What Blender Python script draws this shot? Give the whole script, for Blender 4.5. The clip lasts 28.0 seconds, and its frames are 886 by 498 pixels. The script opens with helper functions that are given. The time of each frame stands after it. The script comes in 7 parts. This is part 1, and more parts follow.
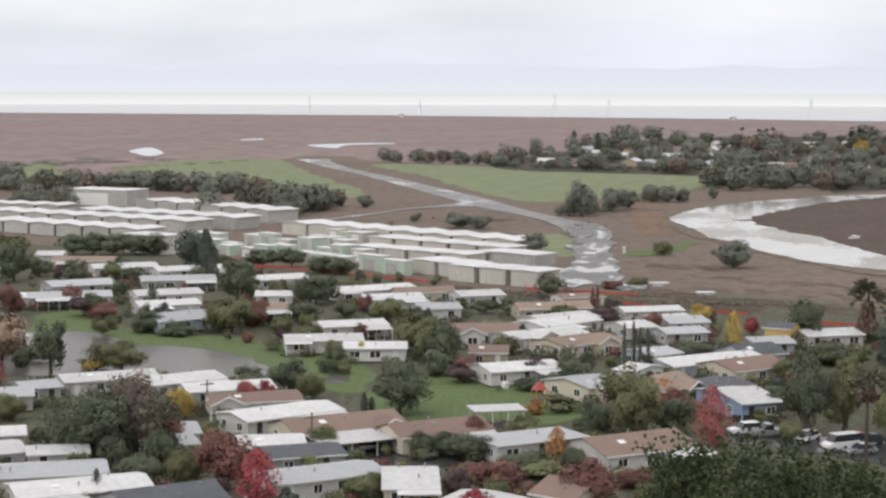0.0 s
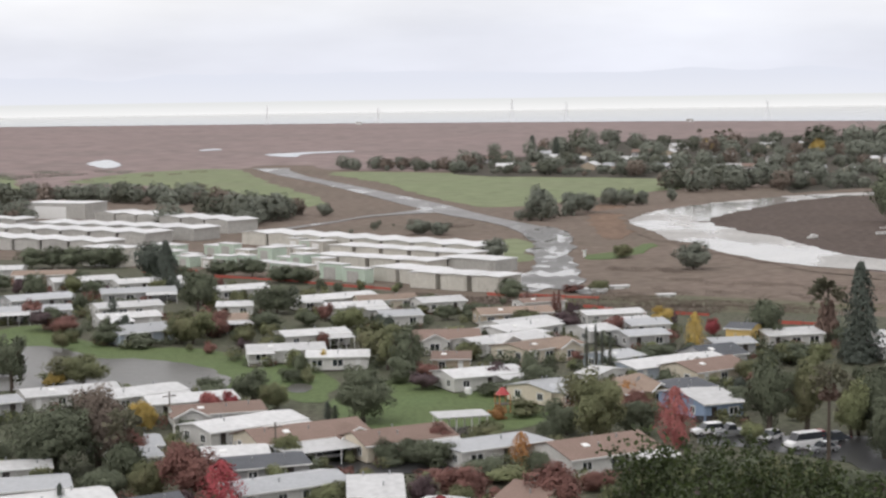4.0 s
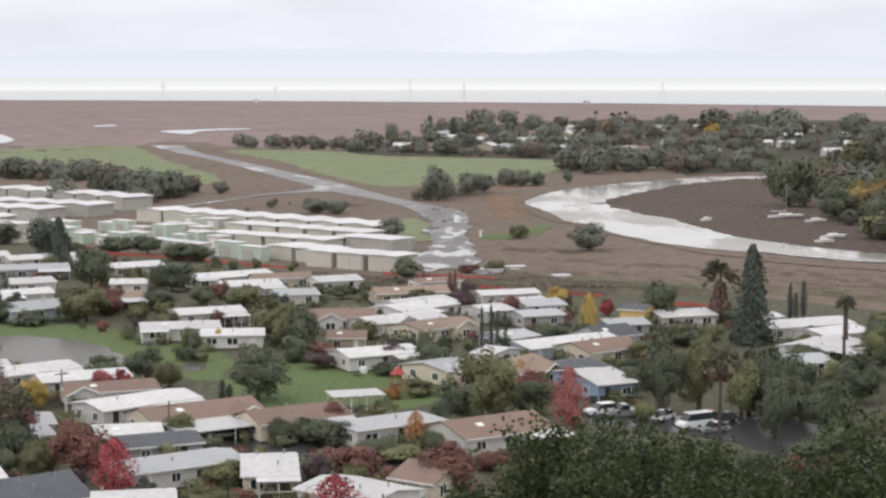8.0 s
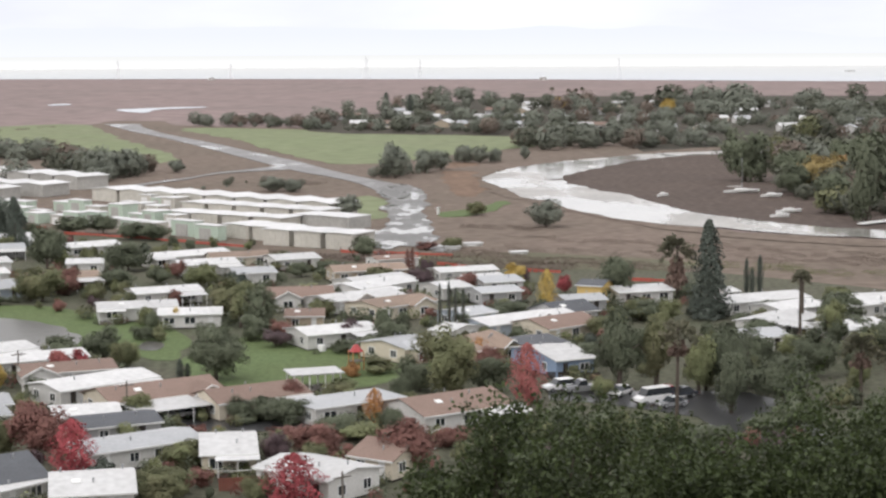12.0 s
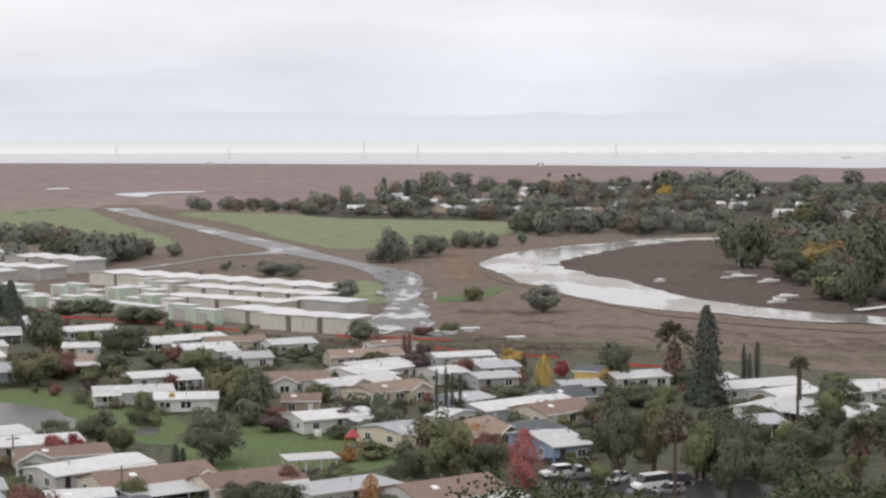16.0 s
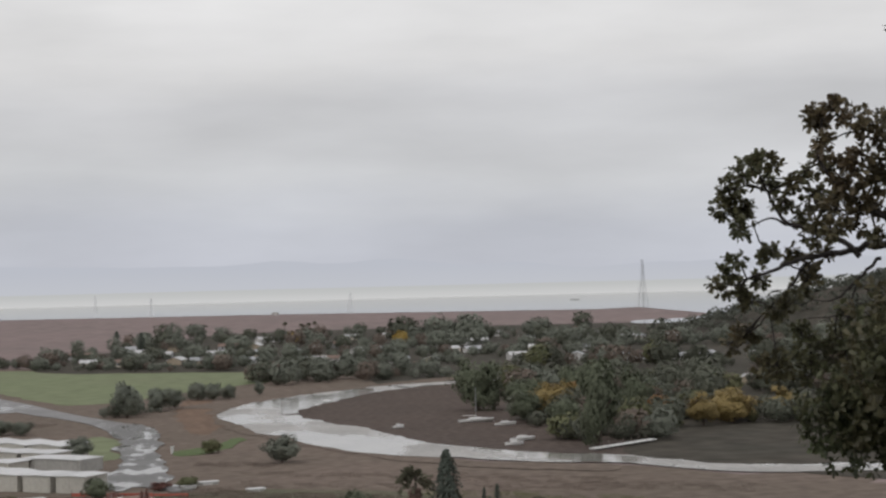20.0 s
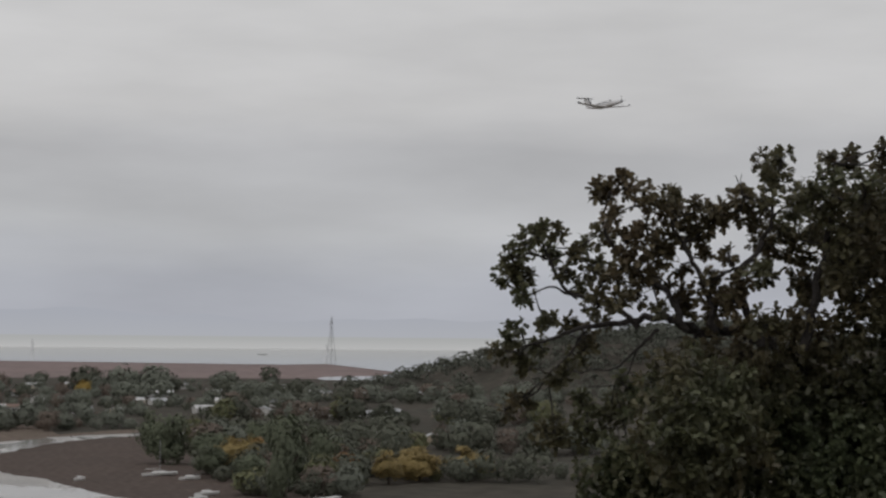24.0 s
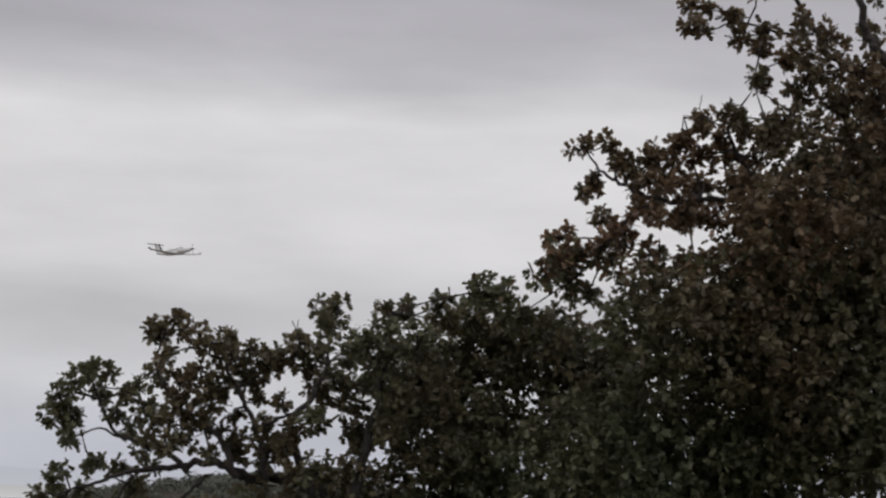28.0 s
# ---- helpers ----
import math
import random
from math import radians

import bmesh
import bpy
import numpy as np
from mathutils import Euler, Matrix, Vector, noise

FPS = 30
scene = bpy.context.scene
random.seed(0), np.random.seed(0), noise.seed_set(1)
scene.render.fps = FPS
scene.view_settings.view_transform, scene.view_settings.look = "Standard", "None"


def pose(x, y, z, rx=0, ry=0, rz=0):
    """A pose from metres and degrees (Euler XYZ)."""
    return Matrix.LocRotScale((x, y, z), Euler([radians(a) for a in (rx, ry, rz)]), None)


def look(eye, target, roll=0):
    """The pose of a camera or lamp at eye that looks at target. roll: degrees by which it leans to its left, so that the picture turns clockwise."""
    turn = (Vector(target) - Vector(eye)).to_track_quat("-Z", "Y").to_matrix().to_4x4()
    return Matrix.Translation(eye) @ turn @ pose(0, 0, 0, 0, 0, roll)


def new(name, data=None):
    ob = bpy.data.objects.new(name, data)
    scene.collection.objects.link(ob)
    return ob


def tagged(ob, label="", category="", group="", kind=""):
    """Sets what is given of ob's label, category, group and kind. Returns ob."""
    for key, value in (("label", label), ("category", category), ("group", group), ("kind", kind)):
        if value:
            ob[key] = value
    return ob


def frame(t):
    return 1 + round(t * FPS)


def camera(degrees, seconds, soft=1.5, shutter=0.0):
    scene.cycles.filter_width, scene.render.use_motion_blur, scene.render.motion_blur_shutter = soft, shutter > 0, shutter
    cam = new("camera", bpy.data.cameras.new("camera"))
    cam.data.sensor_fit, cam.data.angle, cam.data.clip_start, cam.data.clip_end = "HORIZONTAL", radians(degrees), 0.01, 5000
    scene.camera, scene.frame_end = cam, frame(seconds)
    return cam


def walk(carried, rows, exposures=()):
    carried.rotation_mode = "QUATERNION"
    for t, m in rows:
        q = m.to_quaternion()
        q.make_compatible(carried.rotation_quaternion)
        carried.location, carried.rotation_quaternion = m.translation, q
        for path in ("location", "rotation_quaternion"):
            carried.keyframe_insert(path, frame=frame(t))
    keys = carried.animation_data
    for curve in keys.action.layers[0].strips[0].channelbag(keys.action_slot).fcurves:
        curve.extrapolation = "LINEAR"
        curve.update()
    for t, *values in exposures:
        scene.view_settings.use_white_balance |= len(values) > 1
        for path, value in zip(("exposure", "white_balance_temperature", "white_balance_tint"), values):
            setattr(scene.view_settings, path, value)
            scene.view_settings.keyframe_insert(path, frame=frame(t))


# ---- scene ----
# ---- camera ----
EYE_Z = 50.0
cam = camera(27.53, 28.0, soft=2.5)


def view(t, yaw, pitch, roll, dx=0.0, dy=0.0, dz=0.0):
    """A row of the walk: yaw to the right of +y, pitch up, roll, in degrees; small sway of the holder in metres."""
    m = Matrix.Translation((dx, dy, EYE_Z + dz)) @ Matrix.Rotation(radians(-yaw), 4, "Z") @ Matrix.Rotation(radians(90 + pitch), 4, "X") @ Matrix.Rotation(radians(roll), 4, "Z")
    return t, m


walk(cam, [
    view(0, -0.000, -5.142, 0.157),
    view(0.5, -0.537, -4.726, 0.106),
    view(1, -0.653, -4.670, 0.642),
    view(1.5, -0.758, -5.322, 0.612),
    view(2, -0.899, -5.102, 0.247),
    view(2.5, -0.396, -4.443, 0.135),
    view(3, 0.445, -4.765, 0.034),
    view(3.5, 0.814, -4.940, -0.590),
    view(5.5, 3.256, -4.908, -0.309),
    view(6, 4.234, -5.019, -0.118),
    view(6.5, 4.723, -4.870, -0.009),
    view(7, 3.904, -5.241, 0.283),
    view(7.5, 3.690, -5.512, 0.130),
    view(8, 4.547, -5.613, -0.015),
    view(8.5, 4.510, -5.765, 0.371),
    view(9, 4.264, -5.912, 0.109),
    view(9.5, 4.170, -6.131, 0.072),
    view(10, 4.711, -6.363, -0.243),
    view(10.5, 5.386, -6.484, -0.284),
    view(11, 5.597, -6.404, -0.439),
    view(11.5, 5.806, -6.508, -0.558),
    view(12, 5.900, -6.340, -0.287),
    view(12.5, 6.706, -5.789, -0.381),
    view(14.5, 5.427, -4.256, 0.051),
    view(15, 5.238, -4.210, 0.043),
    view(15.5, 5.387, -4.019, 0.288),
    view(16, 5.999, -3.648, -0.097),
    view(16.5, 6.678, -3.829, -0.531),
    view(17, 7.481, -3.824, -0.619),
    view(17.5, 7.000, -2.386, -0.185),
    view(18, 7.932, -2.090, -0.499),
    view(18.5, 9.402, -1.671, -0.237),
    view(19, 9.712, -1.154, -0.137),
    view(19.5, 11.670, -0.077, 0.267, 0.000, -0.000, -0.086),
    view(20, 14.427, 0.943, -1.441, -0.211, 0.054, -0.043),
    view(20.5, 12.751, 1.300, 0.043, -0.378, 0.086, -0.001),
    view(21, 14.591, 1.353, 0.470, -0.459, 0.126, 0.036),
    view(21.5, 16.845, 4.051, 1.313, -0.489, 0.149, 0.113),
    view(23.5, 21.849, 4.068, 0.132, -1.171, 0.469, -0.006),
    view(24, 24.228, 2.622, 0.539, -1.182, 0.532, 0.021),
    view(24.5, 27.341, 1.940, -2.179, -1.113, 0.576, 0.104),
    view(25, 30.202, 3.364, -0.331, -1.063, 0.619, 0.061),
    view(25.5, 31.293, 4.845, -0.342, -1.049, 0.638, 0.048),
    view(26, 33.982, 4.799, 0.447, -0.974, 0.657, 0.001),
    view(26.5, 35.698, 5.650, 0.369, -0.922, 0.662, 0.066),
    view(27, 35.339, 6.539, 1.728, -0.951, 0.674, 0.000),
    view(27.5, 35.561, 7.641, 2.525, -0.948, 0.678, -0.052),
    view(28, 37.777, 7.647, 1.823, -0.922, 0.714, -0.033),
], exposures=[
    (0, 0.38, 6420, 12), (7, 0.42, 6420, 12), (9, 0.50, 6420, 12), (12, 0.62, 6420, 12), (15, 0.42, 6420, 12), (17.5, 0.20, 6420, 12), (19, 0.08, 6420, 12), (20, -0.26, 6400, 11), (21, -0.38, 6400, 11), (24, -0.64, 6400, 11), (25, -0.2, 6450, 12), (26, -0.30, 6430, 12), (27, -0.20, 6420, 12), (28, -0.38, 6400, 13),
])

# ---- world and sun ----
world = bpy.data.worlds.new("overcast")
scene.world = world
world.use_nodes = True
wn, wl = world.node_tree.nodes, world.node_tree.links
wn.clear()
sky = wn.new("ShaderNodeTexSky")
sky.sky_type, sky.sun_disc = "NISHITA", False
sky.sun_elevation, sky.sun_rotation = radians(38), radians(-60)
sky.air_density, sky.dust_density = 1.0, 4.0
coord = wn.new("ShaderNodeTexCoord")
split = wn.new("ShaderNodeSeparateXYZ")
wl.new(coord.outputs["Generated"], split.inputs[0])
stretch = wn.new("ShaderNodeMapping")
stretch.inputs["Scale"].default_value = (1.6, 1.6, 6.5)
wl.new(coord.outputs["Generated"], stretch.inputs[0])
clouds = wn.new("ShaderNodeTexNoise")
clouds.inputs["Scale"].default_value, clouds.inputs["Detail"].default_value, clouds.inputs["Roughness"].default_value = 2.6, 5.0, 0.5
wl.new(stretch.outputs[0], clouds.inputs["Vector"])
shift = wn.new("ShaderNodeMath")
shift.operation = "MULTIPLY_ADD"
wl.new(clouds.outputs["Fac"], shift.inputs[0])
shift.inputs[1].default_value = 0.055
wl.new(split.outputs["Z"], shift.inputs[2])
bands = wn.new("ShaderNodeValToRGB")
wl.new(shift.outputs[0], bands.inputs["Fac"])
ramp = bands.color_ramp
for place, shade in ((0.0, (0.70, 0.72, 0.75)), (0.030, (0.66, 0.68, 0.74)), (0.055, (0.67, 0.69, 0.74)), (0.085, (0.78, 0.79, 0.80)), (0.125, (0.74, 0.74, 0.745)),
                     (0.150, (0.90, 0.89, 0.875)), (0.224, (0.96, 0.95, 0.93)), (0.250, (0.72, 0.71, 0.72)), (0.275, (0.59, 0.58, 0.595)), (0.34, (0.57, 0.56, 0.575)), (0.5, (0.82, 0.81, 0.81)), (0.9, (0.99, 0.98, 0.97))):
    stop = ramp.elements.new(place)
    stop.color = (*shade, 1)
ramp.elements.remove(ramp.elements[0])
ramp.elements.remove(ramp.elements[-1])
mottle = wn.new("ShaderNodeTexNoise")
mottle.inputs["Scale"].default_value, mottle.inputs["Detail"].default_value = 3.4, 6.0
wl.new(stretch.outputs[0], mottle.inputs["Vector"])
span = wn.new("ShaderNodeMapRange")
span.inputs["From Min"].default_value, span.inputs["From Max"].default_value = 0.3, 0.7
span.inputs["To Min"].default_value, span.inputs["To Max"].default_value = 0.90, 1.10
wl.new(mottle.outputs["Fac"], span.inputs["Value"])
cloudy = wn.new("ShaderNodeVectorMath")
cloudy.operation = "SCALE"
wl.new(bands.outputs["Color"], cloudy.inputs[0])
wl.new(span.outputs[0], cloudy.inputs["Scale"])
bg_cloud, bg_sky, both, out = wn.new("ShaderNodeBackground"), wn.new("ShaderNodeBackground"), wn.new("ShaderNodeAddShader"), wn.new("ShaderNodeOutputWorld")
wl.new(cloudy.outputs[0], bg_cloud.inputs["Color"])
bg_cloud.inputs["Strength"].default_value = 0.93
wl.new(sky.outputs["Color"], bg_sky.inputs["Color"])
bg_sky.inputs["Strength"].default_value = 0.006
wl.new(bg_cloud.outputs[0], both.inputs[0])
wl.new(bg_sky.outputs[0], both.inputs[1])
wl.new(both.outputs[0], out.inputs["Surface"])

sun = new("sun", bpy.data.lights.new("sun", "SUN"))
sun.data.energy, sun.data.angle, sun.data.color = 0.6, radians(50), (1.0, 0.97, 0.93)
sun.matrix_world = look((-300, 150, 400), (0, 500, 0))

# ---- materials ----


def material(name, base, rough=0.7, vary=0.25, grain=8.0, coarse=0.6, bump=0.2, metal=0.0, spec=0.4, tint=None, random_vary=0.0, island=0.0):
    """A procedural surface: base colour with fine grain and coarse stains, relief, and a little difference from piece to piece."""
    m = bpy.data.materials.new(name)
    m.use_nodes = True
    n, l = m.node_tree.nodes, m.node_tree.links
    b = n["Principled BSDF"]
    b.inputs["Roughness"].default_value, b.inputs["Metallic"].default_value, b.inputs["Specular IOR Level"].default_value = rough, metal, spec
    tc = n.new("ShaderNodeTexCoord")
    fine, wide = n.new("ShaderNodeTexNoise"), n.new("ShaderNodeTexNoise")
    fine.inputs["Scale"].default_value, fine.inputs["Detail"].default_value = grain, 4
    wide.inputs["Scale"].default_value, wide.inputs["Detail"].default_value = coarse, 5
    l.new(tc.outputs["Object"], fine.inputs["Vector"])
    l.new(tc.outputs["Object"], wide.inputs["Vector"])
    mix = n.new("ShaderNodeMix")
    mix.data_type = "RGBA"
    tint = tint or tuple(c * 0.55 for c in base)
    mix.inputs["A"].default_value, mix.inputs["B"].default_value = (*base, 1), (*tint, 1)
    f = n.new("ShaderNodeMapRange")
    f.inputs["From Min"].default_value, f.inputs["From Max"].default_value, f.inputs["To Max"].default_value = 0.35, 0.7, min(1.0, vary * 2)
    l.new(wide.outputs["Fac"], f.inputs["Value"])
    l.new(f.outputs[0], mix.inputs["Factor"])
    hsv = n.new("ShaderNodeHueSaturation")
    l.new(mix.outputs["Result"], hsv.inputs["Color"])
    g = n.new("ShaderNodeMapRange")
    g.inputs["From Min"].default_value, g.inputs["From Max"].default_value = 0.25, 0.75
    g.inputs["To Min"].default_value, g.inputs["To Max"].default_value = 1 - vary, 1 + vary
    l.new(fine.outputs["Fac"], g.inputs["Value"])
    value = g.outputs[0]
    for amount, kind, socket in ((random_vary, "ShaderNodeObjectInfo", "Random"), (island, "ShaderNodeNewGeometry", "Random Per Island")):
        if amount:
            src, r, mul = n.new(kind), n.new("ShaderNodeMapRange"), n.new("ShaderNodeMath")
            r.inputs["To Min"].default_value, r.inputs["To Max"].default_value = 1 - amount, 1 + amount
            l.new(src.outputs[socket], r.inputs["Value"])
            mul.operation = "MULTIPLY"
            l.new(value, mul.inputs[0])
            l.new(r.outputs[0], mul.inputs[1])
            value = mul.outputs[0]
    l.new(value, hsv.inputs["Value"])
    l.new(hsv.outputs["Color"], b.inputs["Base Color"])
    if bump:
        bp = n.new("ShaderNodeBump")
        bp.inputs["Strength"].default_value, bp.inputs["Distance"].default_value = bump, 0.05
        l.new(fine.outputs["Fac"], bp.inputs["Height"])
        l.new(bp.outputs[0], b.inputs["Normal"])
    return m


def water_material(name, base, rough, ripple, scale):
    m = bpy.data.materials.new(name)
    m.use_nodes = True
    n, l = m.node_tree.nodes, m.node_tree.links
    b = n["Principled BSDF"]
    b.inputs["Base Color"].default_value, b.inputs["Roughness"].default_value, b.inputs["IOR"].default_value = (*base, 1), rough, 1.33
    tc, mp, wave, bp = n.new("ShaderNodeTexCoord"), n.new("ShaderNodeMapping"), n.new("ShaderNodeTexNoise"), n.new("ShaderNodeBump")
    mp.inputs["Scale"].default_value = (scale, scale * 0.5, scale)
    wave.inputs["Scale"].default_value, wave.inputs["Detail"].default_value = 1.0, 5
    bp.inputs["Strength"].default_value, bp.inputs["Distance"].default_value = ripple, 0.1
    l.new(tc.outputs["Object"], mp.inputs[0])
    l.new(mp.outputs[0], wave.inputs["Vector"])
    l.new(wave.outputs["Fac"], bp.inputs["Height"])
    l.new(bp.outputs[0], b.inputs["Normal"])
    return m


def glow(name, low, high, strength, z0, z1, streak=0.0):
    """Far distance: a plain backdrop that gives off its own pale light, with haze and sky light in its colour, changing
    from z0 to z1.
    """
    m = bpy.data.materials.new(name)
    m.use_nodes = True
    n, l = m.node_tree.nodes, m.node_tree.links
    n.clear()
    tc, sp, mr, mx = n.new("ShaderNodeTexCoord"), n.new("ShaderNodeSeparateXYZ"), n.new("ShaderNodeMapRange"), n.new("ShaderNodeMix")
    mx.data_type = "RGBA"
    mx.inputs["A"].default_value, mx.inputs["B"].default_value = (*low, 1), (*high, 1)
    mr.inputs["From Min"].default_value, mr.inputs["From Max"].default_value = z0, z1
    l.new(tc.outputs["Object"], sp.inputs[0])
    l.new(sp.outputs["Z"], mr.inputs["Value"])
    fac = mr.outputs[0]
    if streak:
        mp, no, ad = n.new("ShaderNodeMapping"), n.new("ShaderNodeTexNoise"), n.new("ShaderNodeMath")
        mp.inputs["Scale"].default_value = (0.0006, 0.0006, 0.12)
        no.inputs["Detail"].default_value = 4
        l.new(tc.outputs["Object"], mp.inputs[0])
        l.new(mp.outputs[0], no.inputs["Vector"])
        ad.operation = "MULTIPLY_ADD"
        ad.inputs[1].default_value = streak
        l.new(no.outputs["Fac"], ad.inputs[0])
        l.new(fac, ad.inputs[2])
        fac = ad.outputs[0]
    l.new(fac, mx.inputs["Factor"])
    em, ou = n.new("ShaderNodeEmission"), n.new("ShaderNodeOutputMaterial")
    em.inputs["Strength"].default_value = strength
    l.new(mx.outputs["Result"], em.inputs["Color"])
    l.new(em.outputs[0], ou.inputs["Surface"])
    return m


MARSH = material("marsh", (0.250, 0.194, 0.184), 0.95, 0.26, 0.05, 0.006, 0.3, tint=(0.185, 0.154, 0.145), spec=0.08)
MEADOW = material("rough_grass", (0.180, 0.142, 0.118), 0.95, 0.3, 0.25, 0.014, 0.3, tint=(0.125, 0.108, 0.084), spec=0.08)
DRYGRASS = material("dry_grass", (0.205, 0.142, 0.105), 0.95, 0.3, 0.3, 0.03, 0.3, tint=(0.14, 0.10, 0.075), spec=0.08)
SOIL = material("park_soil", (0.095, 0.10, 0.068), 0.95, 0.4, 0.9, 0.06, 0.3, tint=(0.11, 0.1, 0.08), spec=0.1)
SCRUB = material("dark_scrub", (0.085, 0.075, 0.062), 0.95, 0.35, 0.12, 0.02, 0.3, tint=(0.06, 0.06, 0.05), spec=0.06)
LAWN = material("lawn", (0.11, 0.15, 0.065), 0.9, 0.25, 1.2, 0.05, 0.3, tint=(0.10, 0.12, 0.05), spec=0.15)
FIELD = material("green_field", (0.19, 0.22, 0.125), 0.9, 0.2, 0.1, 0.012, 0.2, tint=(0.20, 0.20, 0.135), spec=0.08)
REEDGRASS = material("grey_green_grass", (0.125, 0.130, 0.088), 0.95, 0.3, 0.4, 0.04, 0.3, tint=(0.15, 0.118, 0.088), spec=0.08)
HILL = material("dry_hill_grass", (0.12, 0.10, 0.06), 0.95, 0.3, 1.5, 0.1, 0.4, tint=(0.07, 0.08, 0.035), spec=0.1)
ASPHALT = material("wet_asphalt", (0.055, 0.055, 0.057), 0.28, 0.3, 2.0, 0.05, 0.05, spec=0.6)

def puddled(name, base, dry, wet, scale, cut):
    """Wet paving: a glossy film of water in patches on rougher ground."""
    m = material(name, base, dry, 0.3, 0.8, 0.05, 0.02, spec=0.7)
    n, l = m.node_tree.nodes, m.node_tree.links
    tc, mp, no, ra = n.new("ShaderNodeTexCoord"), n.new("ShaderNodeMapping"), n.new("ShaderNodeTexNoise"), n.new("ShaderNodeMapRange")
    mp.inputs["Scale"].default_value = (scale, scale * 0.4, scale)
    no.inputs["Detail"].default_value, no.inputs["Scale"].default_value = 6, 1.0
    ra.inputs["From Min"].default_value, ra.inputs["From Max"].default_value = cut - 0.04, cut + 0.04
    ra.inputs["To Min"].default_value, ra.inputs["To Max"].default_value = dry, wet
    l.new(tc.outputs["Object"], mp.inputs[0])
    l.new(mp.outputs[0], no.inputs["Vector"])
    l.new(no.outputs["Fac"], ra.inputs["Value"])
    l.new(ra.outputs[0], n["Principled BSDF"].inputs["Roughness"])
    return m


RUNWAY = puddled("wet_runway", (0.20, 0.195, 0.19), 0.6, 0.2, 0.05, 0.58)
APRON = puddled("wet_apron", (0.16, 0.157, 0.15), 0.65, 0.05, 0.16, 0.53)
MUD = material("mud_bank", (0.112, 0.088, 0.076), 0.95, 0.35, 0.4, 0.03, 0.3, tint=(0.088, 0.072, 0.064), spec=0.06)
CREEK = puddled("creek_water", (0.37, 0.355, 0.33), 0.5, 0.1, 0.035, 0.47)
POND = water_material("lagoon_water", (0.085, 0.082, 0.072), 0.3, 1.0, 1.1)
BAY = water_material("bay_water", (0.2, 0.2, 0.19), 0.08, 0.004, 0.03)
WHITE = material("white_painted_metal", (0.56, 0.56, 0.555), 0.5, 0.15, 1.1, 0.22, 0.05, tint=(0.40, 0.395, 0.385), random_vary=0.12)
WHITESIDE = material("white_siding", (0.60, 0.59, 0.565), 0.6, 0.1, 3, 0.4, 0.1, tint=(0.50, 0.49, 0.47), random_vary=0.1)
CREAM = material("cream_siding", (0.62, 0.56, 0.45), 0.6, 0.10, 3, 0.4, 0.1, tint=(0.5, 0.45, 0.37))
TAN = material("tan_siding", (0.43, 0.36, 0.27), 0.6, 0.12, 3, 0.4, 0.1)
GREYSIDE = material("grey_siding", (0.40, 0.40, 0.40), 0.6, 0.12, 3, 0.4, 0.1)
BLUESIDE = material("blue_siding", (0.27, 0.355, 0.49), 0.6, 0.12, 3, 0.4, 0.1)
PALEBLUE = material("pale_blue_siding", (0.42, 0.47, 0.53), 0.6, 0.1, 3, 0.4, 0.1)
YELLOWSIDE = material("yellow_siding", (0.66, 0.47, 0.17), 0.6, 0.1, 3, 0.4, 0.1)
OLIVESIDE = material("olive_siding", (0.29, 0.26, 0.15), 0.6, 0.12, 3, 0.4, 0.1)
BROWNROOF = material("brown_shingle", (0.235, 0.170, 0.142), 0.9, 0.18, 5, 0.35, 0.4, tint=(0.18, 0.125, 0.10), random_vary=0.08, spec=0.2)
TANROOF = material("tan_shingle", (0.29, 0.222, 0.178), 0.9, 0.18, 5, 0.35, 0.4, random_vary=0.1, spec=0.2)
GREYROOF = material("grey_metal_roof", (0.38, 0.39, 0.40), 0.4, 0.15, 2, 0.25, 0.1, tint=(0.26, 0.27, 0.28), random_vary=0.12)
SLATEROOF = material("slate_shingle", (0.10, 0.105, 0.115), 0.8, 0.2, 5, 0.3, 0.4, random_vary=0.1, spec=0.3)
GREENMETAL = material("pale_green_metal", (0.50, 0.60, 0.50), 0.5, 0.1, 2, 0.3, 0.05)
HANGARWALL = material("cream_metal_wall", (0.57, 0.55, 0.49), 0.55, 0.1, 1.0, 0.12, 0.05, random_vary=0.08)
HANGARROOF = material("pale_metal_roof", (0.62, 0.62, 0.615), 0.45, 0.1, 0.6, 0.1, 0.05, tint=(0.48, 0.48, 0.47), random_vary=0.06)
GREYMETAL = material("weathered_metal", (0.46, 0.45, 0.42), 0.5, 0.15, 1.0, 0.12, 0.05, random_vary=0.1)
TRIM = material("white_trim", (0.78, 0.78, 0.76), 0.5, 0.06, 4, 0.5, 0.02)
GLASS = material("dark_window_glass", (0.03, 0.035, 0.04), 0.08, 0.1, 2, 0.5, 0.0, spec=0.6)
DARK = material("dark_wood", (0.05, 0.042, 0.036), 0.8, 0.3, 4, 0.6, 0.2)
POLEWOOD = material("weathered_pole", (0.16, 0.14, 0.12), 0.85, 0.3, 4, 0.6, 0.2)
REDFENCE = material("red_plastic_netting", (0.46, 0.11, 0.08), 0.7, 0.2, 2, 0.3, 0.1)
REDWOOD = material("red_brown_fence", (0.22, 0.075, 0.055), 0.8, 0.2, 3, 0.5, 0.2)
DARKPYLON = material("weathered_pylon_steel", (0.32, 0.33, 0.34), 0.6, 0.05, 0.3, 0.1, 0.0)
# haze over the far pylons is put into this near-white steel colour
PYLON = material("hazed_pylon_steel", (0.82, 0.83, 0.84), 0.6, 0.05, 0.3, 0.1, 0.0)
STEEL = material("galvanised_steel", (0.36, 0.37, 0.38), 0.5, 0.1, 2, 0.4, 0.0, metal=0.4)
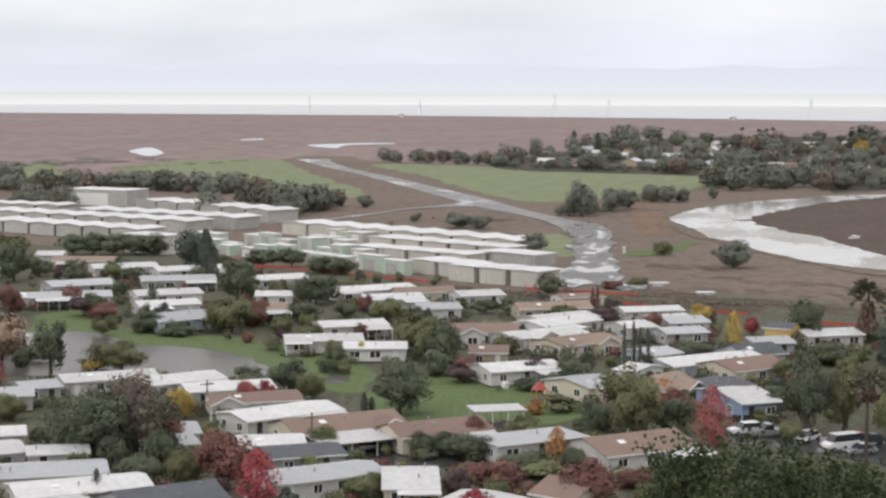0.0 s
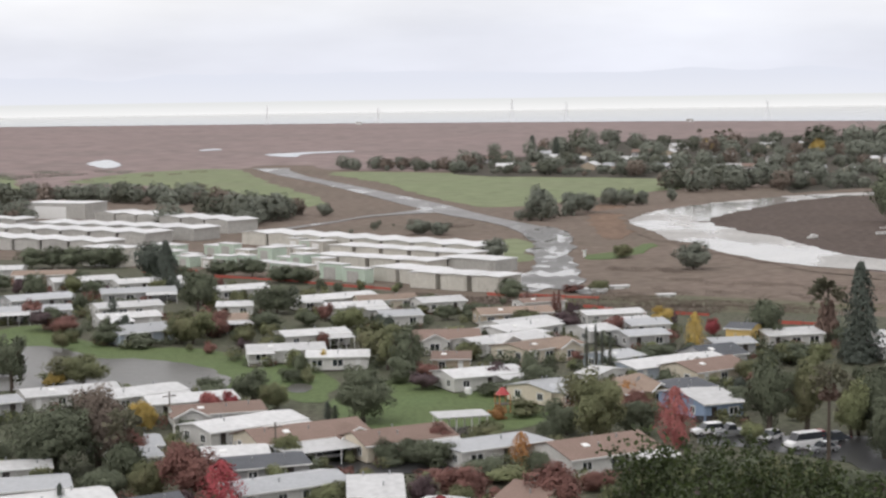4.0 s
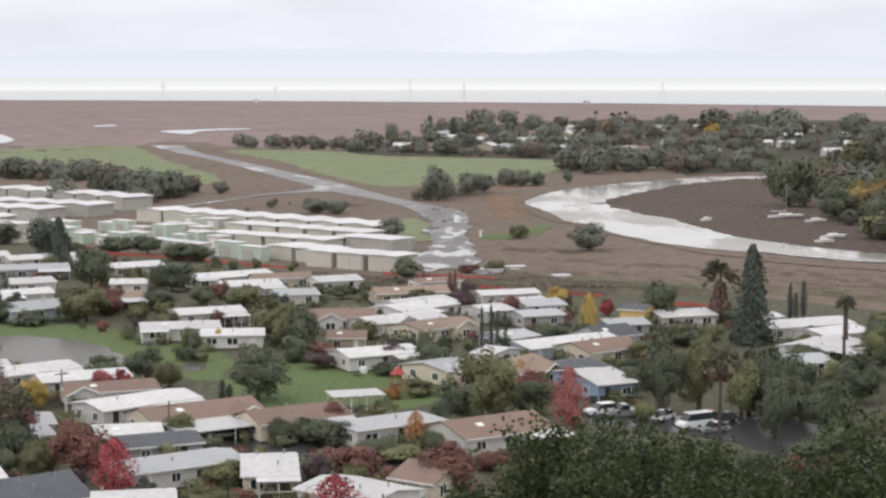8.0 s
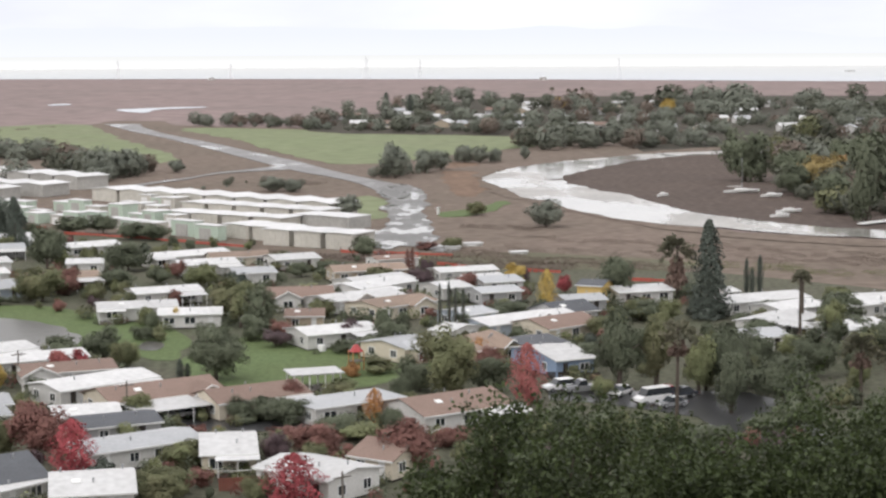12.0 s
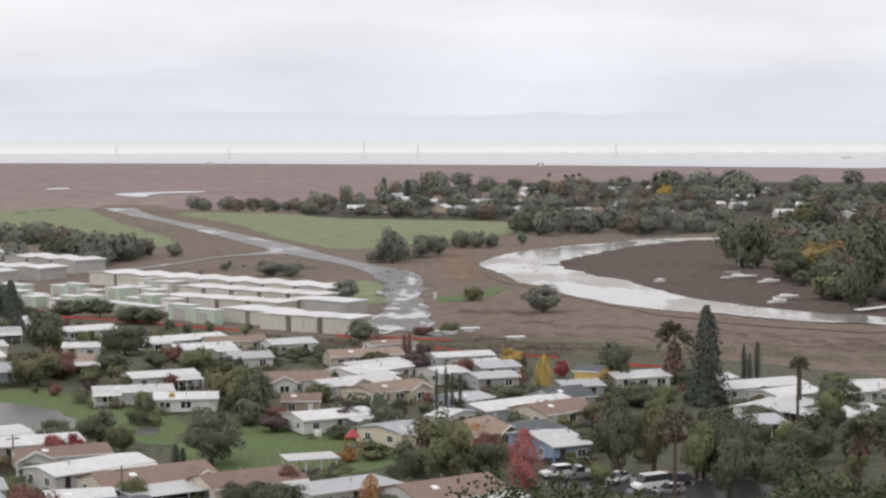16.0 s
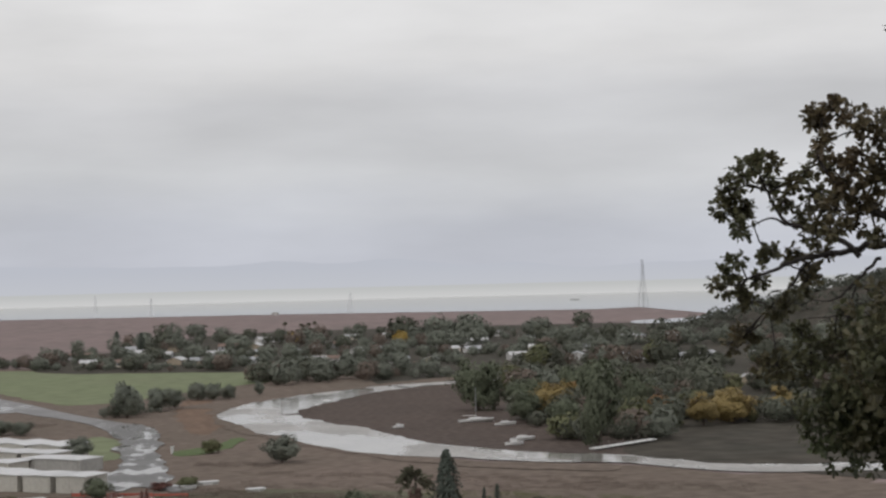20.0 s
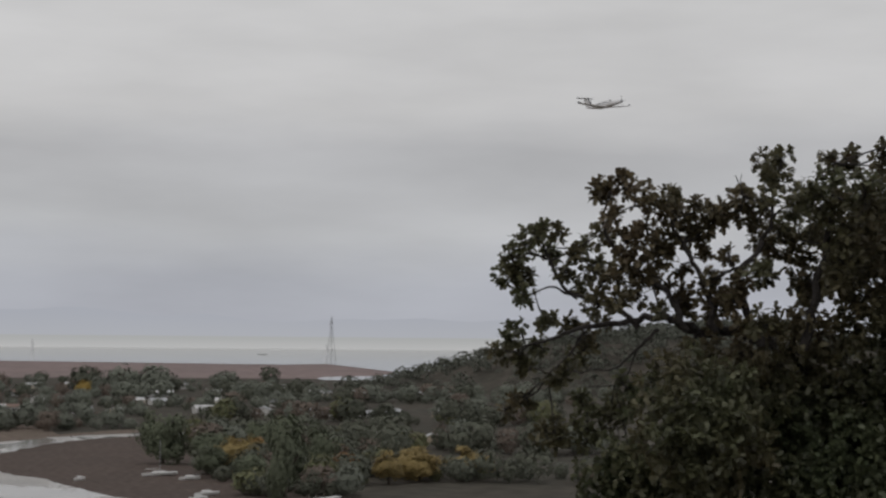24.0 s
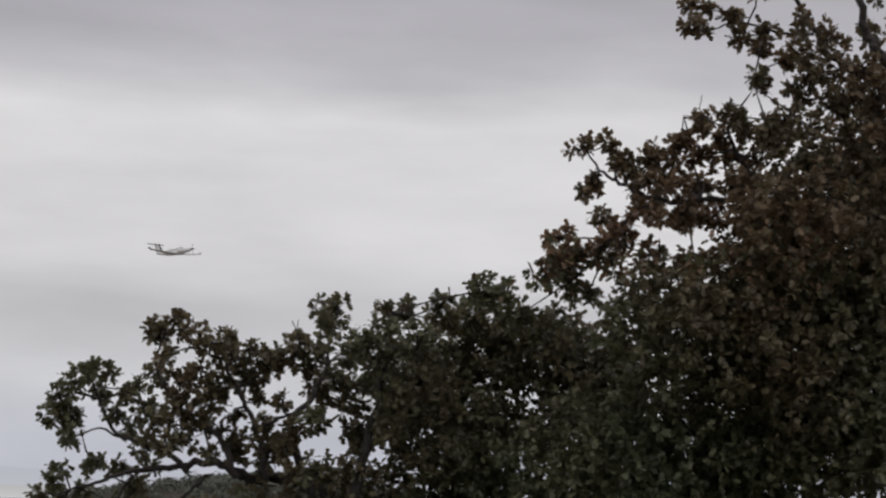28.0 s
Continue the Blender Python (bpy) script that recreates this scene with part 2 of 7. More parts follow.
BARK = material("bark", (0.095, 0.075, 0.06), 0.9, 0.35, 6, 0.8, 0.6)
OAKBARK = material("oak_bark", (0.042, 0.036, 0.033), 0.9, 0.35, 14, 2.0, 0.7)
PAINTS = {
    "white": material("white_car_paint", (0.80, 0.80, 0.80), 0.25, 0.03, 2, 0.5, 0.0, spec=0.6),
    "silver": material("silver_car_paint", (0.45, 0.46, 0.47), 0.25, 0.03, 2, 0.5, 0.0, metal=0.5),
    "red": material("red_car_paint", (0.35, 0.03, 0.03), 0.25, 0.03, 2, 0.5, 0.0, spec=0.6),
    "dark": material("dark_car_paint", (0.03, 0.035, 0.045), 0.25, 0.03, 2, 0.5, 0.0, spec=0.6),
}
RUBBER = material("tyre_rubber", (0.02, 0.02, 0.02), 0.85, 0.1, 4, 1, 0.0)


def leafy(m, through_light=0.36):
    """Lets some of the light that falls on a leaf pass on through it."""
    n, l = m.node_tree.nodes, m.node_tree.links
    b, out = n["Principled BSDF"], n["Material Output"]
    tr, mix = n.new("ShaderNodeBsdfTranslucent"), n.new("ShaderNodeMixShader")
    l.new(b.inputs["Base Color"].links[0].from_socket, tr.inputs["Color"])
    mix.inputs["Fac"].default_value = through_light
    l.new(b.outputs[0], mix.inputs[1])
    l.new(tr.outputs[0], mix.inputs[2])
    l.new(mix.outputs[0], out.inputs["Surface"])
    return m


def foliage(name, base, tint, island=0.18, rv=0.15):
    # blue is raised slightly more: a little haze put into every leaf colour
    base, tint = ((1.2 * r, 1.2 * g, 1.26 * b) for r, g, b in (base, tint))
    return leafy(material(name, base, 0.75, 0.2, 1.6, 0.35, 0.0, tint=tint, random_vary=rv, island=island, spec=0.2), 0.14)


LEAVES = {
    "oak": foliage("dark_green_leaves", (0.110, 0.124, 0.078), (0.092, 0.100, 0.066)),
    "olive": foliage("olive_leaves", (0.125, 0.135, 0.068), (0.145, 0.118, 0.070)),
    "light": foliage("light_green_leaves", (0.165, 0.175, 0.085), (0.12, 0.14, 0.07)),
    "red": foliage("red_autumn_leaves", (0.30, 0.105, 0.095), (0.25, 0.11, 0.09)),
    "crimson": foliage("crimson_autumn_leaves", (0.29, 0.065, 0.070), (0.22, 0.068, 0.066)),
    "rust": foliage("rust_autumn_leaves", (0.185, 0.092, 0.074), (0.145, 0.095, 0.074)),
    "orange": foliage("orange_autumn_leaves", (0.36, 0.19, 0.075), (0.28, 0.14, 0.065)),
    "yellow": foliage("yellow_autumn_leaves", (0.44, 0.32, 0.095), (0.34, 0.26, 0.09)),
    "plum": foliage("plum_leaves", (0.105, 0.072, 0.074), (0.088, 0.075, 0.068)),
    "conifer": foliage("conifer_needles", (0.080, 0.092, 0.072), (0.062, 0.074, 0.060)),
    "palm": foliage("palm_fronds", (0.11, 0.11, 0.072), (0.13, 0.105, 0.072)),
    "skirt": foliage("dead_palm_fronds", (0.16, 0.11, 0.085), (0.13, 0.10, 0.08)),
    # far trees: haze is put into the leaf colour, lighter and greyer
    "far": foliage("hazed_woods_leaves", (0.160, 0.174, 0.134), (0.166, 0.164, 0.126), 0.12, 0.1),
    "brush": foliage("brown_reeds", (0.150, 0.120, 0.096), (0.125, 0.105, 0.082), 0.2, 0.1),
    "grove": foliage("grove_leaves", (0.100, 0.108, 0.078), (0.112, 0.104, 0.074), 0.2, 0.1),
    "buff": foliage("buff_autumn_leaves", (0.29, 0.22, 0.155), (0.22, 0.165, 0.115), 0.2, 0.1),
    "straw": foliage("dull_yellow_leaves", (0.25, 0.19, 0.075), (0.19, 0.15, 0.075), 0.2, 0.1),
    "bronze": foliage("bronze_leaves", (0.158, 0.128, 0.100), (0.14, 0.115, 0.09), 0.2, 0.1),
    "hillwood": foliage("hill_oak_leaves", (0.090, 0.097, 0.074), (0.098, 0.094, 0.072), 0.15, 0.1),
}

# ---- mesh helpers ----


def part(name, bm, mat, parent=None, label="", at=None):
    """Links a bmesh as one mesh object, under a thing or a part if one is given."""
    me = bpy.data.meshes.new(name)
    bm.to_mesh(me)
    bm.free()
    me.materials.append(mat)
    ob = new(name, me)
    if at is not None:
        ob.matrix_basis = at
    if parent is not None:
        ob.parent = parent
    if label:
        ob["label"] = label
    return ob


def share(name, me, parent, at):
    ob = new(name, me)
    ob.matrix_basis = at
    ob.parent = parent
    return ob


def empty(name, m, label, category, group="", kind=""):
    ob = new(name)
    ob.matrix_basis = m
    ob.empty_display_size = 0.5
    return tagged(ob, label, category, group, kind)


def add_box(bm, x0, y0, z0, x1, y1, z1):
    v = [bm.verts.new((x, y, z)) for x in (x0, x1) for y in (y0, y1) for z in (z0, z1)]
    for a, b, c, d in ((0, 1, 3, 2), (4, 6, 7, 5), (0, 4, 5, 1), (2, 3, 7, 6), (0, 2, 6, 4), (1, 5, 7, 3)):
        bm.faces.new((v[a], v[b], v[c], v[d]))
    return v


def box(x0, y0, z0, x1, y1, z1, bevel=0.0):
    bm = bmesh.new()
    add_box(bm, x0, y0, z0, x1, y1, z1)
    if bevel:
        bmesh.ops.bevel(bm, geom=bm.edges[:], offset=bevel, segments=1, affect="EDGES")
    return bm


def prism(profile, y0, y1, axis="y"):
    """A profile of (u, z) pairs pushed from y0 to y1 along an axis."""
    bm = bmesh.new()
    put = (lambda u, w, z: (u, w, z)) if axis == "y" else (lambda u, w, z: (w, u, z))
    a = [bm.verts.new(put(u, y0, z)) for u, z in profile]
    b = [bm.verts.new(put(u, y1, z)) for u, z in profile]
    n = len(profile)
    for i in range(n):
        bm.faces.new((a[i], a[(i + 1) % n], b[(i + 1) % n], b[i]))
    bm.faces.new(a[::-1])
    bm.faces.new(b)
    bmesh.ops.recalc_face_normals(bm, faces=bm.faces[:])
    return bm


def tube(points, radii, sides=6):
    bm = bmesh.new()
    for (p, q), (a, b) in zip(zip(points, points[1:]), zip(radii, radii[1:])):
        p, q = Vector(p), Vector(q)
        d = (q - p).normalized()
        u = d.orthogonal().normalized()
        w = d.cross(u)
        rings = [[bm.verts.new(c + r * (math.cos(2 * math.pi * k / sides) * u + math.sin(2 * math.pi * k / sides) * w)) for k in range(sides)] for c, r in ((p - d * a * 0.3, a), (q + d * b * 0.3, b))]
        for k in range(sides):
            bm.faces.new((rings[0][k], rings[0][(k + 1) % sides], rings[1][(k + 1) % sides], rings[1][k]))
        bm.faces.new(rings[0][::-1])
        bm.faces.new(rings[1])
    return bm


def sheet(name, outline, z, mat, label, category, kind="structure", soft=0.0):
    """A flat piece of ground with the given outline; soft: metres by which its edge is rounded and ragged."""
    line = [Vector(p) for p in outline]
    if soft:
        n, edge = len(line), []
        for i in range(n):
            p0, p1, p2, p3 = (line[(i + k) % n] for k in (-1, 0, 1, 2))
            steps = max(2, min(24, int((p2 - p1).length / (soft * 1.5))))
            lim = (p2 - p1).length * 0.5
            m1, m2 = ((q - p) * 0.5 for p, q in ((p0, p2), (p1, p3)))
            m1, m2 = (m * min(1.0, 2 * lim / max(m.length, 0.001)) for m in (m1, m2))
            for k in range(steps):
                t = k / steps
                q = (2 * t ** 3 - 3 * t * t + 1) * p1 + (t ** 3 - 2 * t * t + t) * m1 + (3 * t * t - 2 * t ** 3) * p2 + (t ** 3 - t * t) * m2
                e = [noise.noise((q.x / soft * 0.3 + j * 9, q.y / soft * 0.3, z * 50)) for j in (1, 2)]
                edge.append(q + Vector(e) * soft)
        line = edge
    bm = bmesh.new()
    bm.faces.new([bm.verts.new((x, y, z)) for x, y in line])
    bmesh.ops.recalc_face_normals(bm, faces=bm.faces[:])
    for f in bm.faces:
        if f.normal.z < 0:
            f.normal_flip()
    bmesh.ops.triangulate(bm, faces=bm.faces[:])
    return tagged(part(name, bm, mat), label, category, "", kind)


def smooth_line(points, steps=10):
    """A Catmull-Rom line through points."""
    p = [Vector(q) for q in points]
    p = [2 * p[0] - p[1]] + p + [2 * p[-1] - p[-2]]
    res = []
    for i in range(1, len(p) - 2):
        for k in range(steps):
            t = k / steps
            res.append(0.5 * (2 * p[i] + (p[i + 1] - p[i - 1]) * t + (2 * p[i - 1] - 5 * p[i] + 4 * p[i + 1] - p[i + 2]) * t * t + (3 * p[i] - p[i - 1] - 3 * p[i + 1] + p[i + 2]) * t ** 3))
    res.append(p[-2])
    return res


def ribbon(name, left, right, z, mat, label, category, steps=10, wobble=0.0):
    """A strip of ground or water between two smooth banks."""
    bm = bmesh.new()
    a, b = smooth_line(left, steps), smooth_line(right, steps)
    rows = []
    for i, (p, q) in enumerate(zip(a, b)):
        d = (q - p).normalized() * wobble
        e = noise.noise((p.x * 0.11, p.y * 0.11, 3.0)), noise.noise((q.x * 0.11, q.y * 0.11, 9.0))
        p, q = p + d * e[0], q + d * e[1] * 1.6
        rows.append([bm.verts.new((*p.lerp(q, k / 4), z)) for k in range(5)])
    for r, s in zip(rows, rows[1:]):
        for k in range(4):
            bm.faces.new((r[k], r[k + 1], s[k + 1], s[k]))
    for f in bm.faces:
        f.normal_update()
        if f.normal.z < 0:
            f.normal_flip()
    return tagged(part(name, bm, mat), label, category, "", "structure")


def quads_mesh(name, centres, normals, sizes, mat, seed=0, bend=0.25):
    """Many small leaf sprays as loose four-sided pieces."""
    rng = np.random.default_rng(seed)
    n = len(centres)
    c, nn, s = np.asarray(centres), np.asarray(normals, float), np.asarray(sizes).reshape(-1, 1)
    nn = nn / (np.linalg.norm(nn, axis=1, keepdims=True) + 1e-9)
    r = rng.normal(size=(n, 3))
    u = np.cross(nn, r)
    u /= np.linalg.norm(u, axis=1, keepdims=True) + 1e-9
    w = np.cross(nn, u)
    asp = rng.uniform(0.55, 1.0, (n, 1))
    v = np.stack([c - u * s - 0.25 * w * s * asp, c - w * s * asp + nn * s * bend * 0.3, c + u * s + 0.2 * w * s * asp, c + w * s * asp - nn * s * bend], 1).reshape(-1, 3)
    me = bpy.data.meshes.new(name)
    me.from_pydata(v.tolist(), [], np.arange(4 * n).reshape(-1, 4).tolist())
    me.materials.append(mat)
    return me
# ---- ground, water, distance ----


def slope(x, y):
    """Height of the land: the flat plain, and the hillside that the viewer stands on."""
    r = math.hypot(x, y)
    az = math.degrees(math.atan2(x, y))
    reach = 94 + 40 * max(0.0, min(1.0, (abs(az - 8) - 25) / 40))
    k = max(0.0, min(1.0, 1 - (r - 1.5) / reach))
    return 48.3 * (k * k * (3 - 2 * k)) ** 1.15


def build_ground():
    bm = bmesh.new()
    radii = [0.0, 2, 4, 8, 14, 20, 28, 36, 46, 56, 66, 76, 86, 96, 106, 116, 126, 140, 155, 175, 200, 260, 400, 700, 1200, 2000, 3000, 4000, 4960]
    count = 96
    rings = []
    for r in radii:
        ring = []
        for k in range(count):
            a = 2 * math.pi * k / count
            x, y = r * math.sin(a), r * math.cos(a)
            z = slope(x, y)
            if 1 < z < 47:
                z += 0.6 * noise.noise((x * 0.09, y * 0.09, 0))
            ring.append(bm.verts.new((x, y, z)))
        rings.append(ring)
    for r, s in zip(rings, rings[1:]):
        for k in range(count):
            bm.faces.new((r[k], s[k], s[(k + 1) % count], r[(k + 1) % count]))
    bmesh.ops.remove_doubles(bm, verts=bm.verts[:], dist=0.001)
    for f in bm.faces:
        f.normal_update()
        if f.normal.z < 0:
            f.normal_flip()
        f.material_index = 1 if f.calc_center_median().z > 1.0 else 0
        f.smooth = True
    ob = part("ground", bm, MARSH)
    ob.data.materials.append(HILL)
    return tagged(ob, "flat brown salt marsh rising to a dry grass hillside", "ground", "", "structure")


build_ground()
sheet("bay_water", [(-4600, 1500), (-1800, 3000), (-802, 3279), (-81, 3085), (450, 2825), (867, 2489), (958, 2556), (832, 1916), (1750, 2300), (3000, 1900), (4300, -1200), (4586, -1669), (4735, -1181), (4833, -679), (4877, -170), (4868, 340), (4806, 847), (4691, 1345), (4525, 1828), (4309, 2291), (4046, 2729), (3738, 3137), (3390, 3510), (3004, 3845), (2586, 4138), (2139, 4386), (1669, 4586), (1181, 4735), (679, 4833), (170, 4877), (-340, 4868), (-847, 4806), (-1345, 4691), (-1828, 4525), (-2291, 4309), (-2729, 4046), (-3137, 3738), (-3510, 3390), (-3845, 3004), (-4138, 2586), (-4386, 2139), (-4586, 1669), (-4735, 1181)], 0.35, BAY, "pale grey bay water to the horizon", "water")
sheet("meadow", [(-19, 419), (23, 436), (44, 444), (76, 733), (72, 532), (119, 452), (151, 427), (170, 391), (330, 330), (240, 225), (60, 300)], 0.05, MEADOW, "rough brown and tan grass beside the creek", "grass", soft=8)
sheet("park_ground", [(-260, 180), (-60, 130), (60, 130), (200, 170), (144, 331), (127, 361), (103, 389), (68, 405), (37, 410), (12, 432), (-26, 484), (-53, 503), (-102, 554), (-141, 573), (-330, 430)], 0.1, SOIL, "dark soil and low plants between the mobile homes", "ground")
sheet("airfield_ground", [(-289, 893), (-271, 1107), (-135, 942), (-107, 1095), (-104, 1289), (-66, 1278), (-45, 1198), (47, 1146), (164, 1052), (236, 907), (271, 876), (158, 794), (114, 739), (91, 694), (88, 626), (99, 542), (125, 480), (160, 452), (182, 418), (214, 402), (154, 354), (139, 394), (43, 420), (-19, 437), (-72, 499), (-144, 584), (-186, 572)], 0.03, MEADOW, "brown winter grass of the airfield and creek bank", "grass", soft=8)
sheet("field", [(-44, 1163), (46, 1114), (160, 1025), (139, 908), (102, 856), (42, 784), (14, 868), (-12, 1010)], 0.12, FIELD, "bright green grass field beside the runway", "field", soft=5)
sheet("field", [(-198, 1081), (-171, 1206), (-118, 1238), (-72, 1019), (-35, 834), (-56, 792), (-79, 832), (-100, 928), (-146, 1028)], 0.12, FIELD, "bright green grass field beyond the hangars", "field", soft=5)
sheet("field", [(-264, 1077), (-255, 1174), (-213, 1011), (-192, 897), (-214, 872)], 0.12, FIELD, "green grass field behind the hangars", "field", soft=5)
sheet("grass_strip", [(40, 435), (64, 435), (89, 421), (101, 405), (95, 395), (78, 398), (54, 408), (41, 412)], 0.15, REEDGRASS, "grey green rough grass behind the homes", "grass", soft=3)
sheet("grass_patch", [(33, 605), (42, 611), (38, 529), (30, 530)], 0.12, FIELD, "green grass beside the runway end", "grass", soft=5)
sheet("grass_patch", [(56, 548), (67, 558), (81, 586), (80, 571), (66, 539), (56, 531)], 0.14, LAWN, "green grass on the bank", "grass", soft=2.5)
sheet("mud_bank", [(69, 734), (87, 730), (81, 641), (87, 577), (103, 517), (123, 465), (154, 436), (160, 452), (127, 481), (108, 540), (92, 608), (87, 673), (96, 712), (223, 857), (232, 891), (122, 790)], 0.2, MEADOW, "brown grassy bank beside the creek", "grass", soft=4)
sheet("scrub_ground", [(29, 1110), (174, 985), (180, 779), (154, 538), (176, 436), (304, 304), (693, 400), (1061, 1061), (752, 1690), (289, 1827), (131, 1494)], 0.13, SCRUB, "dark scrub and gardens across the creek", "ground", soft=8)
sheet("mud_flat", [(264, 870), (243, 846), (217, 834), (191, 821), (172, 802), (151, 776), (136, 751), (121, 726), (112, 706), (106, 683), (104, 657), (106, 639), (109, 617), (111, 603), (115, 587), (117, 568), (120, 548), (125, 527), (132, 511), (139, 499), (145, 487), (153, 478), (168, 465), (216, 614), (219, 738)], 0.2, MUD, "brown mud flat inside the creek bend", "mud", soft=4)
sheet("sand_bar", [(108, 676), (116, 680), (121, 684), (125, 697), (124, 688), (119, 676), (114, 673)], 0.36, MUD, "thin dark mud bar in the creek", "mud", soft=0.8)
sheet("grass_patch", [(85, 791), (95, 782), (88, 705), (82, 636), (74, 603), (69, 608), (70, 660)], 0.11, DRYGRASS, "dry tan grass on the creek bank", "grass", soft=4)
ribbon("creek_water", [(268, 881), (247, 858), (220, 848), (185, 834), (163, 814), (137, 788), (121, 767), (106, 743), (95, 717), (86, 684), (87, 646), (88, 623), (89, 594), (95, 582), (96, 553), (100, 537), (106, 516), (116, 498), (125, 489), (131, 482), (140, 470), (148, 462), (163, 452), (182, 418), (215, 405)],
       [(263, 864), (242, 840), (215, 827), (194, 814), (177, 795), (159, 770), (143, 742), (129, 716), (122, 701), (116, 683), (114, 662), (116, 648), (119, 629), (120, 614), (125, 606), (126, 585), (128, 565), (130, 543), (135, 523), (143, 508), (148, 496), (156, 486), (170, 472), (189, 434), (224, 421)], 0.3, CREEK, "silver grey tidal creek reflecting cloud", "water", 14, 2.0)
ribbon("runway", [(-102, 1241), (-75, 1124), (-54, 1047), (-36, 974), (-19, 900), (-5, 836), (7, 784), (18, 738), (29, 706), (38, 669), (44, 615)],
       [(-76, 1233), (-74, 1197), (-57, 1104), (-38, 1030), (-20, 964), (-5, 901), (8, 850), (20, 801), (30, 749), (40, 707), (54, 657)], 0.2, RUNWAY, "wet grey airfield runway reflecting the sky", "runway")
ribbon("taxiway", [(-48, 672), (-36, 695), (-26, 713), (-16, 738), (-5, 753), (10, 780)],
       [(-47, 662), (-36, 686), (-26, 705), (-16, 730), (-4, 743), (13, 753)], 0.24, RUNWAY, "narrow wet taxiway between hangars and runway", "taxiway")
sheet("apron", [(44, 648), (43, 599), (39, 553), (38, 517), (34, 494), (28, 495), (28, 473), (25, 464), (31, 446), (36, 455), (41, 450), (45, 439), (50, 442), (46, 463), (49, 493), (50, 521), (53, 564), (57, 608), (58, 642), (53, 668)], 0.26, APRON, "wet tarmac apron with puddles", "apron", soft=3.5)
sheet("pool", [(-115, 1529), (-81, 1576), (-43, 1594), (-47, 1564), (-79, 1531), (-88, 1454)], 0.25, BAY, "pale tidal pool in the marsh", "water", soft=2.5)
sheet("pool", [(-239, 1380), (-236, 1457), (-206, 1336), (-209, 1282)], 0.25, BAY, "pale tidal pool in the marsh", "water", soft=2.5)
sheet("pool", [(-186, 1694), (-174, 1714), (-167, 1678), (-184, 1659)], 0.25, BAY, "pale tidal pool in the marsh", "water", soft=2.5)
sheet("pool", [(681, 1825), (762, 1874), (934, 2164), (835, 1940), (701, 1724), (645, 1721)], 0.25, BAY, "pale far bend of the creek", "water", soft=2.5)
sheet("lawn", [(-89, 390), (-82, 398), (-61, 363), (-43, 357), (-31, 346), (-14, 320), (-13, 290), (-21, 296), (-30, 307), (-42, 326), (-56, 326), (-73, 319)], 0.16, LAWN, "green lawn round the lagoon", "lawn", soft=2.5)
sheet("lawn", [(-13, 289), (-0, 316), (8, 306), (25, 295), (25, 274), (7, 262), (-6, 268)], 0.17, LAWN, "green lawn of the park playground", "lawn", soft=2.5)
sheet("lagoon", [(-93, 312), (-94, 354), (-83, 363), (-71, 363), (-59, 346), (-49, 343), (-38, 333), (-31, 316), (-32, 306), (-44, 306), (-57, 308)], 0.2, POND, "grey lagoon water between the lawns", "water", soft=1.5)
sheet("lagoon", [(-20, 309), (-18, 311), (-16, 305), (-17, 301), (-20, 302)], 0.22, POND, "small dark pond in the lawn", "water", soft=1.5)
sheet("road", [(42, 257), (51, 256), (70, 253), (76, 240), (71, 212), (60, 217), (59, 236), (48, 247), (41, 251)], 0.2, ASPHALT, "wet asphalt car park and road", "road")
sheet("road", [(-14, 243), (-5, 243), (6, 239), (6, 235), (-6, 234), (-14, 240)], 0.2, ASPHALT, "wet asphalt lane between homes", "road")


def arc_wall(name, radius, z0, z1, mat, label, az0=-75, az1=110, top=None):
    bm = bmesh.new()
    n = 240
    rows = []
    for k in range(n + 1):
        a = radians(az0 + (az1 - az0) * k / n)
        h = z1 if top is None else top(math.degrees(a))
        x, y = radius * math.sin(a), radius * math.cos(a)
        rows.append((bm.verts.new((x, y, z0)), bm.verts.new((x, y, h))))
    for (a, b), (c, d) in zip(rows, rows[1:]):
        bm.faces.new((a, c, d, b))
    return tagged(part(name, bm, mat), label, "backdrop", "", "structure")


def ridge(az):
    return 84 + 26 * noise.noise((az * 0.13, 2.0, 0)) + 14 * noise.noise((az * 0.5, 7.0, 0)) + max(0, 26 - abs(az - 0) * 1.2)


# upright glowing strip: the sky's reflection on far water is put into its colour
arc_wall("backdrop_bay", 4900, -1, 33, glow("glowing_far_bay", (0.79, 0.785, 0.77), (0.64, 0.65, 0.635), 0.95, 0, 33, 0.35), "pale glowing far water of the bay under rain cloud")
# rain haze over the hills is painted in as this pale blue glow
arc_wall("backdrop_shore", 4930, 20, 100, glow("hazed_shore_hills", (0.685, 0.705, 0.75), (0.65, 0.675, 0.735), 0.91, 36, 90), "faint blue glowing hills across the bay, rain haze in their colour", top=ridge)

# ---- trees ----
CROWNS = {}


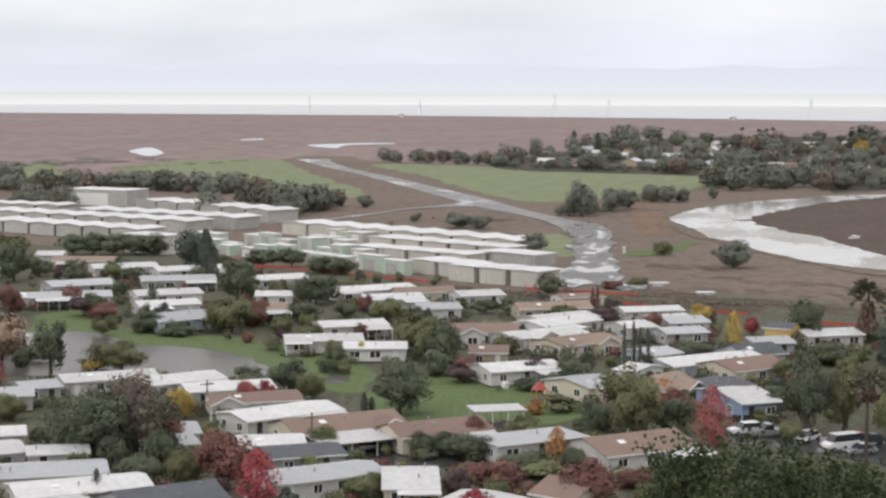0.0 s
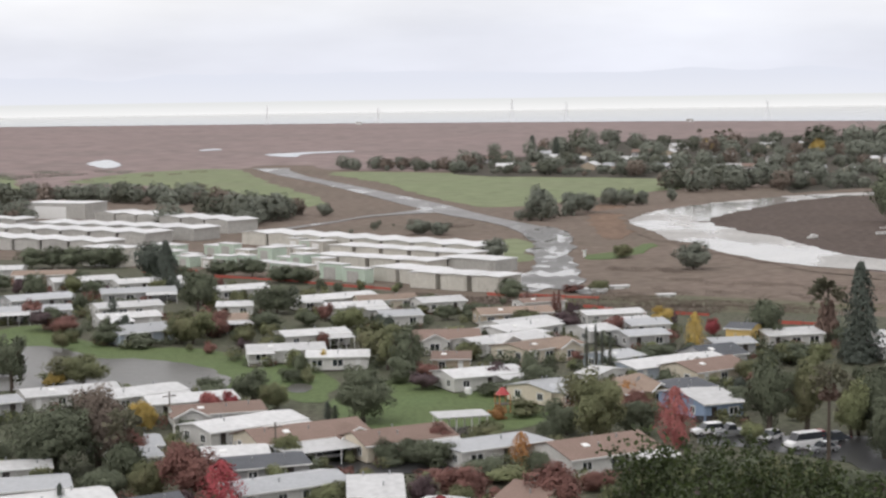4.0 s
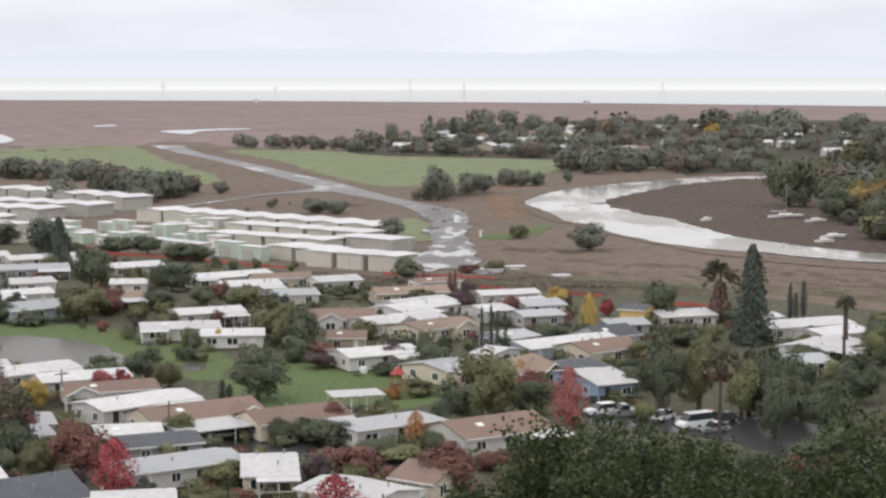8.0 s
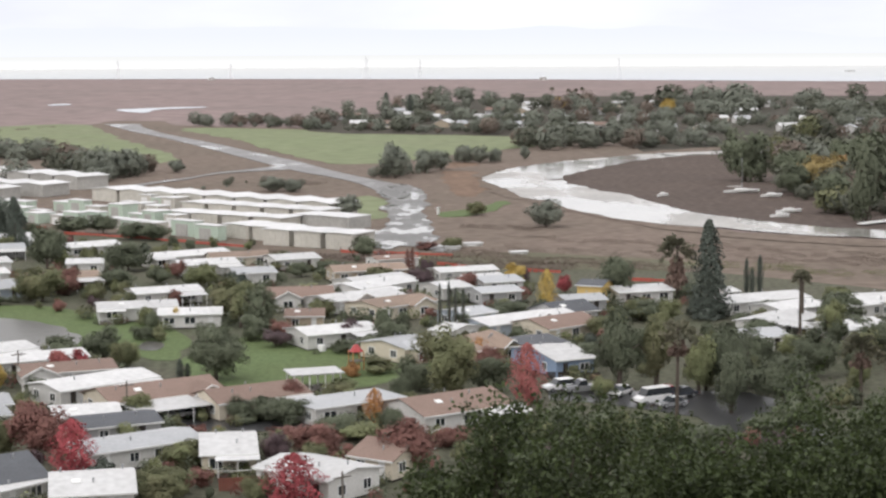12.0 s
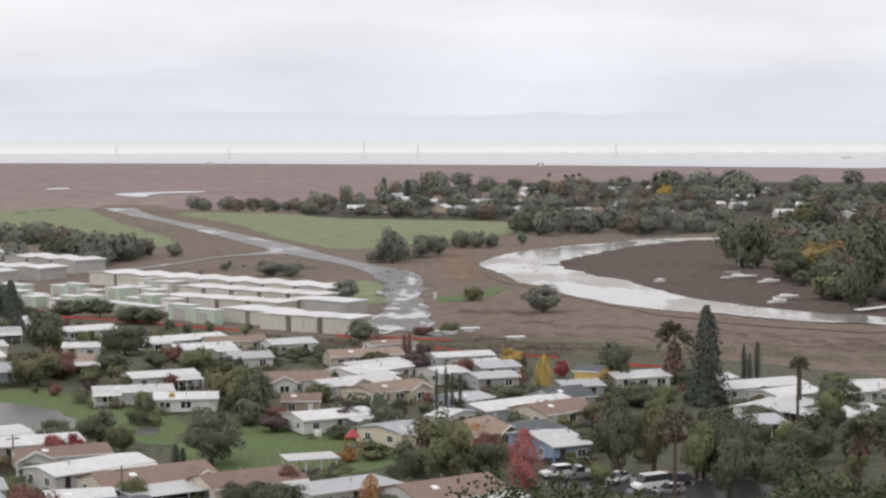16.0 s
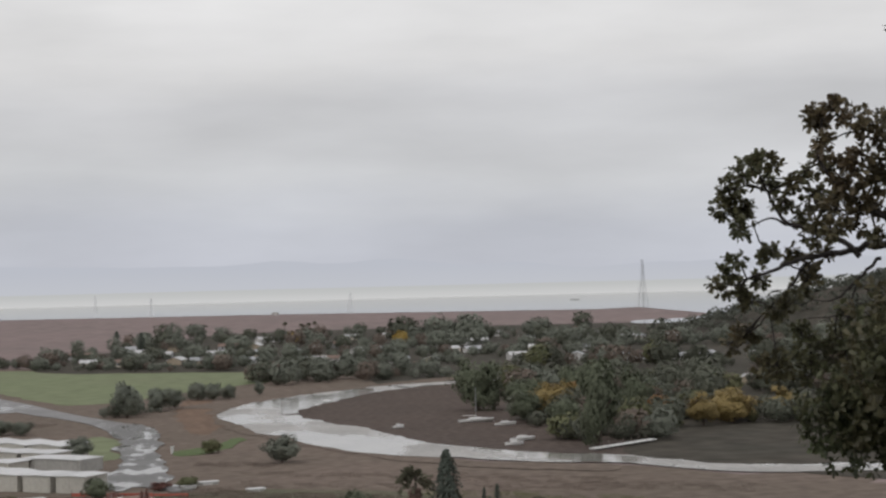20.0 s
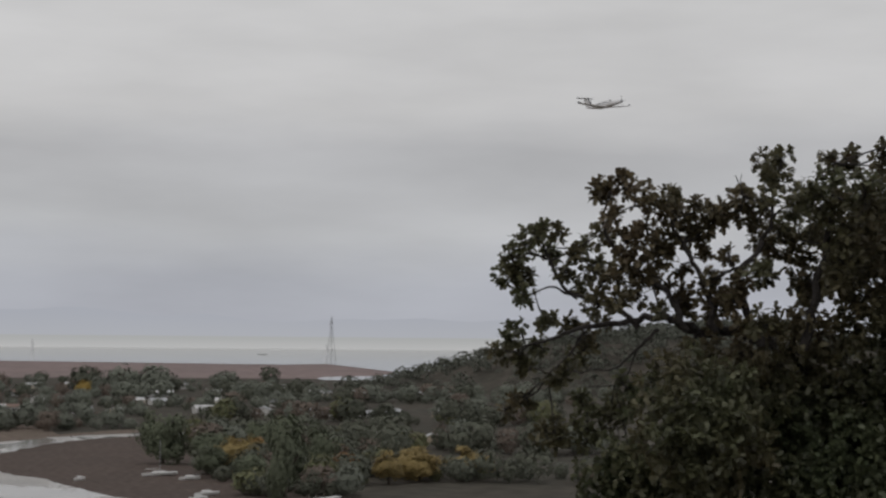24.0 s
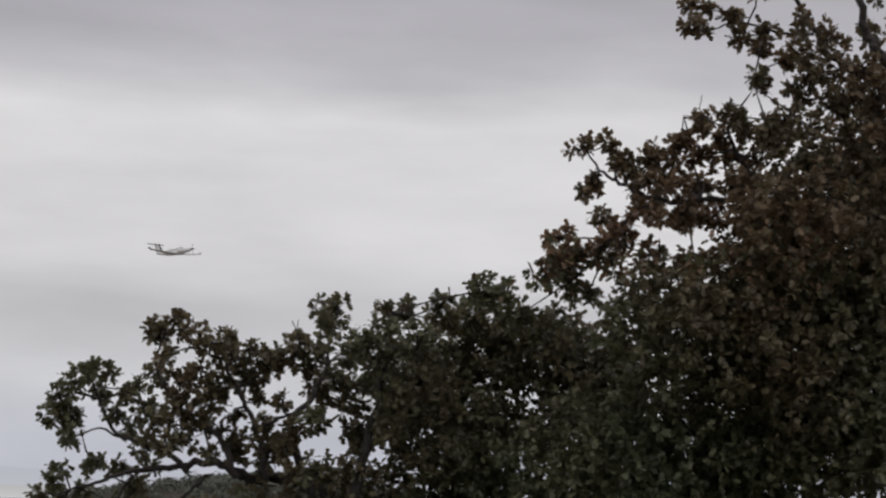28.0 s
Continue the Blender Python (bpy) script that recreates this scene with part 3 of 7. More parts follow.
def crown_mesh(shape, leaf, variant):
    key = (shape, leaf, variant)
    if key in CROWNS:
        return CROWNS[key]
    rng = np.random.default_rng(hash((len(shape), variant)) % 1000 + 17 * variant + len(leaf))
    pts, nrm, siz = [], [], []
    if shape in ("round", "shrub", "thin", "large"):
        few = shape == "shrub"
        count, dense, fine = {"large": (66, 330, 0.62), "round": (34, 215, 0.95), "thin": (28, 105, 1.3), "shrub": (12, 55, 2.1)}[shape]
        lean = (rng.uniform(-0.14, 0.14), rng.uniform(-0.14, 0.14))
        for k in range(count):
            d = rng.normal(size=3)
            d /= np.linalg.norm(d)
            d[2] = d[2] * 0.92 + 0.04
            q = (d[2] + 1) / 2
            # each variant has its own habit: oval, broad at the foot, umbrella, two heads, leaning, ragged
            wide = (1.0, 1.12 - 0.42 * q, 0.72 + 0.42 * q, 1.0, 1.0, 0.95)[variant % 6]
            c, r = d * rng.uniform(0.35, 0.86), rng.uniform(0.2, 0.38) * {"shrub": 1.25, "large": 0.72}.get(shape, 1.0)
            c[:2] *= wide
            if variant % 6 == 3:
                c[0] = c[0] * 0.62 + (0.34 if k % 2 else -0.34)
                c[2] += 0.0 if k % 2 else -0.16
            elif variant % 6 >= 4:
                c[:2] += np.array(lean) * (c[2] + 0.5) * 1.6
            m = int(dense * r * r / 0.1)
            e = rng.normal(size=(m, 3))
            e /= np.linalg.norm(e, axis=1, keepdims=True)
            knob = 1 + 0.2 * np.sin(e[:, :1] * 6 + k) * np.sin(e[:, 1:2] * 5 + 2 * k) + 0.1 * np.sin(e[:, 2:] * 11 + k)
            out = np.where(rng.random((m, 1)) < 0.16, rng.uniform(1.04, 1.26, (m, 1)), rng.uniform(0.82, 1.06, (m, 1)))
            at = c + e * r * knob * out
            pts.append(at)
            nrm.append(at + 0.45 * e + (0, 0, 0.2) + rng.normal(size=(m, 3)) * 0.2)
            siz.append(rng.uniform(0.03, 0.066, m) * fine)
            # larger sprays inside close the gaps
            i = 10 if few else 22
            e = rng.normal(size=(i, 3))
            e /= np.linalg.norm(e, axis=1, keepdims=True)
            pts.append(c + e * r * 0.74)
            nrm.append(e + c)
            siz.append(np.full(i, 0.24 * r))
        m = 40 if few else 160
        e = rng.normal(size=(m, 3))
        e /= np.linalg.norm(e, axis=1, keepdims=True)
        pts.append(e * rng.uniform(0.3, 0.5, (m, 1)))
        nrm.append(e)
        siz.append(np.full(m, 0.16))
    else:
        tall = {"column": 9.0, "cone": 3.4, "slim": 3.0}[shape]
        k = {"column": 2200, "cone": 5200, "slim": 3800}[shape]
        z = rng.uniform(0, 1, k) ** (1.0 if shape == "column" else 1.35)
        a = rng.uniform(0, 2 * np.pi, k)
        if shape == "cone":
            layer = 0.8 + 0.25 * np.abs(np.sin(z * 30 + 2 * np.sin(a * 2 + variant)))
            rad = (1.02 - z) ** 0.6 * layer * (0.85 + 0.22 * np.sin(a * 3 + z * 9 + variant))
        elif shape == "slim":
            rad = np.sin(np.pi * np.clip(z * 0.93 + 0.07, 0, 1)) ** 0.6 * (0.8 + 0.25 * np.sin(a * 4 + z * 14 + variant))
        else:
            rad = np.sin(np.pi * np.clip(z * 0.9 + 0.1, 0, 1)) ** 0.45 * (0.85 + 0.2 * np.sin(a * 3 + z * 20))
        rad = rad * rng.uniform(0.55, 1.05, k)
        pts.append(np.stack([rad * np.cos(a), rad * np.sin(a), z * tall], 1))
        nrm.append(np.stack([np.cos(a), np.sin(a), 0.5 + 0 * a], 1) + rng.normal(size=(k, 3)) * 0.3)
        siz.append(rng.uniform(0.034, 0.07, k) * (1.5 if shape == "column" else 1.0))
    me = quads_mesh("crown", np.concatenate(pts), np.concatenate(nrm), np.concatenate(siz), LEAVES[leaf], variant)
    CROWNS[key] = me
    return me


TRUNKS = {}


def trunk_mesh(kind, variant):
    key = (kind, variant)
    if key not in TRUNKS:
        rng = random.Random(variant + 5)
        if kind == "plain":
            bm = tube([(0, 0, 0), (0.01, 0.02, 0.5), (0.0, 0.0, 1.0)], [0.05, 0.04, 0.02])
        else:
            bm = tube([(0, 0, 0), (0.03 * rng.uniform(-1, 1), 0.02, 0.3), (0.02, 0.03, 0.5), (0, 0, 0.75)], [0.05, 0.04, 0.034, 0.02])
            for k in range(6):
                a = k * 1.05 + rng.uniform(-0.3, 0.3)
                h = rng.uniform(0.3, 0.5)
                e = Vector((0.38 * math.cos(a), 0.38 * math.sin(a), h + rng.uniform(0.18, 0.38)))
                t = tube([(0.01, 0.02, h), (e * 0.5 + Vector((0, 0, h * 0.5))), e], [0.022, 0.016, 0.006], 5)
                me = bpy.data.meshes.new("tmp")
                t.to_mesh(me)
                t.free()
                bm.from_mesh(me)
                bpy.data.meshes.remove(me)
        me = bpy.data.meshes.new("trunk")
        bm.to_mesh(me)
        bm.free()
        me.materials.append(BARK)
        TRUNKS[key] = me
    return TRUNKS[key]


TREE_WORDS = {
    "oak": ("dark green broadleaf tree with a rounded crown", "tree"), "olive": ("olive green tree turning brown in autumn", "tree"), "light": ("light green leafy tree or large shrub", "tree"),
    "red": ("red autumn tree with an upright crown", "tree"), "crimson": ("bright crimson autumn maple tree", "tree"), "rust": ("rust brown autumn tree with thinning leaves", "tree"),
    "orange": ("orange autumn tree with an upright crown", "tree"), "yellow": ("yellow autumn tree beside mobile homes", "tree"), "plum": ("dark purple leaved plum tree", "tree"),
    "conifer": ("tall dark green conifer above the homes", "conifer"), "far": ("distant grey green tree on the marsh plain", "tree"),
    "buff": ("pale buff brown tree thinning in autumn beside the lagoon", "tree"),
    "straw": ("dull yellow autumn tree among dark woods", "tree"), "bronze": ("bronze brown autumn tree among dark woods", "tree"),
}
tree_count = [0]


def tree(x, y, height, radius, leaf="oak", shape="round", clear=0.06, group="", habit=None):
    """A tree on the ground: trunk with limbs, and a crown of many leaf sprays. clear: bare part of the height under the crown; habit: 0 oval, 1 broad foot, 2 umbrella, 3 two heads, 4 leaning, 5 ragged."""
    tree_count[0] += 1
    i = tree_count[0]
    label, category = TREE_WORDS[leaf]
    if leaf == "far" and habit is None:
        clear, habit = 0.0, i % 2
    if shape in ("column", "slim") and leaf in ("oak", "conifer"):
        label, category = "slender dark cypress tree standing upright", "cypress"
    if height < 3.2 and shape == "round":
        label, category = label.replace("tree", "shrub"), "shrub"
    base = empty(category if category != "tree" else "tree", pose(x, y, slope(x, y) - 0.05, 0, 0, (i * 67) % 360), label, category, group)
    if shape == "round":
        hz = height * (1 - clear)
        share("trunk", trunk_mesh("limbed", i % 3), base, Matrix.Diagonal((height * 0.75, height * 0.75, height * 0.92, 1)))
        m = Matrix.Translation((0, 0, height * clear + hz * 0.5)) @ Matrix.Diagonal((radius * 1.02, radius * 1.02, hz * 0.53, 1))
    else:
        tall = {"column": 9.0, "cone": 3.4, "slim": 3.0}[shape]
        share("trunk", trunk_mesh("plain", 0), base, Matrix.Diagonal((height * 0.5, height * 0.5, height * 0.95, 1)))
        m = Matrix.Translation((0, 0, height * clear)) @ Matrix.Diagonal((radius, radius, height * (1 - clear) / tall, 1))
    share("crown", crown_mesh("shrub" if category == "shrub" else "large" if shape == "round" and radius > 4.0 and math.hypot(x, y) < 330 else "thin" if shape == "round" and math.hypot(x, y) > 285 else shape, leaf, i % 6 if habit is None else habit), base, m)
    return base


PALM = {}


def palm(x, y, height, radius=1.7, skirt=0.0, group="fan palms"):
    """A fan palm: slim trunk, a head of drooping fronds, and below it a skirt of dead fronds."""
    rng = np.random.default_rng(4)
    base = empty("palm_tree", pose(x, y, slope(x, y) - 0.05, 0, 0, (x * 31) % 360), "tall fan palm with a green head on a slim trunk", "palm", group)
    part("trunk", tube([(0, 0, 0), (0.1, 0, height * 0.5), (0.05, 0.05, height - radius * 0.5)], [0.32, 0.22, 0.2], 8), BARK, base)
    if "head" not in PALM:
        for name, n, lo, hi, leaf in (("head", 46, -0.5, 1.2, "palm"), ("skirt", 40, -1.45, -0.9, "skirt")):
            c, nn, s = [], [], []
            for k in range(n):
                a, e = rng.uniform(0, 6.28), rng.uniform(lo, hi)
                d = np.array([math.cos(a) * math.cos(e), math.sin(a) * math.cos(e), math.sin(e)])
                for q in np.linspace(0.35, 1.0, 9):
                    c.append(d * q + np.array([0, 0, -0.28 * q * q]) + rng.normal(size=3) * 0.05)
                    nn.append(np.cross(d, rng.normal(size=3)))
                    s.append(0.10 + 0.06 * rng.random())
            PALM[name] = quads_mesh("fronds", c, nn, s, LEAVES[leaf], 3)
    share("fronds", PALM["head"], base, Matrix.Translation((0.05, 0.05, height - radius * 0.7)) @ Matrix.Diagonal((radius, radius, radius, 1)))
    if skirt:
        share("dead_fronds", PALM["skirt"], base, Matrix.Translation((0.05, 0.05, height - radius * 0.9)) @ Matrix.Diagonal((radius * 0.95, radius * 0.95, skirt, 1)))
    return base


def woods(name, spots, label, seed, leaf="far", sprays=260, fine=1.0):
    """A far wood or hedge as one mass of leaf sprays: spots of (x, y, height, radius)."""
    rng = np.random.default_rng(seed)
    p, n, s = [], [], []
    for x, y, h, r in spots:
        d = rng.normal(size=(sprays, 3))
        d /= np.linalg.norm(d, axis=1, keepdims=True)
        inner = (np.arange(sprays) % 7 == 0) & (fine > 0.3)
        lump = 0.82 + 0.16 * np.sin(d[:, :1] * 5 + x) * np.cos(d[:, 1:2] * 4 + y) + 0.1 * np.sin(d[:, 2:] * 9 + x * y)
        q = d * lump * np.where(inner[:, None], 0.84, rng.uniform(0.86, 1.06, (sprays, 1))) * (r, r, h * 0.52) + (x, y, h * 0.5 + slope(x, y))
        q[:, 2] = np.maximum(q[:, 2], slope(x, y) + 0.1)
        p.append(q)
        n.append(d + (0, 0, 0.2) + rng.normal(size=d.shape) * 0.18)
        s.append(rng.uniform(0.09, 0.16, sprays) * r * np.where(inner, 1.3, fine * 0.9))
    me = quads_mesh(name, np.concatenate(p), np.concatenate(n), np.concatenate(s), LEAVES[leaf], seed)
    return tagged(new(name, me), label, "woods", "", "stuff")


# ---- homes ----
ROOFS = {"white": WHITE, "brown": BROWNROOF, "tan": TANROOF, "grey": GREYROOF, "slate": SLATEROOF}
WALLS = {"white": WHITESIDE, "cream": CREAM, "tan": TAN, "grey": GREYSIDE, "blue": BLUESIDE, "paleblue": PALEBLUE, "yellow": YELLOWSIDE, "olive": OLIVESIDE, "brown": TAN}
UNIT = {}


def unit_mesh(name, bm_make, mat):
    if name not in UNIT:
        bm = bm_make()
        me = bpy.data.meshes.new(name)
        bm.to_mesh(me)
        bm.free()
        me.materials.append(mat)
        UNIT[name] = me
    return UNIT[name]


def frame_bm():
    bm = bmesh.new()
    for b in ((-0.62, -0.06, -0.62, 0.62, 0.06, -0.5), (-0.62, -0.06, 0.5, 0.62, 0.06, 0.62), (-0.62, -0.06, -0.5, -0.5, 0.06, 0.5), (0.5, -0.06, -0.5, 0.62, 0.06, 0.5), (-0.04, -0.05, -0.5, 0.04, 0.05, 0.5)):
        add_box(bm, *b)
    return bm


def window(parent, x, y, z, w, h, turn):
    at = pose(x, y, z, 0, 0, turn)
    fr = share("window", unit_mesh("window_frame", frame_bm, TRIM), parent, at @ Matrix.Diagonal((w, 1, h, 1)))
    share("pane", unit_mesh("pane", lambda: box(-0.5, -0.02, -0.5, 0.5, 0.02, 0.5), GLASS), fr, Matrix.Identity(4))


def gable_roof(bm, L, W, he, rise, over, thick):
    """Two roof slabs with a ridge along x."""
    for s in (-1, 1):
        w = W / 2 + over
        drop = rise * over / (W / 2)
        v = []
        for x in (-L / 2 - over * 0.8, L / 2 + over * 0.8):
            v += [bm.verts.new((x, s * w, he - drop)), bm.verts.new((x, 0, he + rise)), bm.verts.new((x, 0, he + rise + thick)), bm.verts.new((x, s * w, he - drop + thick))]
        for q in ((0, 1, 2, 3), (4, 7, 6, 5), (0, 4, 5, 1), (1, 5, 6, 2), (2, 6, 7, 3), (3, 7, 4, 0)):
            bm.faces.new([v[i] for i in q])
    bmesh.ops.recalc_face_normals(bm, faces=bm.faces[:])


home_count = [0]


def home(x, y, turn, L, W, roof="white", wall="white", he=2.7, pitch=0.16, porch=0, gable=0, carport=0.0, slide=0.0, reach=4.2, flat=False, word=""):
    """A mobile home: walls on a dark skirt, a low roof with eaves, windows, a door with a step, roof vents.
    porch: side of an open porch (-1, 1); gable: place along the front of a cross gable (-1 to 1, 0 none); carport: length of an awning at the right end."""
    home_count[0] += 1
    rng = random.Random(home_count[0] * 7)
    roof_word = {"white": "a white metal roof", "brown": "a brown shingle roof", "tan": "a tan shingle roof", "grey": "a grey metal roof", "slate": "a dark slate roof"}[roof]
    base = empty("mobile_home", pose(x, y, 0, 0, 0, turn), f"{word or wall} mobile home with {roof_word} and eaves", "mobile home", "homes of the park")
    rise = 0.03 if flat else pitch * W / 2
    part("wall", prism([(-W / 2, 0.35), (W / 2, 0.35), (W / 2, he), (0, he + rise), (-W / 2, he)], -L / 2, L / 2, "x"), WALLS[wall], base)
    part("skirt", box(-L / 2 + 0.05, -W / 2 + 0.05, 0.0, L / 2 - 0.05, W / 2 - 0.05, 0.36), DARK, base, "dark skirting under the walls")
    bm = bmesh.new()
    gable_roof(bm, L, W, he + 0.02, rise, 0.45, 0.12)
    part("roof", bm, ROOFS[roof], base)
    drop = rise * 0.45 / (W / 2)
    for s in (-1, 1):
        part("gutter", box(-L / 2 - 0.36, s * (W / 2 + 0.46) - 0.06, he - drop - 0.06, L / 2 + 0.36, s * (W / 2 + 0.46) + 0.06, he - drop + 0.13), TRIM, base)
    n = max(2, int(L / 3.6))
    door_at = rng.randrange(n)
    for k in range(n):
        u = -L / 2 + L * (k + 0.5) / n
        for s in (-1, 1):
            if s < 0 and k == door_at:
                door = part("door", box(u - 0.45, -W / 2 - 0.04, 0.4, u + 0.45, -W / 2 + 0.02, 2.4), DARK if rng.random() < 0.5 else TRIM, base)
                part("step", box(u - 0.7, -W / 2 - 1.1, 0, u + 0.7, -W / 2 - 0.03, 0.36), POLEWOOD, base)
                share("handle", unit_mesh("handle", lambda: box(-0.03, -0.1, -0.06, 0.03, 0.0, 0.06), STEEL), door, Matrix.Translation((u + 0.36, -W / 2 - 0.04, 1.35)))
            elif s < 0 or k % 2 == 0:
                window(base, u, s * (W / 2), 1.62, rng.choice((1.1, 1.4, 1.8)), rng.choice((1.0, 1.15)), 0)
    for s in (-1, 1):
        for v in (-W / 4, W / 4):
            window(base, s * L / 2, v, 1.6, 1.2, 1.05, 90)
    for k in range(2 + home_count[0] % 2):
        u, v = rng.uniform(-0.4, 0.4) * L, rng.choice((-1, 1)) * W * rng.uniform(0.1, 0.3)
        z = he + rise * (1 - abs(v) / (W / 2))
        share("roof_vent", unit_mesh("roof_vent", lambda: tube([(0, 0, 0), (0, 0, 0.45), (0, 0, 0.5)], [0.09, 0.09, 0.16], 8), STEEL), base, Matrix.Translation((u, v, z + 0.1)))
    if not flat and home_count[0] % 3 == 0:
        share("skylight", unit_mesh("skylight", lambda: box(-0.5, -0.5, 0, 0.5, 0.5, 0.14, 0.04), TRIM), base, Matrix.Translation((-L * 0.2, -W * 0.22, he + rise * 0.56 + 0.12)) @ Matrix.Rotation(math.atan2(rise, W / 2), 4, "X"))
    if gable:
        gx, gw, gd = gable * L / 2 * 0.75, min(5.0, L * 0.4), 1.6
        gr = 0.24 * gw
        part("gable_wall", prism([(gx - gw / 2, 0.1), (gx + gw / 2, 0.1), (gx + gw / 2, he), (gx, he + gr), (gx - gw / 2, he)], -W / 2 - gd, -W / 2 + 0.5), WALLS[wall], base)
        for s in (-1, 1):
            a, c = gx + s * (gw / 2 + 0.4), he - gr * 0.8 / gw
            part("gable_roof", prism([(a, c), (gx, he + gr), (gx, he + gr + 0.16), (a, c + 0.16)], -W / 2 - gd - 0.4, -W / 4), ROOFS[roof], base)
            part("gable_trim", prism([(a, c - 0.1), (gx, he + gr - 0.1), (gx, he + gr + 0.18), (a, c + 0.18)], -W / 2 - gd - 0.5, -W / 2 - gd - 0.4), TRIM, base)
        window(base, gx, -W / 2 - gd, 1.5, 1.7, 1.2, 0)
    if porch:
        px = porch * (L / 2 - 2.2)
        part("porch_roof", box(px - 2.6, -W / 2 - 2.7, he - 0.25, px + 2.6, -W / 2 - 0.55, he - 0.12), ROOFS[roof], base)
        part("porch_deck", box(px - 2.4, -W / 2 - 2.5, 0, px + 2.4, -W / 2 - 0.1, 0.4), POLEWOOD, base)
        for u in (-2.3, 0, 2.3):
            share("post", unit_mesh("post", lambda: box(-0.07, -0.07, 0, 0.07, 0.07, 1), TRIM), base, Matrix.Translation((px + u, -W / 2 - 2.4, 0.4)) @ Matrix.Diagonal((1, 1, he - 0.65, 1)))
        part("railing", box(px - 2.35, -W / 2 - 2.46, 1.2, px + 2.35, -W / 2 - 2.38, 1.3), TRIM, base)
    if carport:
        c = carport
        x0, x1, y0, y1 = L / 2 - c + slide, L / 2 + slide, -W / 2 - reach, -W / 2 - 0.55
        part("carport_roof", prism([(y0, he - 0.45), (y1, he - 0.2), (y1, he - 0.08), (y0, he - 0.33)], x0, x1, "x"), WHITE, base, "white metal carport awning")
        for k in range(4):
            share("carport_post", unit_mesh("carport_post", lambda: box(-0.05, -0.05, 0, 0.05, 0.05, 1), TRIM), base, Matrix.Translation((x0 + 0.3 + (c - 0.6) * k / 3, y0 + 0.2, 0)) @ Matrix.Diagonal((1, 1, he - 0.44, 1)))
    return base


# ---- airfield ----


def hangar_row(x, y, turn, n, unit, W, he, wall="cream", peaked=True, doors=True, word="row of cream metal aircraft hangars with pale roofs"):
    """A row of hangars wall to wall: each bay has its own low gabled roof, a wide door and a side wall."""
    walls = {"cream": HANGARWALL, "grey": GREYMETAL, "green": GREENMETAL, "white": TRIM}
    base = empty("hangar_row" if n > 1 else "storage_shed", pose(x, y, 0, 0, 0, turn), word, "hangar" if n > 1 else "shed", "airfield hangars")
    for k in range(n):
        gap = 0.0 if peaked else 0.3
        x0, x1 = (k - n / 2) * unit + gap, (k + 1 - n / 2) * unit - gap
        rise = unit * 0.045 if peaked else 0.2
        c = 0.55 if n > 1 else 0.05
        part("wall", prism([(x0 + c, 0), (x1 - c, 0), (x1 - c, he), ((x0 + x1) / 2, he + rise), (x0 + c, he)], -W / 2, W / 2), walls[wall], base)
        for s in (-1, 1):
            e, mid = (x0 if s < 0 else x1), (x0 + x1) / 2
            part("roof", prism([(e + s * 0.05, he + 0.02), (mid, he + rise + 0.02), (mid, he + rise + 0.2), (e + s * 0.05, he + 0.2)], -W / 2 - 0.4, W / 2 + 0.4), HANGARROOF, base)
        if doors:
            m = bmesh.new()
            for j in range(4):
                w4 = (x1 - x0 - 2 * c) / 4.6
                a = x0 + c + w4 * (0.3 + j)
                add_box(m, a + 0.04, -W / 2 - 0.12, 0.05, a + w4 - 0.04, -W / 2 - 0.02, he * 0.86)
            part("door", m, walls[wall], base)
    return base


def shed(x, y, turn, L, W, he, wall="green", word="pale green metal storage container"):
    base = empty("container" if wall == "green" else "storage_shed", pose(x, y, 0, 0, 0, turn), word, "shed", "airfield sheds")
    part("body", box(-L / 2, -W / 2, 0, L / 2, W / 2, he, 0.04), {"cream": HANGARWALL, "grey": GREYMETAL, "green": GREENMETAL, "white": TRIM}[wall], base)
    part("roof", box(-L / 2 - 0.25, -W / 2 - 0.25, he + 0.01, L / 2 + 0.25, W / 2 + 0.25, he + 0.2, 0.03), HANGARROOF, base)
    part("door", box(-L * 0.3, -W / 2 - 0.08, 0.05, L * 0.2, -W / 2 - 0.01, he * 0.8), GREYMETAL if wall == "green" else TRIM, base)
    return base


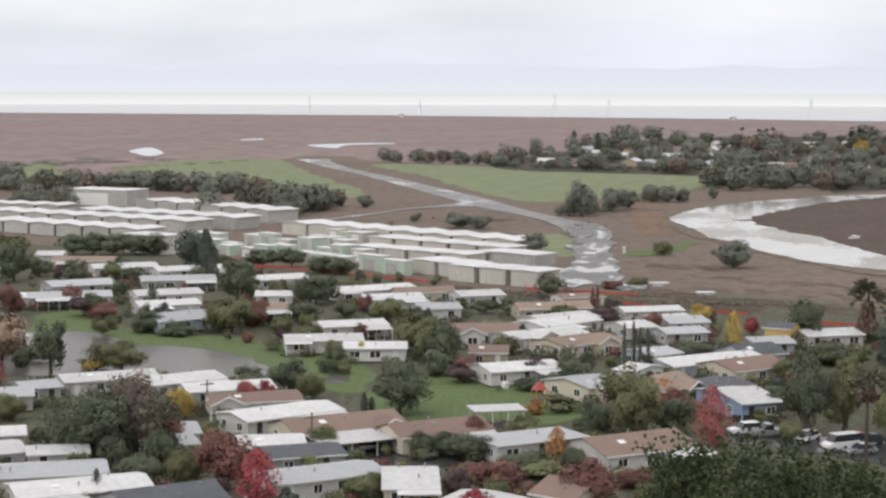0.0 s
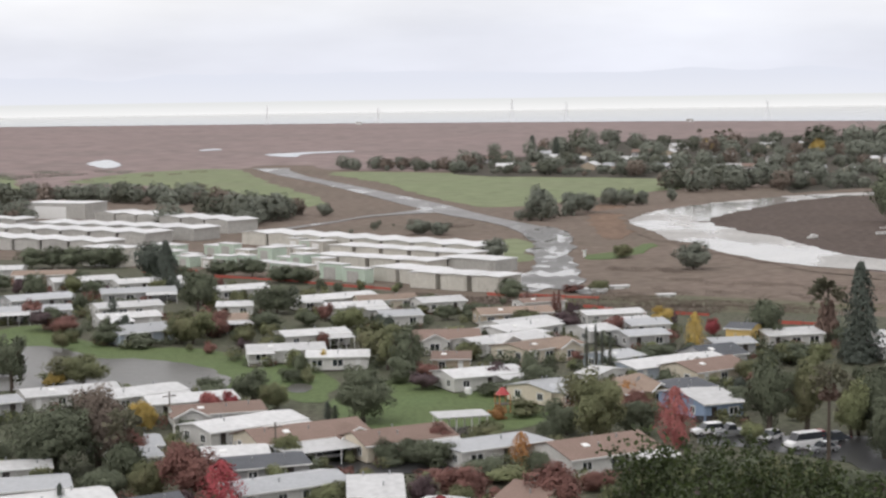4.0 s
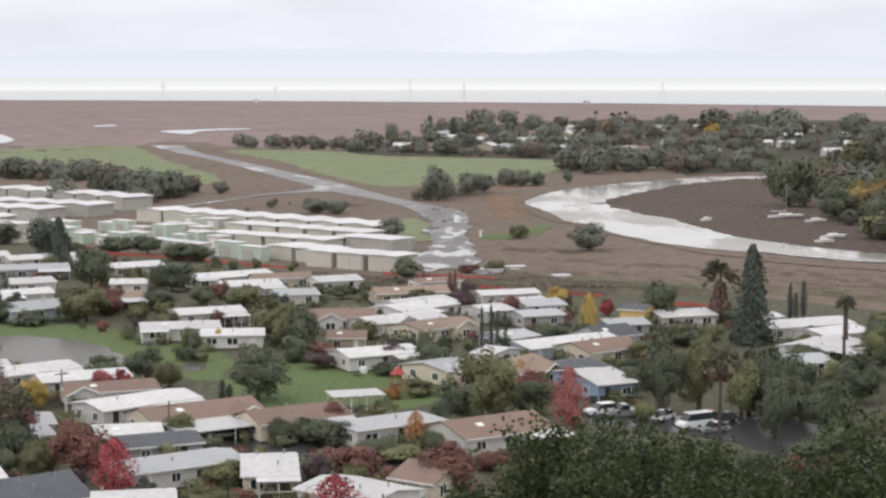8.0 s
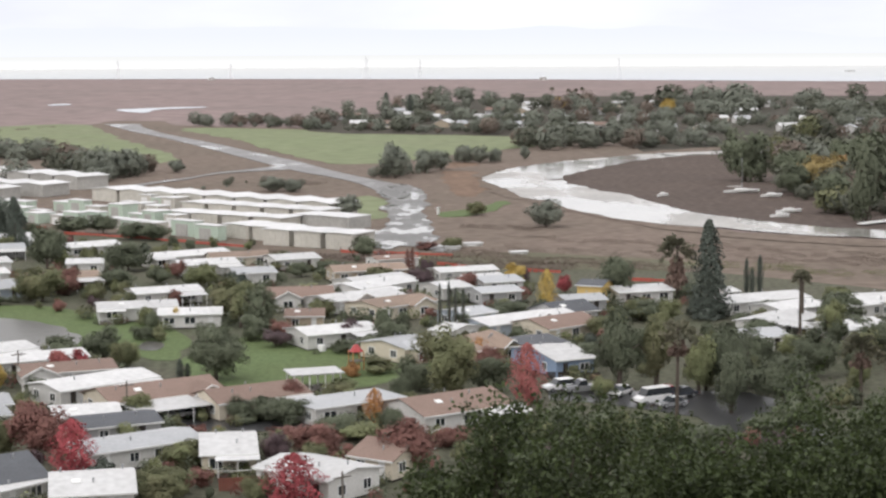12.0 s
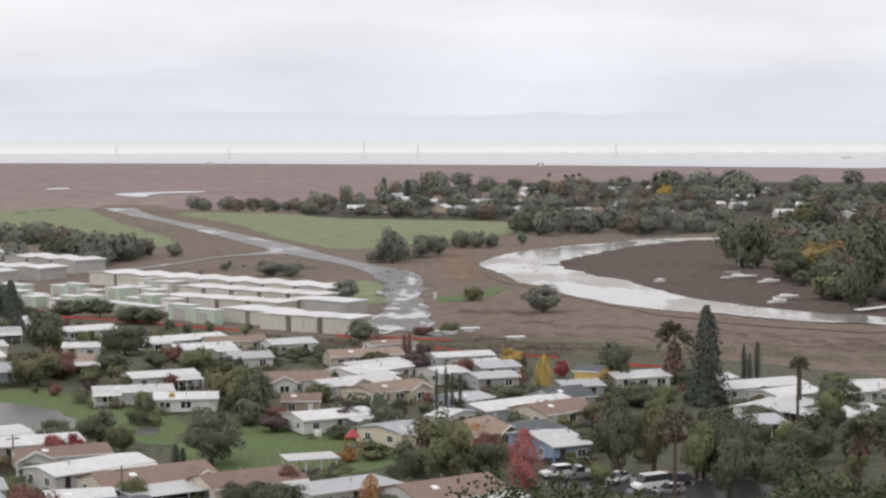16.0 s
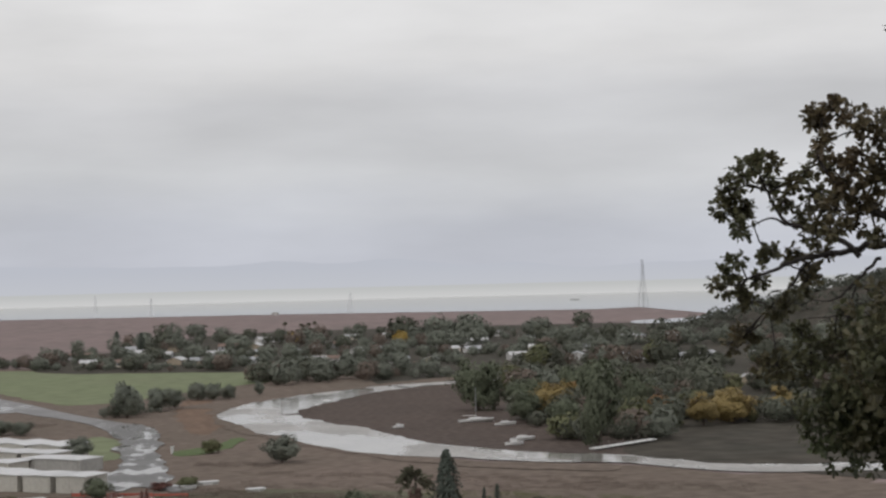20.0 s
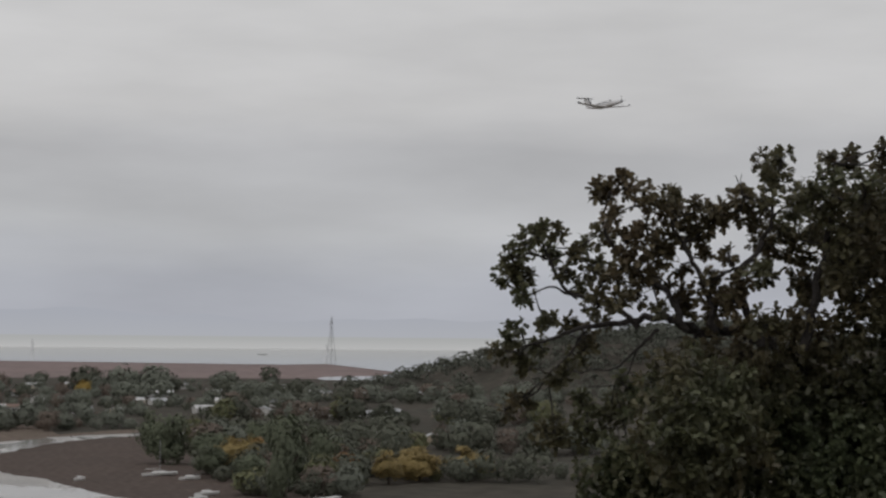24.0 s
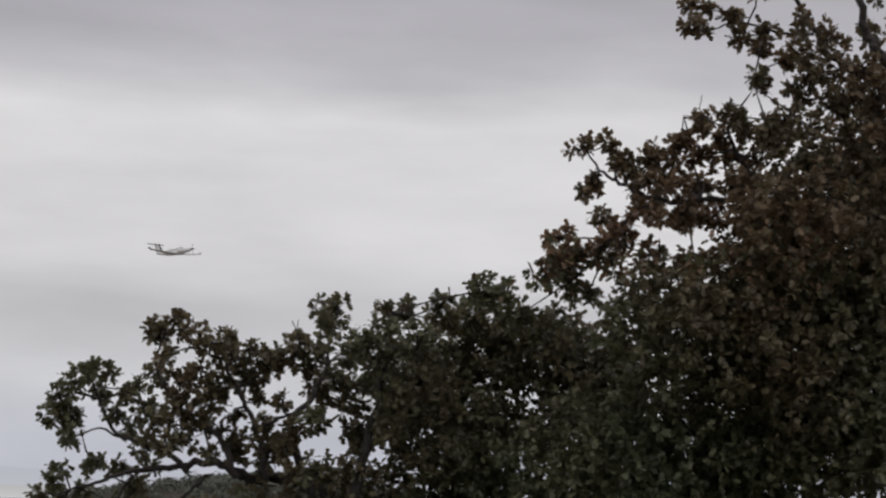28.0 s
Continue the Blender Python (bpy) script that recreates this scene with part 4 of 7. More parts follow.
def car(x, y, turn, paint="white", kind="suv", z=0.0):
    """A parked car with body, cabin glass, wheels, lights."""
    L, W, H = {"suv": (4.7, 1.9, 1.75), "sedan": (4.6, 1.8, 1.45), "van": (5.4, 2.0, 2.3), "pickup": (5.5, 1.95, 1.85), "truck": (6.5, 2.2, 2.9)}[kind]
    word = {"suv": "sport utility car", "sedan": "sedan car", "van": "passenger van", "pickup": "pickup truck", "truck": "box truck"}[kind]
    base = empty("car" if kind != "van" else "van", pose(x, y, z, 0, 0, turn), f"{paint} parked {word} on wet asphalt", "car", "parked cars")
    h = L / 2
    sill, belt = 0.32, H * 0.56
    prof = {"suv": [(-h, sill), (h, sill), (h, belt * 0.85), (h * 0.92, belt), (h * 0.45, belt * 1.05), (-h, belt * 1.08)],
            "sedan": [(-h, sill), (h, sill), (h, belt * 0.8), (h * 0.9, belt * 0.95), (h * 0.4, belt), (-h * 0.95, belt), (-h, belt * 0.9)],
            "van": [(-h, sill), (h, sill), (h, belt * 0.7), (h * 0.85, belt * 0.85), (h * 0.7, belt), (-h, belt)],
            "pickup": [(-h, sill), (h, sill), (h, belt * 0.9), (h * 0.9, belt), (h * 0.35, belt * 1.05), (-h, belt)],
            "truck": [(-h, sill), (h, sill), (h, belt * 0.5), (h * 0.9, belt * 0.7), (h * 0.6, belt * 0.75), (-h, belt * 0.75)]}[kind]
    bm = prism(prof, -W / 2, W / 2)
    bmesh.ops.bevel(bm, geom=bm.edges[:], offset=0.07, segments=2, affect="EDGES")
    body = part("body", bm, PAINTS[paint], base)
    c0, c1, c2, c3 = {"suv": (-0.96, -0.9, 0.12, 0.45), "sedan": (-0.78, -0.45, 0.08, 0.42), "van": (-0.98, -0.95, 0.48, 0.7), "pickup": (-0.28, -0.2, 0.12, 0.36), "truck": (0.3, 0.32, 0.5, 0.62)}[kind]
    bm = prism([(c0 * h, belt * 0.98), (c3 * h, belt * 0.98), (c2 * h, H - 0.04), (c1 * h, H - 0.04)], -W / 2 + 0.09, W / 2 - 0.09)
    part("cabin_glass", bm, GLASS, base)
    bm = box(c1 * h + 0.02, -W / 2 + 0.1, H - 0.05, c2 * h - 0.02, W / 2 - 0.1, H + 0.02, 0.03)
    if kind == "truck":
        add_box(bm, -h, -W / 2, belt * 0.7, h * 0.26, W / 2, H)
    part("roof", bm, PAINTS[paint], base)
    for sx in (-0.62, 0.62):
        for sy in (-1, 1):
            w = part("wheel", tube([(sx * h, sy * (W / 2 - 0.24), 0.33), (sx * h, sy * (W / 2 - 0.02), 0.33)], [0.33, 0.33], 16), RUBBER, base)
            part("rim", tube([(sx * h, sy * (W / 2 - 0.05), 0.33), (sx * h, sy * (W / 2 + 0.06), 0.33)], [0.2, 0.19], 12), STEEL, w)
    for sy in (-1, 1):
        part("headlight", box(h - 0.08, sy * W * 0.36 - 0.16, belt * 0.62, h + 0.02, sy * W * 0.36 + 0.16, belt * 0.75), TRIM, base)
        part("tail_light", box(-h - 0.02, sy * W * 0.4 - 0.12, belt * 0.7, -h + 0.06, sy * W * 0.4 + 0.12, belt * 0.95), PAINTS["red"], base)
    part("bumper", box(h - 0.05, -W * 0.46, sill, h + 0.09, W * 0.46, sill + 0.22, 0.04), DARK, base)
    return base


def pylon(x, y, height, spread=9.0, steel=None, stout=1.0, word="steel lattice power pylon standing in the marsh"):
    base = empty("power_pylon", pose(x, y, 0, 0, 0, 25), word, "pylon", "power pylons")
    s = spread
    steel = steel or PYLON
    for sx in (-1, 1):
        for sy in (-1, 1):
            part("leg", tube([(sx * s, sy * s, 0), (sx * s * 0.35, sy * s * 0.35, height * 0.6), (sx * s * 0.14, sy * s * 0.14, height)], [0.2 * stout, 0.16 * stout, 0.13 * stout], 4), steel, base)
    levels = [0.02, 0.2, 0.36, 0.5, 0.6, 0.7, 0.8, 0.9]
    for a, b in zip(levels, levels[1:]):
        ra, rb = (s * (1 - a * 1.08) if a < 0.6 else s * (0.35 - 0.525 * (a - 0.6)) for a in (a, b))
        for k in range(4):
            p = [(-1, -1), (1, -1), (1, 1), (-1, 1)][k]
            q = [(-1, -1), (1, -1), (1, 1), (-1, 1)][(k + 1) % 4]
            for u, v in ((p, q), (q, p)):
                part("brace", tube([(u[0] * ra, u[1] * ra, a * height), (v[0] * rb, v[1] * rb, b * height)], [0.07 * stout, 0.07 * stout], 3), steel, base)
    for z, w in ((0.72, 9.0), (0.82, 8.0), (0.92, 7.0)):
        part("cross_arm", prism([(-w, z * height), (0, z * height - 0.12), (w, z * height), (0, z * height + 0.25)], -0.2, 0.2), steel, base)
    return base


def utility_pole(x, y, h):
    base = empty("utility_pole", pose(x, y, 0, 0, 0, 30), "weathered wooden utility pole with a cross arm", "pole", "utility poles")
    part("pole", tube([(0, 0, 0), (0, 0, h)], [0.16, 0.11], 8), POLEWOOD, base)
    part("cross_arm", box(-1.1, -0.06, h - 0.7, 1.1, 0.06, h - 0.56), POLEWOOD, base)
    for u in (-0.95, -0.4, 0.4, 0.95):
        part("insulator", tube([(u, 0, h - 0.56), (u, 0, h - 0.38)], [0.05, 0.04], 6), TRIM, base)
    return base


# ---- far woods, houses, small works ----


def belt(x0, y0, x1, y1, depth, n, h0, h1, seed, leaf="far", word="distant trees along the marsh plain, grey green with painted haze"):
    """A row or belt of far trees between two places, of uneven height; a grove mixes several kinds."""
    rng = random.Random(seed)
    d = Vector((x1 - x0, y1 - y0))
    side = Vector((-d.y, d.x)).normalized()
    low = "brush" in word
    # the far kind carries haze in its leaf colour
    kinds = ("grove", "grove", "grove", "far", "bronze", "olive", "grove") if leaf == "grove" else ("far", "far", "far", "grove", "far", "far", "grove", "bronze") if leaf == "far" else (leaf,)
    spots = {}
    for k in range(n):
        p = Vector((x0, y0)) + d * ((k + rng.uniform(-0.6, 0.6)) / max(1, n - 1)) + side * depth * rng.uniform(0, 1)
        h = rng.uniform(h0, h1) * 0.55 if low else h0 * 0.6 + (h1 * 1.2 - h0 * 0.6) * rng.random() ** 1.6
        spots.setdefault(rng.choice(kinds), []).append((p.x, p.y, h, h * (rng.uniform(3.5, 8.0) if low else rng.uniform(0.45, 0.8))))
    for kind, places in spots.items():
        text = word if len(kinds) == 1 else {"grove": "dark green", "far": "grey green", "bronze": "bronze brown", "olive": "olive green"}[kind] + " trees in a far wood on the plain"
        woods("brush" if low else "wood", places, text, seed, kind, 240 if low else 500 if leaf == "grove" else 460, 0.22 if low else 0.62 if leaf == "grove" else 0.75)


COTTAGE = {}


def cottage(x, y, turn, L, W, he, wall, roof):
    """A small far house: walls with gables, two roof slopes, windows."""
    base = empty("house", pose(x, y, 0, 0, 0, turn), f"distant {wall} house with a {roof} roof among trees", "house", "houses across the creek")
    rise = 0.2 * W
    key = (L, W, he)
    if key not in COTTAGE:
        bm = prism([(-W / 2, 0), (W / 2, 0), (W / 2, he), (0, he + rise), (-W / 2, he)], -L / 2, L / 2, "x")
        w = bpy.data.meshes.new("wall")
        bm.to_mesh(w)
        bm.free()
        bm = bmesh.new()
        gable_roof(bm, L, W, he + 0.03, rise, 0.5, 0.2)
        r = bpy.data.meshes.new("roof")
        bm.to_mesh(r)
        bm.free()
        COTTAGE[key] = (w, r)
    w, r = (me.copy() for me in COTTAGE[key])
    w.materials.append(WALLS[wall])
    r.materials.append(ROOFS[roof])
    share("wall", w, base, Matrix.Identity(4))
    share("roof", r, base, Matrix.Identity(4))
    for u in (-0.3, 0.05, 0.32):
        window(base, u * L, -W / 2, he * 0.55, 1.6, 1.3, 0)
    return base


def suburb(x0, y0, x1, y1, n, seed):
    """Houses scattered along a far street."""
    rng = random.Random(seed)
    for k in range(n):
        f = (k + rng.uniform(0.1, 0.9)) / n
        cottage(x0 + (x1 - x0) * f, y0 + (y1 - y0) * f + rng.uniform(-18, 18), rng.choice((-20, 0, 15, 70)), rng.choice((11, 14, 17)), rng.choice((7, 9)), rng.choice((2.8, 3.2)),
                rng.choice(("white", "cream", "grey", "white", "tan")), rng.choice(("white", "grey", "white", "white", "grey", "brown")))


def hill(x, y, rx, ry, h, turn):
    """A wooded hill: an uneven mound with a coat of tree crowns."""
    bm = bmesh.new()
    n, m = 40, 16
    rows = []
    c, s = math.cos(radians(turn)), math.sin(radians(turn))
    spots = []
    for j in range(m + 1):
        q = j / m
        row = []
        for k in range(n):
            a = 2 * math.pi * k / n
            u, v = rx * q * math.cos(a), ry * q * math.sin(a)
            z = h * (1 - q * q) ** 1.2 * (1 + 0.25 * noise.noise((u * 0.006, v * 0.006, 4))) - 0.5
            p = (x + u * c - v * s, y + u * s + v * c, z)
            row.append(bm.verts.new(p))
            spots.append(p)
        rows.append(row)
    for r, t in zip(rows, rows[1:]):
        for k in range(n):
            bm.faces.new((r[k], t[k], t[(k + 1) % n], r[(k + 1) % n]))
    bmesh.ops.remove_doubles(bm, verts=bm.verts[:], dist=0.01)
    bmesh.ops.recalc_face_normals(bm, faces=bm.faces[:])
    tagged(part("hill", bm, SCRUB), "distant wooded hill above the creek houses", "hill", "", "structure")
    rng = np.random.default_rng(8)
    pts, nn, ss = [], [], []
    for px, py, pz in spots:
        for _ in range(2):
            cx, cy, r = px + rng.normal() * 12, py + rng.normal() * 12, rng.uniform(5, 10)
            d = rng.normal(size=(45, 3))
            d /= np.linalg.norm(d, axis=1, keepdims=True)
            d[:, 2] = np.abs(d[:, 2])
            pts.append(d * r * rng.uniform(0.92, 1.06, (45, 1)) + (cx, cy, pz))
            nn.append(d + rng.normal(size=d.shape) * 0.2)
            ss.append(rng.uniform(0.12, 0.24, 45) * r)
    me = quads_mesh("hill_wood", np.concatenate(pts), np.concatenate(nn), np.concatenate(ss), LEAVES["hillwood"], 3)
    tagged(new("hill_wood", me), "oak woods covering the far hill", "woods", "", "stuff")


def net_fence(x0, y0, x1, y1, h=1.0):
    """Red plastic netting between posts."""
    L = math.hypot(x1 - x0, y1 - y0)
    base = empty("netting_fence", pose(x0, y0, 0, 0, 0, math.degrees(math.atan2(y1 - y0, x1 - x0))), "orange red plastic netting fence behind the homes", "fence", "netting fences")
    n = max(2, int(L / 6))
    for k in range(n):
        a, b = L * k / n, L * (k + 1) / n
        part("netting", box(a + 0.05, -0.02, 0.25 + 0.1 * (k % 2), b - 0.05, 0.02, h - 0.12 * ((k * 7) % 3)), REDFENCE, base)
    for k in range(n + 1):
        share("post", unit_mesh("net_post", lambda: box(-0.05, -0.05, 0, 0.05, 0.05, 1.8), POLEWOOD), base, Matrix.Translation((L * k / n, 0.08, 0)))
    return base


def board_fence(x0, y0, x1, y1, h=1.7, mat=None, word="red brown wooden board fence in a garden"):
    L = math.hypot(x1 - x0, y1 - y0)
    base = empty("board_fence", pose(x0, y0, 0, 0, 0, math.degrees(math.atan2(y1 - y0, x1 - x0))), word, "fence")
    n = int(L / 0.32)
    for k in range(n):
        share("board", unit_mesh("fence_board" + word[:4], lambda: box(0.01, -0.03, 0.05, 0.29, 0.03, h), mat or REDWOOD), base, Matrix.Translation((k * 0.32, 0.03 * (k % 2), 0)))
    part("rail", box(0, 0.07, h * 0.7, L, 0.13, h * 0.7 + 0.1), mat or REDWOOD, base)
    return base


def gazebo(x, y, turn, L, W, h):
    base = empty("pavilion", pose(x, y, 0, 0, 0, turn), "open white pavilion with a flat roof on posts", "pavilion")
    part("roof", box(-L / 2 - 0.5, -W / 2 - 0.5, h, L / 2 + 0.5, W / 2 + 0.5, h + 0.22, 0.05), WHITE, base)
    for u in (-L / 2, -L / 6, L / 6, L / 2):
        for v in (-W / 2, W / 2):
            part("post", box(u - 0.09, v - 0.09, 0, u + 0.09, v + 0.09, h), TRIM, base)
    part("floor_slab", box(-L / 2 - 0.3, -W / 2 - 0.3, 0, L / 2 + 0.3, W / 2 + 0.3, 0.25), POLEWOOD, base)
    for v in (-0.25, 0.25):
        part("table", box(v * L - 0.9, -0.4, 0.7, v * L + 0.9, 0.4, 0.78), POLEWOOD, base)
    return base


def play_tower(x, y):
    base = empty("play_structure", pose(x, y, 0.15, 0, 0, 20), "red roofed playground tower with an orange slide", "play structure")
    for u in (-0.9, 0.9):
        for v in (-0.9, 0.9):
            part("post", box(u - 0.08, v - 0.08, 0, u + 0.08, v + 0.08, 2.9), LEAVES["orange"], base)
    bm = bmesh.new()
    bmesh.ops.create_cone(bm, cap_ends=True, segments=8, radius1=1.25, radius2=0.3, depth=1.1, matrix=Matrix.Translation((0, 0, 3.4)))
    part("roof", bm, PAINTS["red"], base, "bright red pyramid roof")
    part("deck", box(-1, -1, 1.3, 1, 1, 1.42), POLEWOOD, base)
    part("slide", prism([(1.0, 1.35), (3.4, 0.25), (3.4, 0.35), (1.0, 1.5)], -0.4, 0.4), LEAVES["orange"], base, "orange plastic slide")
    return base


def water_tank(x, y, r):
    base = empty("water_tank", pose(x, y, 0.15), "small white round tank beside the lawn hedge", "tank")
    bm = tube([(0, 0, 0), (0, 0, r * 1.1), (0, 0, r * 1.5), (0, 0, r * 1.7)], [r, r, r * 0.7, r * 0.25], 16)
    part("shell", bm, TRIM, base)
    part("lid", tube([(0, 0, r * 1.7), (0, 0, r * 1.8)], [r * 0.28, r * 0.25], 10), STEEL, base)
    return base


def boat(x, y, turn, L, mast=0.0):
    base = empty("sailboat" if mast else "boat", pose(x, y, 0.3, 0, 0, turn), "white sailboat moored on the mud" if mast else "small white boat lying on the mud", "boat", "boats on the creek")
    w = L * 0.28
    bm = bmesh.new()
    rows = []
    for k in range(9):
        q = k / 8
        half = w / 2 * math.sin(math.pi * (0.12 + 0.88 * (1 - q)) ** 0.7) if q < 1 else 0.02
        u = -L / 2 + L * q
        rows.append([bm.verts.new(p) for p in ((u, -half, 0.9 + 0.25 * q * q), (u, -half * 0.6, 0.15), (u, half * 0.6, 0.15), (u, half, 0.9 + 0.25 * q * q))])
    for r, s in zip(rows, rows[1:]):
        for k in range(4):
            bm.faces.new((r[k], s[k], s[(k + 1) % 4], r[(k + 1) % 4]))
    bm.faces.new(rows[0])
    bm.faces.new(rows[-1][::-1])
    bmesh.ops.recalc_face_normals(bm, faces=bm.faces[:])
    part("hull", bm, TRIM, base)
    part("cabin", box(-L * 0.18, -w * 0.28, 0.85, L * 0.15, w * 0.28, 1.5, 0.1), TRIM, base)
    if mast:
        part("mast", tube([(0, 0, 1.2), (0, 0, mast)], [0.12, 0.08], 6), STEEL, base)
        part("boom", tube([(0, 0, 2.2), (-L * 0.4, 0, 2.3)], [0.1, 0.1], 6), TRIM, base)
    return base


def jetty(x0, y0, x1, y1):
    L = math.hypot(x1 - x0, y1 - y0)
    base = empty("jetty", pose(x0, y0, 0, 0, 0, math.degrees(math.atan2(y1 - y0, x1 - x0))), "long pale floating jetty on the mud bank", "jetty")
    n = max(3, int(L / 4))
    for k in range(n):
        part("deck", box(L * k / n + 0.05, -1.2, 0.7, L * (k + 1) / n - 0.05, 1.2, 1.0), TRIM, base)
        part("pile", tube([(L * (k + 0.5) / n, 1.3, 0), (L * (k + 0.5) / n, 1.3, 2.2)], [0.16, 0.16], 6), POLEWOOD, base)
    return base


def ring_body(stations, sides=14, squash=0.94):
    """A round body through stations of (place, radius, height of the middle)."""
    bm = bmesh.new()
    rows = [[bm.verts.new((u, r * squash * math.cos(2 * math.pi * k / sides), zc + r * math.sin(2 * math.pi * k / sides))) for k in range(sides)] for u, r, zc in stations]
    for r, s in zip(rows, rows[1:]):
        for k in range(sides):
            bm.faces.new((r[k], s[k], s[(k + 1) % sides], r[(k + 1) % sides])).smooth = True
    bm.faces.new(rows[0])
    bm.faces.new(rows[-1][::-1])
    bmesh.ops.recalc_face_normals(bm, faces=bm.faces[:])
    return bm


def wing_panel(root, tip, chord0, chord1, thick):
    """A tapered wing from a root to a tip leading edge, with a thick front and a sharp back."""
    bm = bmesh.new()
    rows = []
    for (x, y, z), c in ((root, chord0), (tip, chord1)):
        t = thick * c
        rows.append([bm.verts.new((x - c * u, y, z + t * w)) for u, w in ((0.0, 0.0), (0.12, 0.55), (0.4, 0.7), (1.0, 0.05), (0.5, -0.3), (0.12, -0.4))])
    n = len(rows[0])
    for k in range(n):
        bm.faces.new((rows[0][k], rows[1][k], rows[1][(k + 1) % n], rows[0][(k + 1) % n]))
    bm.faces.new(rows[0])
    bm.faces.new(rows[1][::-1])
    bmesh.ops.recalc_face_normals(bm, faces=bm.faces[:])
    return bm


def small_plane(x, y, z, turn, bank, climb):
    """A single-engined propeller aircraft with a low wing and a T-tail."""
    base = empty("light_aircraft", pose(x, y, z, bank, climb, turn), "white propeller aircraft with a T-tail flying below cloud", "aircraft")
    paint = PAINTS["white"]
    part("fuselage", ring_body([(-7.0, 0.12, 0.62), (-5.6, 0.34, 0.5), (-3.6, 0.62, 0.3), (-1.6, 0.84, 0.14), (0.4, 0.9, 0.1), (2.4, 0.88, 0.08), (3.4, 0.76, -0.02), (4.4, 0.6, -0.12), (5.8, 0.46, -0.16), (6.5, 0.34, -0.16)]), paint, base)
    part("cockpit_glass", prism([(2.5, 0.62), (3.6, 0.36), (3.2, 0.66), (2.6, 0.9)], -0.56, 0.56), GLASS, base)
    for s in (-1, 1):
        for k in range(5):
            part("window", box(1.6 - k * 0.85, min(s * 0.76, s * 0.86), 0.34, 2.0 - k * 0.85, max(s * 0.76, s * 0.86), 0.68, 0.03), GLASS, base)
        part("wing", wing_panel((1.5, s * 0.3, -0.62), (0.75, s * 8.1, 0.12), 2.5, 1.15, 0.13), paint, base)
        part("wing_tip", wing_panel((0.75, s * 8.1, 0.12), (0.2, s * 8.4, 0.6), 1.1, 0.5, 0.1), PAINTS["dark"], base, "dark upturned wing tip")
        part("tailplane", wing_panel((-6.5, s * 0.05, 3.06), (-6.85, s * 2.6, 3.06), 1.25, 0.8, 0.1), PAINTS["dark"], base, "dark tailplane on top of the fin")
        part("exhaust", tube([(5.5, s * 0.42, -0.35), (5.0, s * 0.62, -0.45)], [0.1, 0.1], 8), STEEL, base)
    part("fin", prism([(-4.9, 0.72), (-6.9, 0.6), (-7.5, 3.0), (-6.2, 3.05)], -0.1, 0.1), paint, base)
    part("fin_stripe", prism([(-4.4, 0.7), (-4.9, 0.74), (-6.2, 3.0), (-5.9, 3.0)], -0.11, 0.11), PAINTS["dark"], base, "dark leading edge of the fin")
    part("spinner", ring_body([(6.5, 0.3, -0.16), (6.9, 0.22, -0.16), (7.2, 0.04, -0.16)], 10, 1.0), STEEL, base)
    for k in range(4):
        a = 0.1 + k * math.pi / 2
        c, e = math.cos(a), math.sin(a)
        part("propeller_blade", tube([(6.75, 0.2 * c, -0.16 + 0.2 * e), (6.75, 1.3 * c, -0.16 + 1.3 * e)], [0.05, 0.03], 4), DARK, base)
    return base


# ---- the oak beside the viewer ----
BOUGHS = []
OAK_LIMBS = []


def bough(x, y, z, r, fill=1.0):
    BOUGHS.append((Vector((x, y, z)), r, fill))


def limb(r0, r1, *points):
    """A main limb from its thick end to its tip."""
    OAK_LIMBS.append(([Vector(p) for p in points], r0, r1))


def lobed_leaf():
    """The outline of an oak leaf, 1 long, stalk at the origin."""
    half = [(0.34, 0.27), (0.54, 0.17), (0.77, 0.30)]
    return [(u, v, -0.12 * u * u + 0.25 * abs(v)) for u, v in [(0.0, 0.0)] + half + [(1.0, 0.0)] + [(u, -v) for u, v in half[::-1]]]


OAKLEAF = leafy(material("oak_leaf", (0.102, 0.120, 0.066), 0.45, 0.42, 3.0, 0.42, 0.0, tint=(0.142, 0.100, 0.062), island=0.45, spec=0.45), 0.42)
RUSSETLEAF = leafy(material("russet_oak_leaf", (0.185, 0.116, 0.072), 0.5, 0.42, 3.0, 0.6, 0.0, tint=(0.095, 0.100, 0.060), island=0.45, spec=0.4), 0.4)


